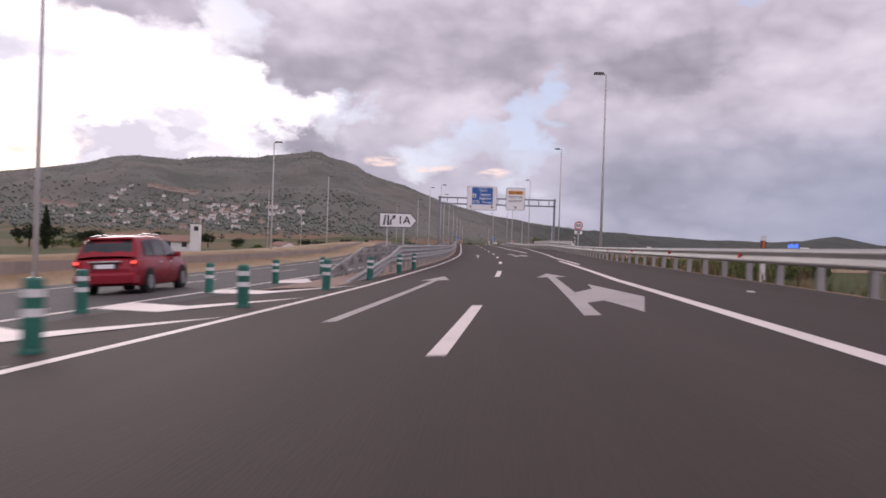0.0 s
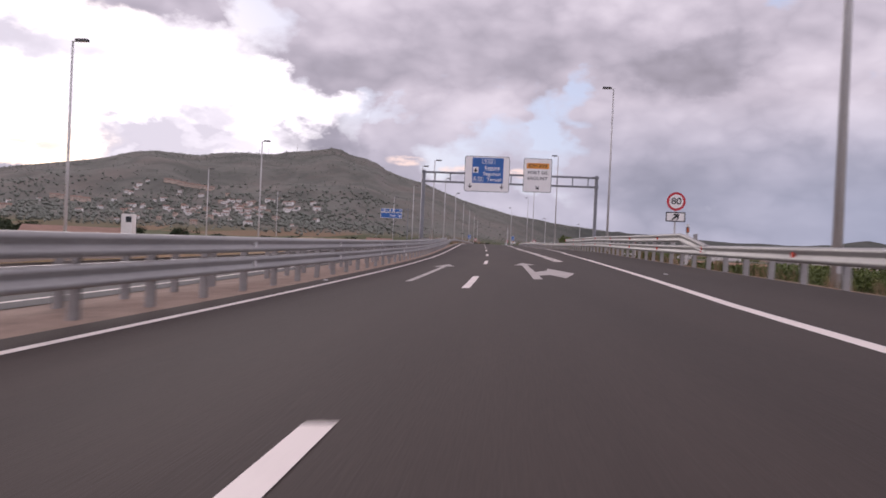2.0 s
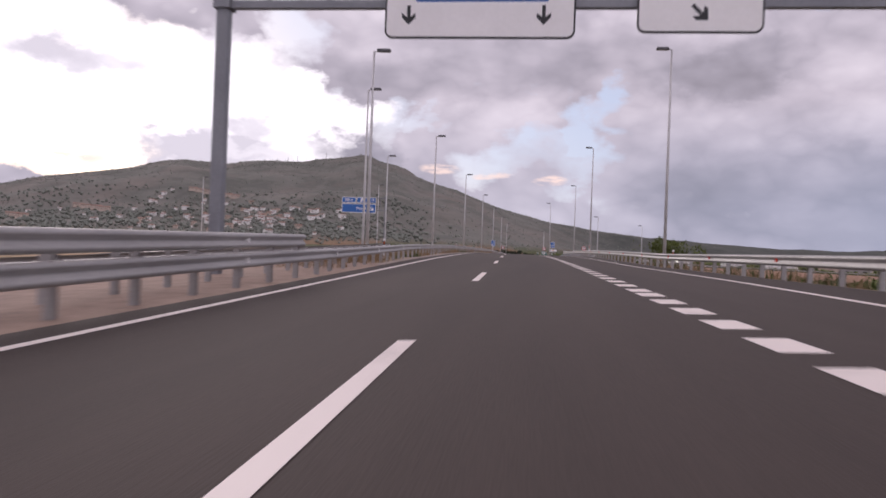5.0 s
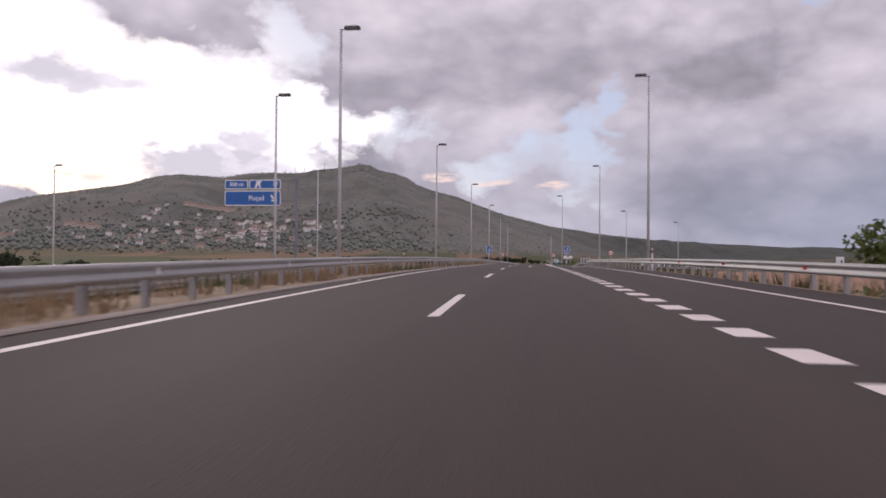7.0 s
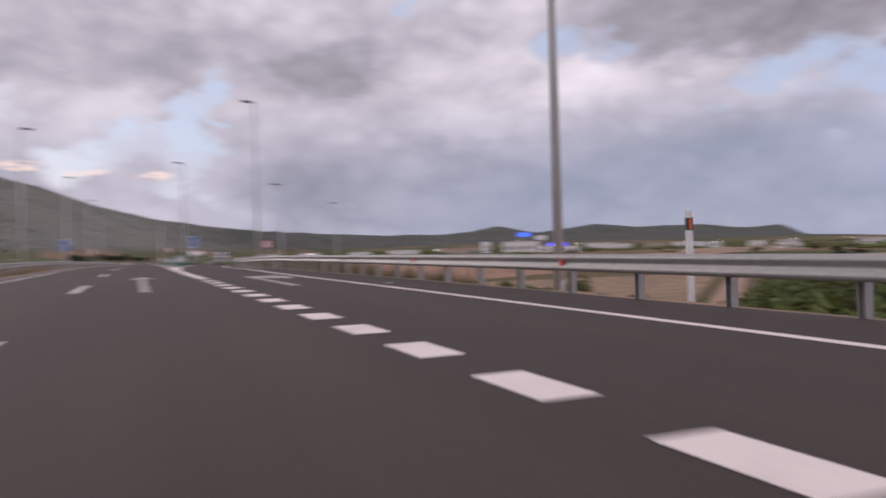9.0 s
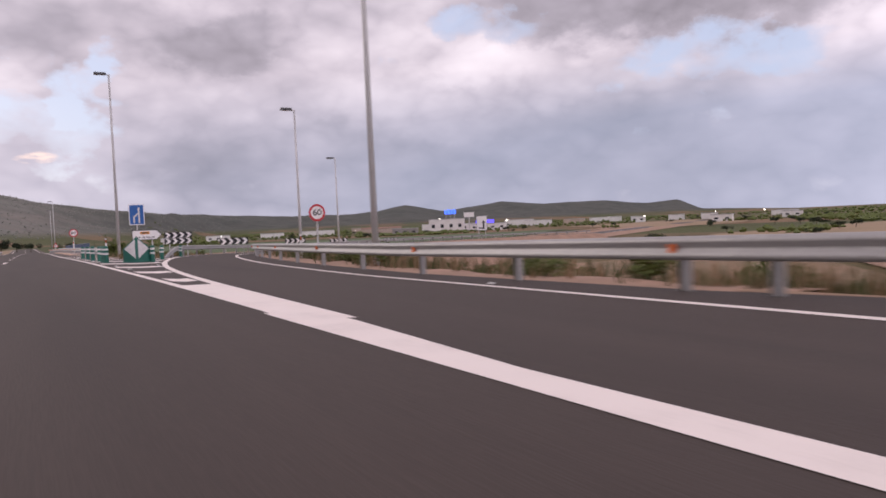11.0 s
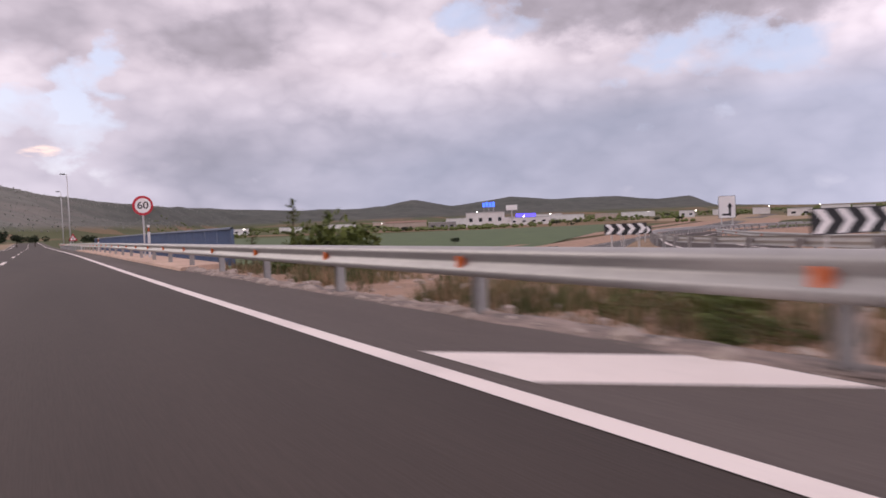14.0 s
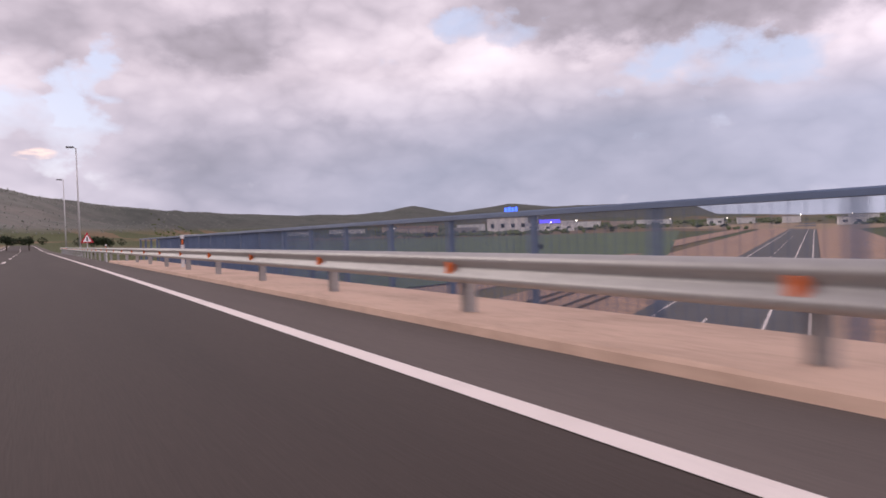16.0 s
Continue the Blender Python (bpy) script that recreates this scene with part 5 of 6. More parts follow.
mp0 = None
for u, y, h in ((6.3, 20.6, -0.05), (7.3, 72.4, 0.42), (9.1, 92, -0.1), (9.2, 150, -0.1), (9.67, 201.65, 0.34), (12.9, 269.85, 0.12), (9.35, 238, -0.1), (5.95, 290.9, 0.27), (5.75, 330.4, 0.48), (5.75, 361, 0.1), (6.0, 392, -0.1), (-4.9, 46, 0.0), (-5.6, 96, 0.0), (-5.9, 148, -0.05), (-6.2, 198, -0.1), (-6.3, 250, -0.1)):
    m = Matrix.Translation(P(u, y, h))
    if mp0 is None:
        mp0 = marker_post(m)
    else:
        copy_thing(mp0, m)
STUD = MB().box(-0.06, 0.06, -0.05, 0.05, 0, 0.018, 0.012).data("road_stud", REFLECT_WHITE)
for u, y in [(3.75 + 0.9, 16.0), (4.9, 80), (5.0, 65), (-3.95, 64.5), (-3.95, 48), (7.6, 160), (7.6, 195), (-3.9, 175), (-3.9, 195), (3.92, 259.9), (3.93, 263.9), (5.29, 263.5), (6.05, 268.9), (3.95, 274.9), (3.95, 279.5), (3.95, 287.5), (-3.9, 8.5), (7.9, 245), (7.7, 211)]:
    ob = new("road_stud", STUD)
    ob.location = P(u, y, 0.003)
    tagged(ob, "small white reflective road stud on the asphalt", "road stud", "road studs")


# ---- plants ----
def leaf_mass(blobs, n, size, rng, shell=0.55):
    """Many small leaf faces filling uneven blobs; each blob is centre, radii."""
    mb = MB()
    vol = [b[1][0] * b[1][1] * b[1][2] for b in blobs]
    for c, r in rng.choices(blobs, weights=vol, k=n):
        while True:
            d = Vector((rng.uniform(-1, 1), rng.uniform(-1, 1), rng.uniform(-1, 1)))
            if 0.05 < d.length < 1:
                break
        q = d.normalized() * (shell + (1 - shell) * rng.random() ** 0.6) * rng.uniform(0.85, 1.12)
        p = Vector(c) + Vector((q.x * r[0], q.y * r[1], q.z * r[2]))
        a = Vector((rng.gauss(0, 1), rng.gauss(0, 1), rng.gauss(0, 0.7))).normalized()
        b = a.cross(Vector((rng.gauss(0, 1), rng.gauss(0, 1), rng.gauss(0, 1)))).normalized()
        s = size * rng.uniform(0.6, 1.5)
        mb.add([p - a * s, p + b * s * 0.45, p + a * s, p - b * s * 0.45], [(0, 1, 2, 3)])
    return mb


def blob_set(n, spread, r, rng, z0, flat=0.8):
    out = []
    for _ in range(n):
        c = (rng.gauss(0, spread), rng.gauss(0, spread), z0 + rng.uniform(-0.5, 0.6) * spread * flat)
        k = r * rng.uniform(0.6, 1.2)
        out.append((c, (k, k, k * flat)))
    return out


rng = random.Random(11)
BUSH = [leaf_mass(blob_set(7, 0.55, 0.75, rng, 0.95, 0.85), 520, 0.14, rng).data("crown", LEAF) for _ in range(4)]
BUSH_TRUNK = MB().tube([(0, 0, -0.2), (0.03, 0, 0.4), (0.0, 0.05, 0.9)], [0.07, 0.055, 0.03], 7).data("trunk", BARK)
TREE = [leaf_mass(blob_set(14, 1.25, 1.15, rng, 4.4, 0.85), 1500, 0.2, rng, 0.4).data("crown", LEAF) for _ in range(2)]
DARK_TREE = [leaf_mass(blob_set(12, 1.2, 1.1, rng, 3.0, 0.8), 900, 0.24, rng, 0.4).data("crown", LEAF_DARK) for _ in range(3)]


def trunk_mesh(h, seed):
    r = random.Random(seed)
    mb = MB().tube([(0, 0, -0.4), (0.05, 0.03, h * 0.4), (0.0, 0.08, h * 0.75)], [0.17, 0.13, 0.08], 8)
    for k in range(5):
        a = r.uniform(0, math.tau)
        mb.tube([(0.03, 0.03, h * 0.45 + 0.2 * k), (0.55 * math.cos(a), 0.55 * math.sin(a), h * 0.7 + 0.15 * k), (1.3 * math.cos(a), 1.3 * math.sin(a), h * 0.95 + 0.1 * k)], [0.07, 0.05, 0.02], 6)
    return mb.data("trunk", BARK)


TRUNK = trunk_mesh(4.4, 3)
CYPRESS = leaf_mass([((0, 0, 0.8 + 0.55 * k), (0.95 - abs(k - 5) * 0.09, 0.95 - abs(k - 5) * 0.09, 0.8)) for k in range(15)], 2600, 0.24, rng, 0.5).data("crown", LEAF_DARK)


def conifer_mesh(seed):
    """Open young conifer: uneven boughs that rise and droop, with tufts of needles along their outer parts."""
    r = random.Random(seed)
    mb = MB()
    for w in range(46):
        z = 1.2 + 6.8 * (w / 46) ** 0.9 + r.uniform(-0.2, 0.2)
        reach = (2.3 - 1.95 * w / 46) * r.uniform(0.45, 1.2)
        a, rise = r.uniform(0, math.tau), r.uniform(0.0, 0.45)
        end = Vector((math.cos(a) * reach, math.sin(a) * reach, z + rise * reach))
        mb.tube([(0, 0, z), (math.cos(a) * reach * 0.5, math.sin(a) * reach * 0.5, z + rise * reach * 0.65), end], [0.03, 0.02, 0.008], 4)
        for j in range(34):
            s = r.uniform(0.3, 1.05)
            p = Vector((math.cos(a) * reach * s, math.sin(a) * reach * s, z + rise * reach * s)) + Vector((r.gauss(0, 0.10), r.gauss(0, 0.10), r.gauss(0, 0.08)))
            d = Vector((math.cos(a) + r.gauss(0, 0.8), math.sin(a) + r.gauss(0, 0.8), r.gauss(0.25, 0.5))).normalized() * 0.26
            n = Vector((-d.y, d.x, 0.02)).normalized() * 0.045
            mb.add([p - n, p + d, p + n], [(0, 1, 2)])
    return mb.data("crown", LEAF)


CONIFER = conifer_mesh(5)
CONIFER_TRUNK = MB().tube([(0, 0, -0.4), (0, 0, 4), (0, 0, 8.2)], [0.13, 0.08, 0.02], 8).data("trunk", BARK)


def plant(name, label, category, crown, trunk, p, scale, turn, group):
    th = thing(name, label, category, Matrix.Translation(p) @ Matrix.Rotation(turn, 4, "Z") @ Matrix.Diagonal((scale[0], scale[0], scale[1], 1)), group)
    part("trunk", trunk, None, th)
    part("crown", crown, None, th)
    return th


def on_land(x, y, dz=0.0):
    return Vector((x, y, land(x, y) + dz))


# citrus orchard on the low ground
n = 0
for i in range(18):
    for k in range(17):
        x, y = 20 + i * 3.9 + k * 1.2 + rng.uniform(-0.4, 0.4), 176 + k * 5.0 - i * 0.4 + rng.uniform(-0.4, 0.4)
        if x - 20 > (y - 176) * 1.05 + 40 or x < right_edge(min(y, 240)) + 13 or n > 230 or (y > 227 + (x - 31) * 0.97 - 6):
            continue
        s = rng.uniform(2.0, 2.5)
        plant("orange_tree", "round leafy green orange tree in an orchard", "tree", BUSH[n % 4], BUSH_TRUNK, on_land(x, y), (s, s * rng.uniform(0.9, 1.1)), rng.uniform(0, 6.3), "orchard trees")
        n += 1
# single trees and shrubs by the road
for x, y, z, s, t in ((15.5, 180.6, -0.8, 0.60, 0.4),):
    plant("roadside_tree", "dense green broadleaf tree standing below the road", "tree", TREE[int(t) % 2], TRUNK, (x, y, z), (s, s * 1.3), t, "roadside trees")
for u, y, s in ((8.15, 317.0, 0.27), (7.2, 318.2, 0.17), (8.7, 315.6, 0.22)):
    plant("conifer", "small open conifer sapling behind the crash barrier", "tree", CONIFER, CONIFER_TRUNK, P(u, y, -0.15), (s * 1.15, s), u, "conifer saplings")
for u, y, s, h in ((8.3, 316.6, 0.6, 0.8), (8.9, 315.8, 0.75, 0.95), (7.7, 316.6, 0.42, 0.5), (9.6, 316.2, 0.8, 0.85), (9.4, 314.5, 0.6, 0.6), (9.1, 313.4, 0.45, 0.4)):
    plant("shrub", "leafy green shrub beside the bridge end", "shrub", BUSH[int(u * 7) % 4], BUSH_TRUNK, P(u, y, -0.2), (s, h), u, "shrubs")
for k in range(10):
    x, y = rng.uniform(18, 34), rng.uniform(318, 345)
    s = rng.uniform(1.2, 2.3)
    plant("shrub", "green shrub below the bridge abutment", "shrub", BUSH[k % 4], BUSH_TRUNK, on_land(x, y, 0.3), (s, s), k, "shrubs")
for k in range(14):
    y = rng.uniform(294, 315)
    u = rng.uniform(6.3, min(ramp_u(y, -2.6) - 0.6, 18)) if ramp_u(y, -2.6) > 7.6 else 6.6
    s = rng.uniform(0.22, 0.5)
    p = P(min(u, 16), y, -0.25)
    p.x = xc(y) + u
    plant("shrub", "low green weed bush on bare earth", "shrub", BUSH[k % 4], BUSH_TRUNK, p, (s, s * 0.8), k, "shrubs")
for k in range(30):
    y = rng.uniform(-10, 120)
    u = right_edge(y) + rng.uniform(2.5, 7)
    s = rng.uniform(0.5, 1.1)
    plant("shrub", "low green shrub on the bank behind the barrier", "shrub", BUSH[k % 4], BUSH_TRUNK, P(right_edge(y), y) + Vector((u - right_edge(y), 0, -0.45 * (u - right_edge(y)))), (s, s), k, "shrubs")
for k in range(40):
    x, y = rng.uniform(60, 330), rng.uniform(300, 520)
    if abs(low_way(x, y)) < 40:
        continue
    s = rng.uniform(0.8, 1.6)
    plant("field_tree", "dark green tree at the edge of a field", "tree", DARK_TREE[k % 3], TRUNK, on_land(x, y), (s * 0.6, s * 0.55), k, "field trees")
for k in range(34):
    x, y = rng.uniform(15, 60), rng.uniform(232, 300)
    s = rng.uniform(0.8, 1.7)
    plant("shrub", "dark green shrub on bare orange earth", "shrub", BUSH[k % 4], BUSH_TRUNK, on_land(x, y, 0.1), (s, s), k, "shrubs")
for k in range(46):
    i = rng.randrange(i0, min(i0 + 60, len(RAMP_LINE)))
    q, d = ramp_edge(3.05, i)
    s = rng.uniform(0.25, 0.6)
    o = rng.uniform(1.2, 4)
    plant("shrub", "low green weed bush behind the slip road barrier", "shrub", BUSH[k % 4], BUSH_TRUNK, q + d * o + Vector((0, 0, -0.1 - 0.33 * max(0, o - 2.0))), (s, s * 0.8), k, "shrubs")
# trees far ahead, and on the flat ground beyond the slip road
for x, y, s in ((-9, 505, 1.0), (-5, 498, 1.1), (-1, 510, 0.9), (3, 503, 0.8), (-13, 520, 1.2), (-17, 512, 1.1), (12, 470, 0.7), (15, 476, 0.6), (-22, 520, 1.2)):
    plant("roadside_tree", "dark green tree beside the road ahead", "tree", DARK_TREE[int(abs(x)) % 3], TRUNK, (x, y, surf(0, 490) - 0.6), (s, s), x, "trees ahead")
for x, y, s in ((-120, 230, 1.5), (-126, 236, 1.3), (-104, 290, 1.6), (-96, 300, 1.2), (-88, 330, 1.2), (-72, 320, 1.3), (-68, 326, 1.1), (-112, 190, 1.4), (-118, 196, 1.6), (-52, 330, 1.1), (-47, 336, 1.2), (-30, 380, 1.2), (-26, 384, 1.1),
                (-150, 260, 1.7), (-160, 280, 1.5), (-140, 330, 1.6), (-38, 420, 1.3), (-60, 440, 1.5), (-80, 460, 1.4), (-20, 430, 0.9)):
    plant("field_tree", "dark green tree on flat ground below the hill", "tree", DARK_TREE[int(abs(x)) % 3], TRUNK, on_land(x, y, -0.3), (s, s * 0.9), x, "field trees")
for k in range(70):
    x, y = rng.uniform(-190, -48), rng.uniform(95, 420)
    s = rng.uniform(0.9, 2.0)
    plant("shrub", "dark green bush on the flat ground below the hill", "shrub", BUSH[k % 4], BUSH_TRUNK, on_land(x, y, -0.1), (s, s * 0.8), k, "plain bushes")
th = plant("cypress", "tall dark green cypress", "tree", CYPRESS, BUSH_TRUNK, on_land(-97.3, 168.6), (1.25, 1.15), 0, "")


# grass and weeds: uncounted blades
def blades(name, label, mat, spots, h, seed):
    r = random.Random(seed)
    mb = MB()
    for p, s in spots:
        for _ in range(5):
            a = r.uniform(0, math.tau)
            b = Vector((math.cos(a), math.sin(a), 0)) * 0.018 * s
            lean = Vector((r.gauss(0, 0.22), r.gauss(0, 0.22), 1)) * h * s * r.uniform(0.5, 1.2)
            q = p + Vector((r.gauss(0, 0.10), r.gauss(0, 0.10), -0.03))
            mb.add([q - b, q + b, q + lean], [(0, 1, 2)])
    return tagged(part(name, mb, mat), label, "grass", kind="stuff")


spots = []
for _ in range(5200):
    y = rng.uniform(134, 262) if rng.random() < 0.85 else rng.uniform(262, 420)
    u = rng.uniform(-4.85, -9.0)
    if noise.noise((u * 0.7, y * 0.22, 1)) > -0.12:
        spots.append((P(u, y, -0.02 - 0.05 * (-4.2 - u)), rng.uniform(0.6, 1.4)))
green = [q for q in spots if noise.noise((q[0].x * 0.3, q[0].y * 0.09, 7)) > 0.12]
blades("dry_grass", "tufts of dry straw-coloured grass beside the road", DRYGRASS, [q for q in spots if q not in green], 0.42, 1)
blades("weeds", "green weeds beside the road", GREENGRASS, green, 0.36, 6)
spots = []
for _ in range(3600):
    y = rng.uniform(281, 317)
    hi = min(ramp_u(y, -2.6), 14)
    u = rng.uniform(5.9, max(hi, 6.1))
    if noise.noise((u * 0.5, y * 0.3, 4)) > -0.05:
        p = P(min(u, 16), y, -0.16)
        p.x = xc(y) + u
        p.z -= 4.5 * max(0.0, min(1.0, (y - 318.6 + max(0, u - 9) * 0.55) / 8.0))
        spots.append((p, rng.uniform(0.7, 1.6)))
for _ in range(3600):
    y = rng.uniform(283, 319)
    u = 6.0 + abs(rng.gauss(0, 1.6))
    if u < ramp_u(y, -2.6) - 0.2 and noise.noise((u * 0.6, y * 0.35, 8)) > 0.08:
        p = P(min(u, 16), y, -0.13)
        p.x = xc(y) + u
        spots.append((p, rng.uniform(0.5, 1.5)))
rng.shuffle(spots)
blades("dry_grass", "dry grass on the earth between two roads", DRYGRASS, spots[: len(spots) // 2], 0.30, 2)
blades("weeds", "green weeds on the earth between two roads", GREENGRASS, spots[len(spots) // 2:], 0.30, 3)
spots = []
for _ in range(9000):
    if rng.random() < 0.6:
        y = rng.uniform(-15, 190) if rng.random() < 0.7 else rng.uniform(212, 243)
        o = rng.uniform(0.5, 5)
        p = P(right_edge(y), y) + Vector((o, 0, -0.05 - 0.33 * max(0, o - 0.9) ** 1.15))
    else:
        i = rng.randrange(i0, min(i0 + 70, len(RAMP_LINE)))
        o = rng.uniform(1.5, 5)
        q, d = ramp_edge(3.05, i)
        p = q + d * o + Vector((rng.uniform(-1, 1), rng.uniform(-1, 1), -0.05 - 0.33 * max(0, o - 2.0)))
    spots.append((p, rng.uniform(0.6, 1.6)))
blades("dry_grass", "dry grass on the bank behind the barrier", DRYGRASS, spots[::3], 0.42, 4)
blades("weeds", "green weeds on the bank behind the barrier", GREENGRASS, spots[1::2], 0.38, 5)

# stones lying on the bare earth and along the broken edge of the asphalt
mb = MB()
r_ = random.Random(21)
for k in range(900):
    y = r_.uniform(283, 318)
    edge_u = lerp(y, (286, 5.6), (298, 5.2), (312, 5.02), (317, 4.9))
    u = edge_u + (abs(r_.gauss(0.25, 0.3)) if k % 2 else r_.uniform(0.6, 5.5))
    if u > ramp_u(y, -2.7):
        continue
    w = min(0.22, 0.025 + r_.expovariate(1 / 0.028))
    p = P(min(u, 16), y, 0.0 if k % 2 else -0.11)
    p.x = xc(y) + u
    a0 = r_.uniform(0, 1)
    ring = [p + Vector((math.cos(a0 + i * math.tau / 6) * w * r_.uniform(0.7, 1.2), math.sin(a0 + i * math.tau / 6) * w * r_.uniform(0.7, 1.2), w * r_.uniform(0.1, 0.35))) for i in range(6)]
    top = [p + (q - p) * 0.55 + Vector((0, 0, w * r_.uniform(0.3, 0.5))) for q in ring]
    low_ring = [Vector((q.x, q.y, p.z - 0.05)) for q in ring]
    mb.add(low_ring + ring + top, [(i, (i + 1) % 6, 6 + (i + 1) % 6, 6 + i) for i in range(6)] + [(6 + i, 6 + (i + 1) % 6, 12 + (i + 1) % 6, 12 + i) for i in range(6)] + [tuple(range(12, 18))])
STONE = material("pale_stone", (0.48, 0.40, 0.34), (0.28, 0.22, 0.185), 0.9, scale=3, fine=20, bump=0.5)
tagged(part("stones", mb, STONE), "loose pale stones on bare earth beside the road", "stones", kind="stuff")

# ---- flat country: crop field, tracks, buildings ----
def patch_land(name, corners, mat, label, dz=0.25, n=14):
    a, b, c, d = [Vector((*p, 0)) for p in corners]
    rows = []
    for i in range(n + 1):
        p, q = a.lerp(d, i / n), b.lerp(c, i / n)
        rows.append([Vector((*(p.lerp(q, k / n)).xy, 0)) for k in range(n + 1)])
    rows = [[Vector((v.x, v.y, land(v.x, v.y) + dz)) for v in r] for r in rows]
    return tagged(part(name, MB().strip(rows), mat, smooth=True), label, "field", kind="structure")


CROP = material("green_crop", (0.075, 0.115, 0.035), (0.05, 0.08, 0.025), 0.9, scale=0.15, fine=1.5, bump=0.6)
STRAW = material("stubble", (0.33, 0.22, 0.13), (0.22, 0.16, 0.085), 0.95, scale=0.08, fine=1.2, bump=0.6)
patch_land("crop_field", [(20, 400), (95, 425), (330, 640), (60, 760)], CROP, "flat field of low green crop")
patch_land("crop_field", [(120, 300), (220, 330), (330, 420), (190, 400)], STRAW, "bare reddish field")
patch_land("crop_field", [(140, 250), (260, 250), (420, 360), (240, 330)], CROP, "field of green crop beyond the slip road")
patch_land("bare_field", [(16, 226), (29, 229), (120, 322), (60, 330)], VERGE, "bare orange earth beside an earth track", 0.15)
patch_land("crop_field", [(300, 520), (420, 560), (620, 800), (420, 760)], STRAW, "bare reddish field")
rows = [[Vector((30.0 + 2.4 * k, 228.0 - k * 2.4, land(46, 236) + 0.2)) + Vector((s * 0.707, s * 0.707, 0)) for k in range(2)] for s in stations(-10, 150, 6)]
tagged(part("earth_track", MB().strip(rows), SOIL, smooth=True), "pale earth track between orchard plots", "track", kind="structure")

WALL = [material("pale_render", (0.82, 0.80, 0.77), (0.70, 0.67, 0.63), 0.9, scale=0.3, fine=3, bump=0.1),
        material("cream_render", (0.55, 0.45, 0.37), (0.43, 0.34, 0.28), 0.9, scale=0.3, fine=3, bump=0.1)]
TILE = material("clay_roof", (0.33, 0.20, 0.15), (0.24, 0.145, 0.11), 0.9, scale=0.6, fine=4, bump=0.3)
DARK = material("dark_window", (0.03, 0.032, 0.035), rough=0.2, scale=1, bump=0.0)
METAL_ROOF = material("pale_metal_roof", (0.45, 0.44, 0.43), (0.35, 0.34, 0.33), 0.6, scale=0.2, fine=2, bump=0.1)


WINDOW_MESH = MB().box(-0.6, 0.6, -0.04, 0.05, 0, 1.3, 0.02).data("window", DARK)


def house_meshes(w, d, h, rise, wall):
    hw, hd = w / 2, d / 2
    body = MB().box(-hw, hw, -hd, hd, -3, h).add([(-hw, -hd, h), (-hw, hd, h), (-hw, 0, h + rise), (hw, -hd, h), (hw, hd, h), (hw, 0, h + rise)], [(0, 2, 1), (3, 4, 5)])
    roof = MB()
    for sg in (-1, 1):
        e = hd + 0.5
        z = h - rise * 0.5 / hd
        roof.add([(-hw - 0.4, sg * e, z), (hw + 0.4, sg * e, z), (hw + 0.4, 0, h + rise), (-hw - 0.4, 0, h + rise), (-hw - 0.4, sg * e, z + 0.25), (hw + 0.4, sg * e, z + 0.25), (hw + 0.4, 0, h + rise + 0.25), (-hw - 0.4, 0, h + rise + 0.25)],
                 [(0, 1, 2, 3), (4, 5, 6, 7), (0, 1, 5, 4), (1, 2, 6, 5), (0, 3, 7, 4)])
    spots_ = []
    for k in range(max(2, int(w / 3.2))):
        x = -hw + (k + 0.5) * w / max(2, int(w / 3.2))
        for z in [1.2] + ([4.0] if h > 5 else []):
            spots_.append((x, -hd, z))
    return body.data("wall", wall), roof.data("roof", TILE), WINDOW_MESH, spots_


HOUSES = [house_meshes(w, d, h, r, WALL[m]) for w, d, h, r, m in ((13, 9, 6, 1.8, 0), (10, 8, 3.4, 1.6, 0), (16, 9, 6.2, 1.7, 0), (12, 10, 5.6, 1.9, 1), (20, 9, 5.8, 1.6, 1))]


def sight(b, e, r0=500, r1=2400):
    """Where a line of sight from the hub meets the land."""
    x = y = 0
    r = r0
    while r < r1:
        x, y = HUB[0] + r * math.sin(radians(b)), HUB[1] + r * math.cos(radians(b))
        if land(x, y) >= 2.6 + r * math.tan(radians(e)):
            return x, y
        r += 6
    return None


def house_at(name, label, x, y, dz, turn, s, meshes):
    wall, roof, win, spots_ = meshes
    th = thing(name, label, "house", Matrix.Translation((x, y, land(x, y) + dz)) @ Matrix.Rotation(turn, 4, "Z") @ Matrix.Scale(s, 4), "hillside houses")
    part("wall", wall, None, th)
    part("roof", roof, None, th)
    for p in spots_:
        part("window", win, None, th).location = p


rng2 = random.Random(4)
CLUSTERS = [(6, -28.8, 0.8, 2.5, 4.0, 3.5), (30, -25.0, 2.8, 1.0, 3.2, 1.9), (24, -19.0, 1.8, 1.4, 3.2, 2.4), (24, -22.5, 2.2, 1.0, 2.8, 1.8), (26, -29.0, 6.0, 0.5, 2.2, 1.1)]
for count, b0, sd, e0, e1, em in CLUSTERS:
    for k in range(count):
        b, e = rng2.gauss(b0, sd), rng2.triangular(e0, e1, em)
        at_ = sight(b, e)
        if at_:
            house_at("house", "pale rendered house with a clay tile roof on the hillside", at_[0], at_[1], 0.8, radians(-b) + rng2.uniform(-0.7, 0.7), rng2.uniform(0.45, 0.82), HOUSES[rng2.choice((0, 0, 1, 1, 2, 3))])
for b, e, n_ in ((-26.4, 3.82, 7), (-34.2, 2.2, 4), (-38.5, 1.25, 2)):
    for k in range(n_):
        at_ = sight(b + k * 0.5, e - 0.06 * k)
        if at_:
            house_at("villa", "long cream rendered terrace building with clay roofs", at_[0], at_[1], 1.6, radians(-b), 0.9, HOUSES[4])
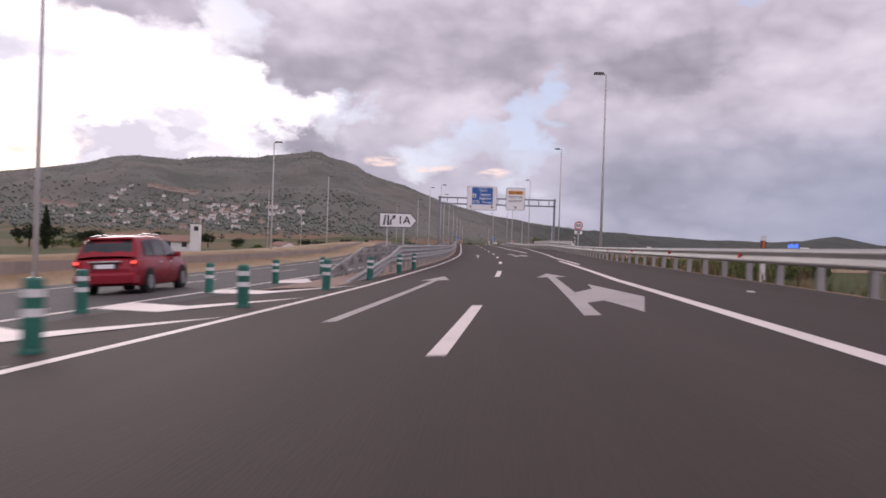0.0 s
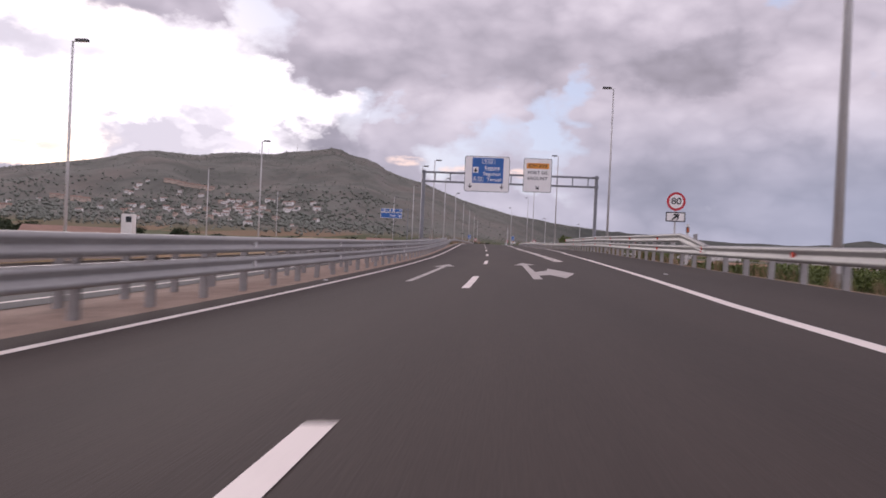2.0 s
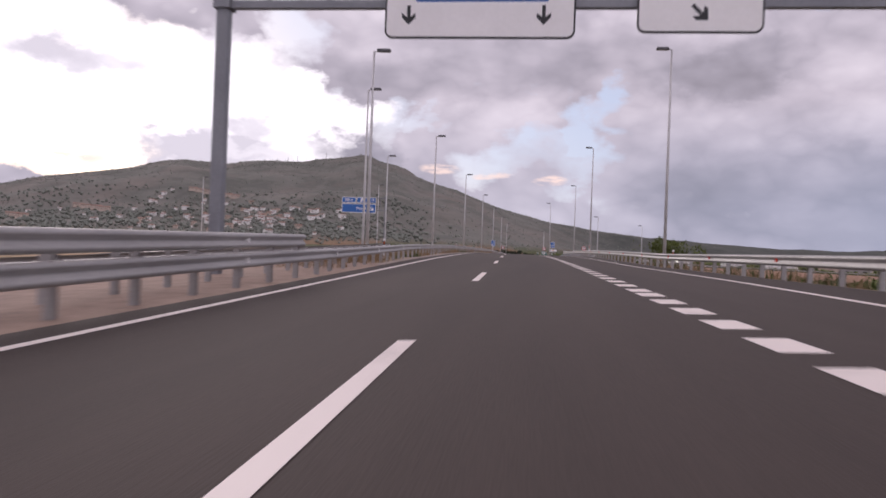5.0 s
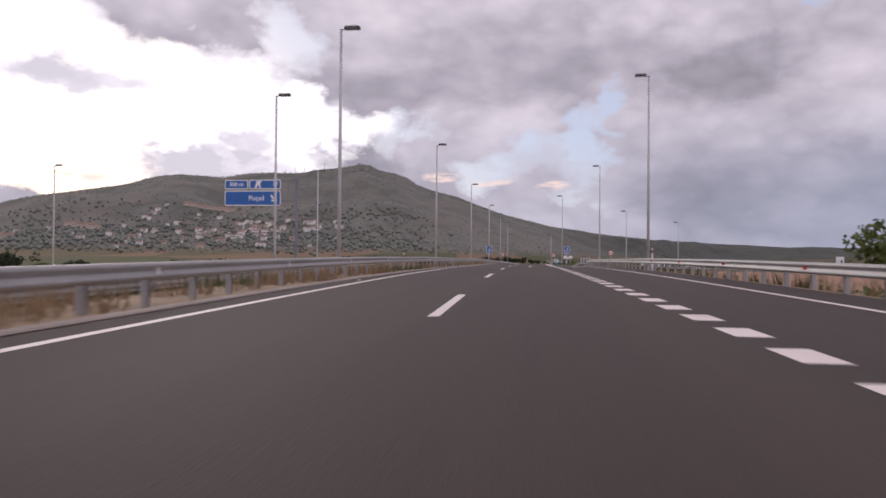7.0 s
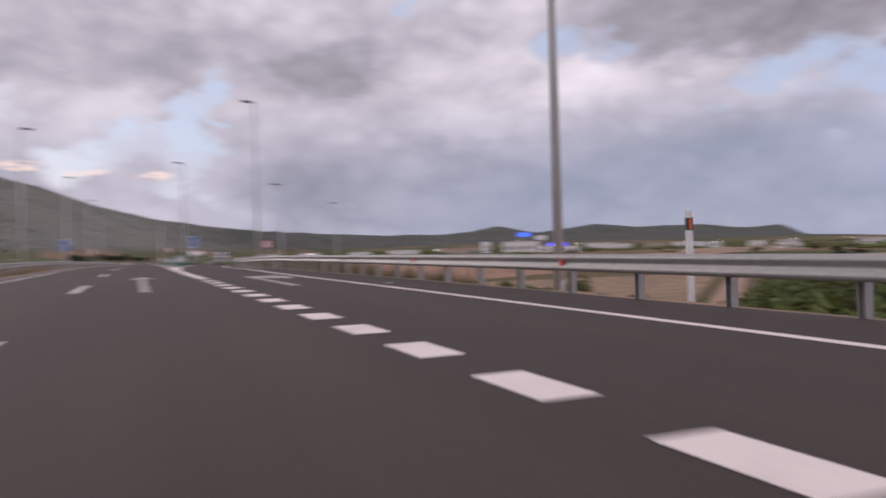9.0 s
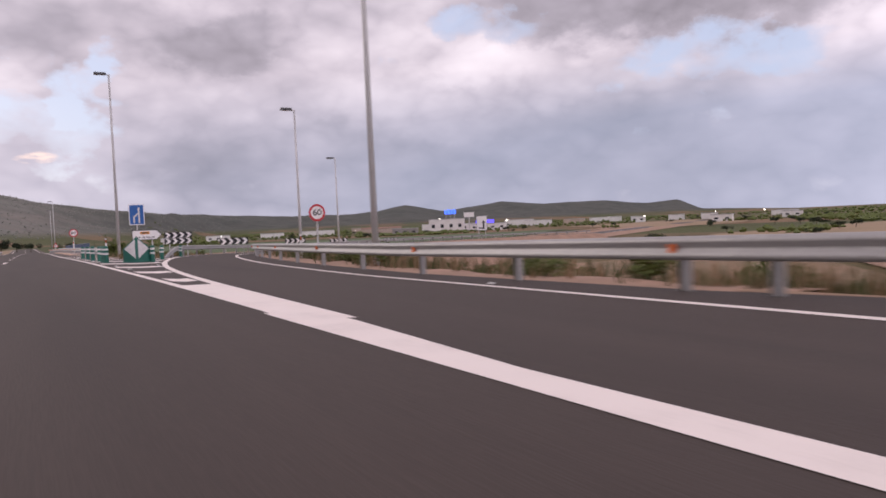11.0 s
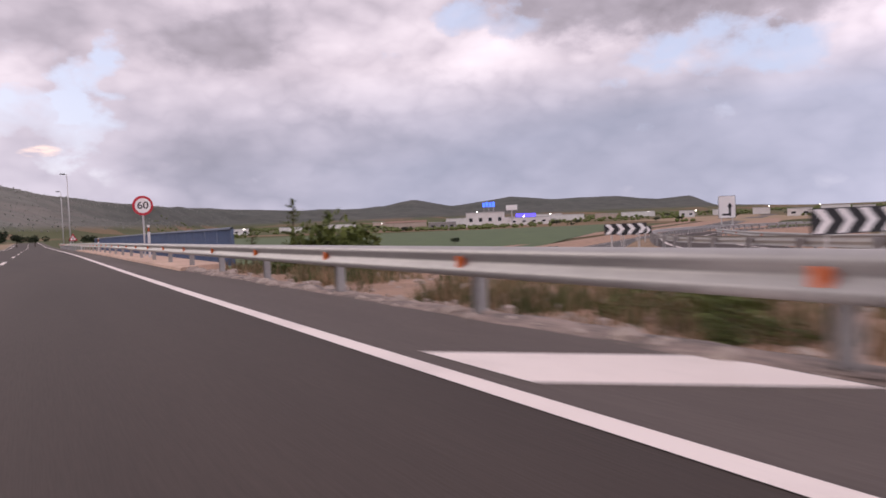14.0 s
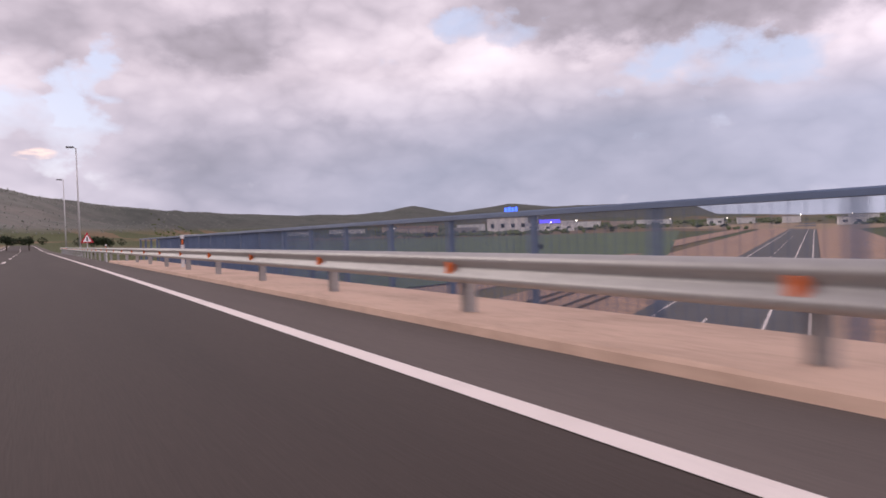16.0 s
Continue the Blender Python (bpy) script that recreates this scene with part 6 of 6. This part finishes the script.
for b in (-19.3, -18.6, -17.9, -16.4):
    r = 2240
    x, y = HUB[0] + r * math.sin(radians(b)), HUB[1] + r * math.cos(radians(b))
    hh = rng2.uniform(14, 24)
    th = thing("radio_mast", "thin steel radio mast on the ridge", "mast", Matrix.Translation(on_land(x, y)), "radio masts")
    part("mast", MB().tube([(0, 0, -2), (0, 0, hh)], [0.7, 0.35], 6), POLE_STEEL, th)
    part("antenna", MB().box(-0.9, 0.9, -0.3, 0.3, hh * 0.7, hh * 0.85), POLE_STEEL, th)

# woods on the hillside, their green greyed and raised to carry haze
WOOD_HAZED = material("hazed_wood_leaves", (0.225, 0.235, 0.200), (0.150, 0.162, 0.138), 0.9, scale=0.05, fine=0.4, bump=0.0, spec=0.1)
centre_ = None
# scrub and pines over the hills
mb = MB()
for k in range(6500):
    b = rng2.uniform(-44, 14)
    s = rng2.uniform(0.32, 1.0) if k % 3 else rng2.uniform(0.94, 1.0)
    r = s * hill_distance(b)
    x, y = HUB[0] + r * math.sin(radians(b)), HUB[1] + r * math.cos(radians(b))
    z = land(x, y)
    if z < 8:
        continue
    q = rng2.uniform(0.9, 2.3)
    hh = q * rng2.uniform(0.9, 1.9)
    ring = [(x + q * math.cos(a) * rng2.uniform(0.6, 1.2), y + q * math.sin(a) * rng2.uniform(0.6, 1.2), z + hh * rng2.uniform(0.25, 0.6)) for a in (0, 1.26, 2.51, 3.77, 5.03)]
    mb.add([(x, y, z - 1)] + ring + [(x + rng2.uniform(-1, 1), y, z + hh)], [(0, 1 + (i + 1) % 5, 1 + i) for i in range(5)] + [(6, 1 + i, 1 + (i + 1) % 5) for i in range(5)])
tagged(part("scrub", mb, SCRUB_HAZED), "scrub and pines scattered over the hills, haze mixed into their colour", "scrub", kind="stuff")

mb = MB()
for k in range(2100):
    b = rng2.uniform(-42, -9)
    at_ = sight(b, rng2.triangular(0.3, 4.2, 1.0), 450, 2000) if k % 6 == 0 else None
    if at_:
        centre_ = at_
    elif k == 0 or not centre_:
        continue
    x, y = centre_[0] + rng2.gauss(0, 26), centre_[1] + rng2.gauss(0, 26)
    z = land(x, y)
    q = rng2.uniform(2.0, 4.6)
    hh = q * rng2.uniform(1.0, 1.7)
    ring = [(x + q * math.cos(a) * rng2.uniform(0.6, 1.2), y + q * math.sin(a) * rng2.uniform(0.6, 1.2), z + hh * rng2.uniform(0.3, 0.7)) for a in (0, 1.26, 2.51, 3.77, 5.03)]
    mb.add([(x, y, z - 1)] + ring + [(x + rng2.uniform(-1, 1), y, z + hh)], [(0, 1 + (i + 1) % 5, 1 + i) for i in range(5)] + [(6, 1 + i, 1 + (i + 1) % 5) for i in range(5)])
tagged(part("woods", mb, WOOD_HAZED), "green woods between the hillside houses, paled by painted-in haze", "woods", kind="stuff")

# commercial park on the plain
BLUE_GLOW = material("lit_blue_sign", (0.05, 0.12, 0.6), rough=0.4, scale=1, bump=0, emit=((0.05, 0.16, 1.0), 1.6))
VIOLET_GLOW = material("lit_violet_sign", (0.10, 0.08, 0.6), rough=0.4, scale=1, bump=0, emit=((0.10, 0.08, 1.0), 1.6))
LAMP_GLOW = material("lit_floodlight", (0.9, 0.9, 0.85), rough=0.4, scale=1, bump=0, emit=((1.0, 0.95, 0.85), 6.0))


def far_at(b, r, eye=(1.4, 287.0)):
    return eye[0] + r * math.sin(radians(b)), eye[1] + r * math.cos(radians(b))


def hall(b, r, w, d, h, wall, label, name="warehouse", door=True, group="commercial halls"):
    x, y = far_at(b, r)
    th = thing(name, label, "building", Matrix.Translation(on_land(x, y)) @ Matrix.Rotation(radians(-b), 4, "Z"), group)
    part("wall", MB().box(-w / 2, w / 2, -d / 2, d / 2, -1, h, 0.1), wall, th)
    part("roof", MB().box(-w / 2 - 0.3, w / 2 + 0.3, -d / 2 - 0.3, d / 2 + 0.3, h + 0.02, h + 0.5, 0.1), METAL_ROOF, th)
    if door:
        for k in range(max(2, int(w / 7))):
            xx = -w / 2 + (k + 0.5) * w / max(2, int(w / 7))
            part("window", MB().box(xx - 1.4, xx + 1.4, -d / 2 - 0.06, -d / 2 + 0.02, h * 0.35, h * 0.62), DARK, th)
    return th


hall(32.0, 640, 32, 20, 11.5, WALL[0], "pale commercial building with a flat roof")
hall(33.6, 700, 16, 14, 7, WALL[0], "low pale commercial building")
hall(28.7, 600, 22, 14, 5.0, CONCRETE_GREY, "dark open shed with a flat roof", "shed")
th = hall(35.3, 660, 34, 16, 6.0, WALL[0], "white low shop building with a violet lit band")
part("lit_band", MB().box(-11, 6, -8.3, -8.0, 6.6, 9.6, 0.1), VIOLET_GLOW, th)
for b, r, w, h in ((21.0, 900, 40, 6), (24.5, 950, 30, 7), (17.5, 820, 26, 5), (38.5, 980, 36, 7), (41.2, 1050, 30, 6), (43.5, 1100, 46, 7), (46.8, 760, 14, 6), (49.2, 900, 18, 6), (51.8, 820, 16, 6), (54.0, 560, 15, 5), (56.5, 980, 30, 6), (13.5, 700, 22, 5), (10.2, 640, 20, 5), (30.2, 1000, 36, 8), (36.8, 1100, 44, 9), (58, 700, 16, 5)):
    hall(b, r, w, 14, h, WALL[int(r) // 10 % 2], "pale low industrial building on the plain", door=r < 800)
for b, r, w in ((26.0, 820, 30), (25.2, 840, 22), (27.0, 900, 24)):
    x, y = far_at(b, r)
    th = thing("tiled_hall", "low building with a long orange clay roof", "building", Matrix.Translation(on_land(x, y)) @ Matrix.Rotation(radians(-b), 4, "Z"), "commercial halls")
    wall, roof, win, spots_ = HOUSES[4]
    for nm, me in (("wall", wall), ("roof", roof)):
        part(nm, me, None, th)
x, y = far_at(32.3, 640)
th = thing("lit_sign", "blue illuminated rooftop sign on steel legs", "sign", Matrix.Translation(on_land(x, y, 11.0)) @ Matrix.Rotation(radians(-32.3), 4, "Z"))
for k in range(4):
    part("letter_block", MB().box(-5.2 + k * 2.7, -3.0 + k * 2.7, -0.3, 0.3, 5.2, 8.8 + (k % 2) * 0.6, 0.1), BLUE_GLOW, th)
for xx in (-4, 0, 4):
    part("leg", MB().tube([(xx, 0, 0), (xx, 0, 5.2)], 0.15, 6), POLE_STEEL, th)
x, y = far_at(34.0, 600)
th = thing("billboard", "white advertising panel on a tall post", "billboard", Matrix.Translation(on_land(x, y)) @ Matrix.Rotation(radians(-34), 4, "Z"))
part("panel", MB().box(-4.5, 4.5, -0.4, 0.4, 12.6, 16.6, 0.1), WHITE, th)
part("post", MB().tube([(0, 0, -1), (0, 0, 12.7)], 0.4, 8), POLE_STEEL, th)
for b, r, h in ((34.9, 600, 7), (36.9, 640, 8), (24.2, 760, 5), (14.0, 560, 5), (44.2, 900, 7), (47.4, 720, 6), (52.3, 800, 7), (31.4, 650, 12), (55.5, 860, 7)):
    x, y = far_at(b, r)
    th = thing("floodlight", "lit floodlight on a mast on the plain", "floodlight", Matrix.Translation(on_land(x, y)), "floodlights")
    part("mast", MB().tube([(0, 0, -0.5), (0, 0, h)], 0.12, 6), POLE_STEEL, th)
    part("lamp", MB().box(-0.45, 0.45, -0.3, 0.3, h, h + 0.7, 0.08), LAMP_GLOW, th)
for k in range(70):
    b, r = rng2.uniform(12, 62), rng2.uniform(450, 1300)
    x, y = far_at(b, r)
    s = rng2.uniform(0.5, 1.1)
    plant("field_tree", "dark green tree among far fields", "tree", DARK_TREE[k % 3], TRUNK, on_land(x, y, -0.5), (s * 1.2, s), k, "far trees")
mb = MB()
for k in range(9000):
    b, r = rng2.uniform(8, 68), rng2.uniform(330, 2400) if k % 3 else rng2.uniform(160, 600)
    x, y = far_at(b, r)
    if abs(low_way(x, y)) < 26 or noise.noise((x / 110, y / 110, 9)) < 0.02 or (20 < x < 330 and 400 < y < 700 and r < 520):
        continue
    z = land(x, y)
    q = rng2.uniform(0.7, 1.7) * (1 + r / 1300)
    hh = q * rng2.uniform(0.9, 1.5)
    ring = [(x + q * math.cos(a) * rng2.uniform(0.6, 1.2), y + q * math.sin(a) * rng2.uniform(0.6, 1.2), z + hh * rng2.uniform(0.3, 0.7)) for a in (0, 1.26, 2.51, 3.77, 5.03)]
    mb.add([(x, y, z - 1)] + ring + [(x + rng2.uniform(-0.5, 0.5), y, z + hh)], [(0, 1 + (i + 1) % 5, 1 + i) for i in range(5)] + [(6, 1 + i, 1 + (i + 1) % 5) for i in range(5)])
tagged(part("hedges", mb, LEAF), "far groves and hedges on the plain", "hedges", kind="stuff")

# white tower sign and low buildings on the flat ground below the hill
th = thing("tower_sign", "white rectangular tower sign with a dark panel", "sign", Matrix.Translation(on_land(-69.3, 186.2, -0.2)))
part("shaft", MB().box(-1.15, 1.15, -0.8, 0.8, 0, 7.2, 0.06), WALL[0], th)
part("panel", MB().box(-0.2, 0.95, -0.86, -0.80, 5.6, 6.7, 0.02), DARK, th)
wall, roof, win, spots_ = house_meshes(19, 8, 2.6, 1.3, WALL[0])
th = thing("long_house", "long low white house with an orange clay roof", "house", Matrix.Translation(on_land(-82, 190, 0.1)) @ Matrix.Rotation(radians(23), 4, "Z"))
part("wall", wall, None, th)
part("roof", roof, None, th)
for p in spots_:
    part("window", win, None, th).location = p
for x, y, k in ((-110, 262, 1), (-64, 250, 1), (-38, 300, 3), (-150, 215, 0)):
    wall, roof, win, spots_ = HOUSES[k]
    th = thing("farmhouse", "small pale farm building on flat ground", "house", Matrix.Translation(on_land(x, y, -0.3)) @ Matrix.Rotation(0.5 + x, 4, "Z") @ Matrix.Scale(0.7, 4), "farm buildings")
    part("wall", wall, None, th)
    part("roof", roof, None, th)
    for p in spots_:
        part("window", win, None, th).location = p


# ---- red estate car on the older slip road ----
CAR_RED = material("red_car_paint", (0.30, 0.014, 0.026), (0.25, 0.011, 0.02), 0.25, 0.25, scale=1.0, fine=6, bump=0.0)
GLASS_DARK = material("car_glass", (0.03, 0.034, 0.04), rough=0.06, scale=1, bump=0.0)
RUBBER = material("tyre_rubber", (0.02, 0.02, 0.02), rough=0.9, scale=5, fine=40, bump=0.2)
ALLOY = material("wheel_alloy", (0.42, 0.42, 0.43), rough=0.35, metal=0.8, scale=4, bump=0.0)
TAIL_LIT = material("lit_tail_lamp", (0.6, 0.02, 0.02), rough=0.2, scale=2, bump=0, emit=((1.0, 0.10, 0.07), 1.6))
TAIL_RED = material("tail_lamp", (0.35, 0.01, 0.015), rough=0.15, scale=2, bump=0)
CHROME = material("chrome_trim", (0.7, 0.7, 0.7), rough=0.15, metal=0.9, scale=3, bump=0)


def red_car(m):
    th = thing("estate_car", "dark red estate car with lit tail lamps", "car", m)
    low_s = [(0.00, 0.70, 0.42, 0.70), (0.05, 0.82, 0.30, 0.93), (0.25, 0.88, 0.22, 1.00), (0.9, 0.90, 0.20, 1.00), (2.4, 0.91, 0.19, 0.98), (3.3, 0.90, 0.19, 0.96), (3.75, 0.89, 0.20, 0.92), (4.3, 0.85, 0.22, 0.82), (4.62, 0.74, 0.30, 0.70), (4.72, 0.58, 0.38, 0.58)]
    rows = []
    for y, w, z0, z1 in low_s:
        zm = z0 + (z1 - z0) * 0.55
        half = [(w * 0.90, z0), (w * 0.985, z0 + 0.06), (w, zm), (w * 0.985, z1 - 0.08), (w * 0.93, z1)]
        ring = [(x, y, z) for x, z in half] + [(w * 0.5, y, z1 + 0.015), (-w * 0.5, y, z1 + 0.015)] + [(-x, y, z) for x, z in reversed(half)]
        rows.append(ring + [ring[0]])
    mb = MB().strip(rows)
    for r in (rows[0], rows[-1]):
        mb.add(r[:-1], [tuple(range(len(r) - 1))])
    part("body", mb, CAR_RED, th, smooth=True)
    gh = [(0.10, 0.84, 0.95, 0.80, 1.02), (0.30, 0.85, 0.97, 0.72, 1.40), (0.48, 0.85, 0.97, 0.69, 1.53), (1.2, 0.86, 0.97, 0.69, 1.60), (2.2, 0.86, 0.96, 0.69, 1.60), (2.75, 0.86, 0.95, 0.68, 1.53), (3.25, 0.85, 0.94, 0.72, 1.25), (3.72, 0.84, 0.92, 0.80, 0.94)]
    def side(y, s, sg, out=0.0):
        for a, b in zip(gh, gh[1:]):
            if a[0] <= y <= b[0]:
                t = (y - a[0]) / (b[0] - a[0])
                w0, z0, w1, z1 = [p + (q - p) * t for p, q in zip(a[1:], b[1:])]
                return (sg * (w0 + (w1 - w0) * s + out), y, z0 + (z1 - z0) * s)
        return (0, y, 1)
    rows = []
    for y, w0, z0, w1, z1 in gh:
        r = [(w0, y, z0), ((w0 + w1) / 2 + 0.015, y, (z0 + z1) / 2), (w1 + 0.02, y, z1 - 0.05), (w1 - 0.06, y, z1), (w1 * 0.5, y, z1 + 0.03), (0, y, z1 + 0.04)]
        rows.append(r + [(-x, yy, z) for x, yy, z in reversed(r[:-1])])
    part("cabin", MB().strip(rows), CAR_RED, th, smooth=True)
    for sg in (-1, 1):
        for y0, y1, y2, y3 in ((0.62, 1.22, 1.22, 0.70), (1.30, 2.14, 2.14, 1.30), (2.22, 3.26, 2.78, 2.22)):
            lo = [side(y0 + (y1 - y0) * k / 4, 0.12, sg, 0.030) for k in range(5)]
            md = [side((y0 + y3) / 2 + ((y1 + y2) / 2 - (y0 + y3) / 2) * k / 4, 0.5, sg, 0.036) for k in range(5)]
            hi = [side(y3 + (y2 - y3) * k / 4, 0.86, sg, 0.030) for k in range(5)]
            part("side_window", MB().strip([lo, md, hi]), GLASS_DARK, th, smooth=True)
        part("mirror", MB().box(sg * 0.90 - 0.10 + sg * 0.06, sg * 0.90 + 0.10 + sg * 0.06, 2.95, 3.12, 0.98, 1.14, 0.04), CAR_RED, th)
        part("roof_rail", MB().tube([(sg * 0.60, 0.6, 1.60), (sg * 0.60, 1.4, 1.67), (sg * 0.60, 2.4, 1.65)], 0.02, 6), CHROME, th)
        lamp_ = part("tail_lamp", MB().box(sg * 0.78 - 0.09, sg * 0.78 + 0.09, -0.015, 0.22, 0.76, 0.96, 0.03), TAIL_RED, th)
        part("lit_lens", MB().box(sg * 0.78 - 0.07, sg * 0.78 + 0.07, -0.022, 0.10, 0.84, 0.92, 0.012), TAIL_LIT, lamp_)
        for y in (1.75, 2.62):
            part("door_handle", MB().box(sg * 0.915 - 0.015, sg * 0.915 + 0.015, y - 0.1, y + 0.1, 0.83, 0.87, 0.008), CHROME, th)
        for y in (0.88, 3.68):
            part("arch", MB().tube([(sg * 0.70, y, 0.33), (sg * 0.905, y, 0.33)], 0.385, 24), RUBBER, th)
            wh = part("wheel", MB().tube([(sg * 0.72, y, 0.31), (sg * 0.92, y, 0.31)], 0.305, 28), RUBBER, th)
            part("rim", MB().tube([(sg * 0.90, y, 0.31), (sg * 0.926, y, 0.31), (sg * 0.918, y, 0.31)], [0.215, 0.205, 0.07], 20), ALLOY, wh)
    part("rear_window", MB().strip([[(-0.70, 0.125, 1.05), (0, 0.105, 1.05), (0.70, 0.125, 1.05)], [(-0.66, 0.26, 1.38), (0, 0.25, 1.39), (0.66, 0.26, 1.38)], [(-0.60, 0.36, 1.47), (0, 0.35, 1.48), (0.60, 0.36, 1.47)]]), GLASS_DARK, th)
    part("windscreen", MB().strip([[(-0.66, 2.86, 1.52), (0, 2.90, 1.55), (0.66, 2.86, 1.52)], [(-0.76, 3.70, 0.99), (0, 3.78, 1.0), (0.76, 3.70, 0.99)]]), GLASS_DARK, th)
    part("bumper", MB().box(-0.86, 0.86, -0.10, 0.25, 0.32, 0.60, 0.07), CAR_RED, th)
    part("plate_recess", MB().box(-0.36, 0.36, -0.025, 0.06, 0.70, 0.86, 0.02), BLACK, th)
    part("number_plate", MB().box(-0.26, 0.26, -0.034, -0.02, 0.72, 0.83, 0.006), WHITE, th)
    part("trim_strip", MB().box(-0.45, 0.45, -0.035, 0.05, 0.88, 0.92, 0.01), CHROME, th)
    part("spoiler", MB().box(-0.62, 0.62, 0.30, 0.52, 1.52, 1.57, 0.02), CAR_RED, th)


red_car(Matrix.Translation(P(-9.75, 21.3, 0.0)) @ pose(0, 0, 0, 0, -3.5, 4) @ Matrix.Scale(0.93, 4))
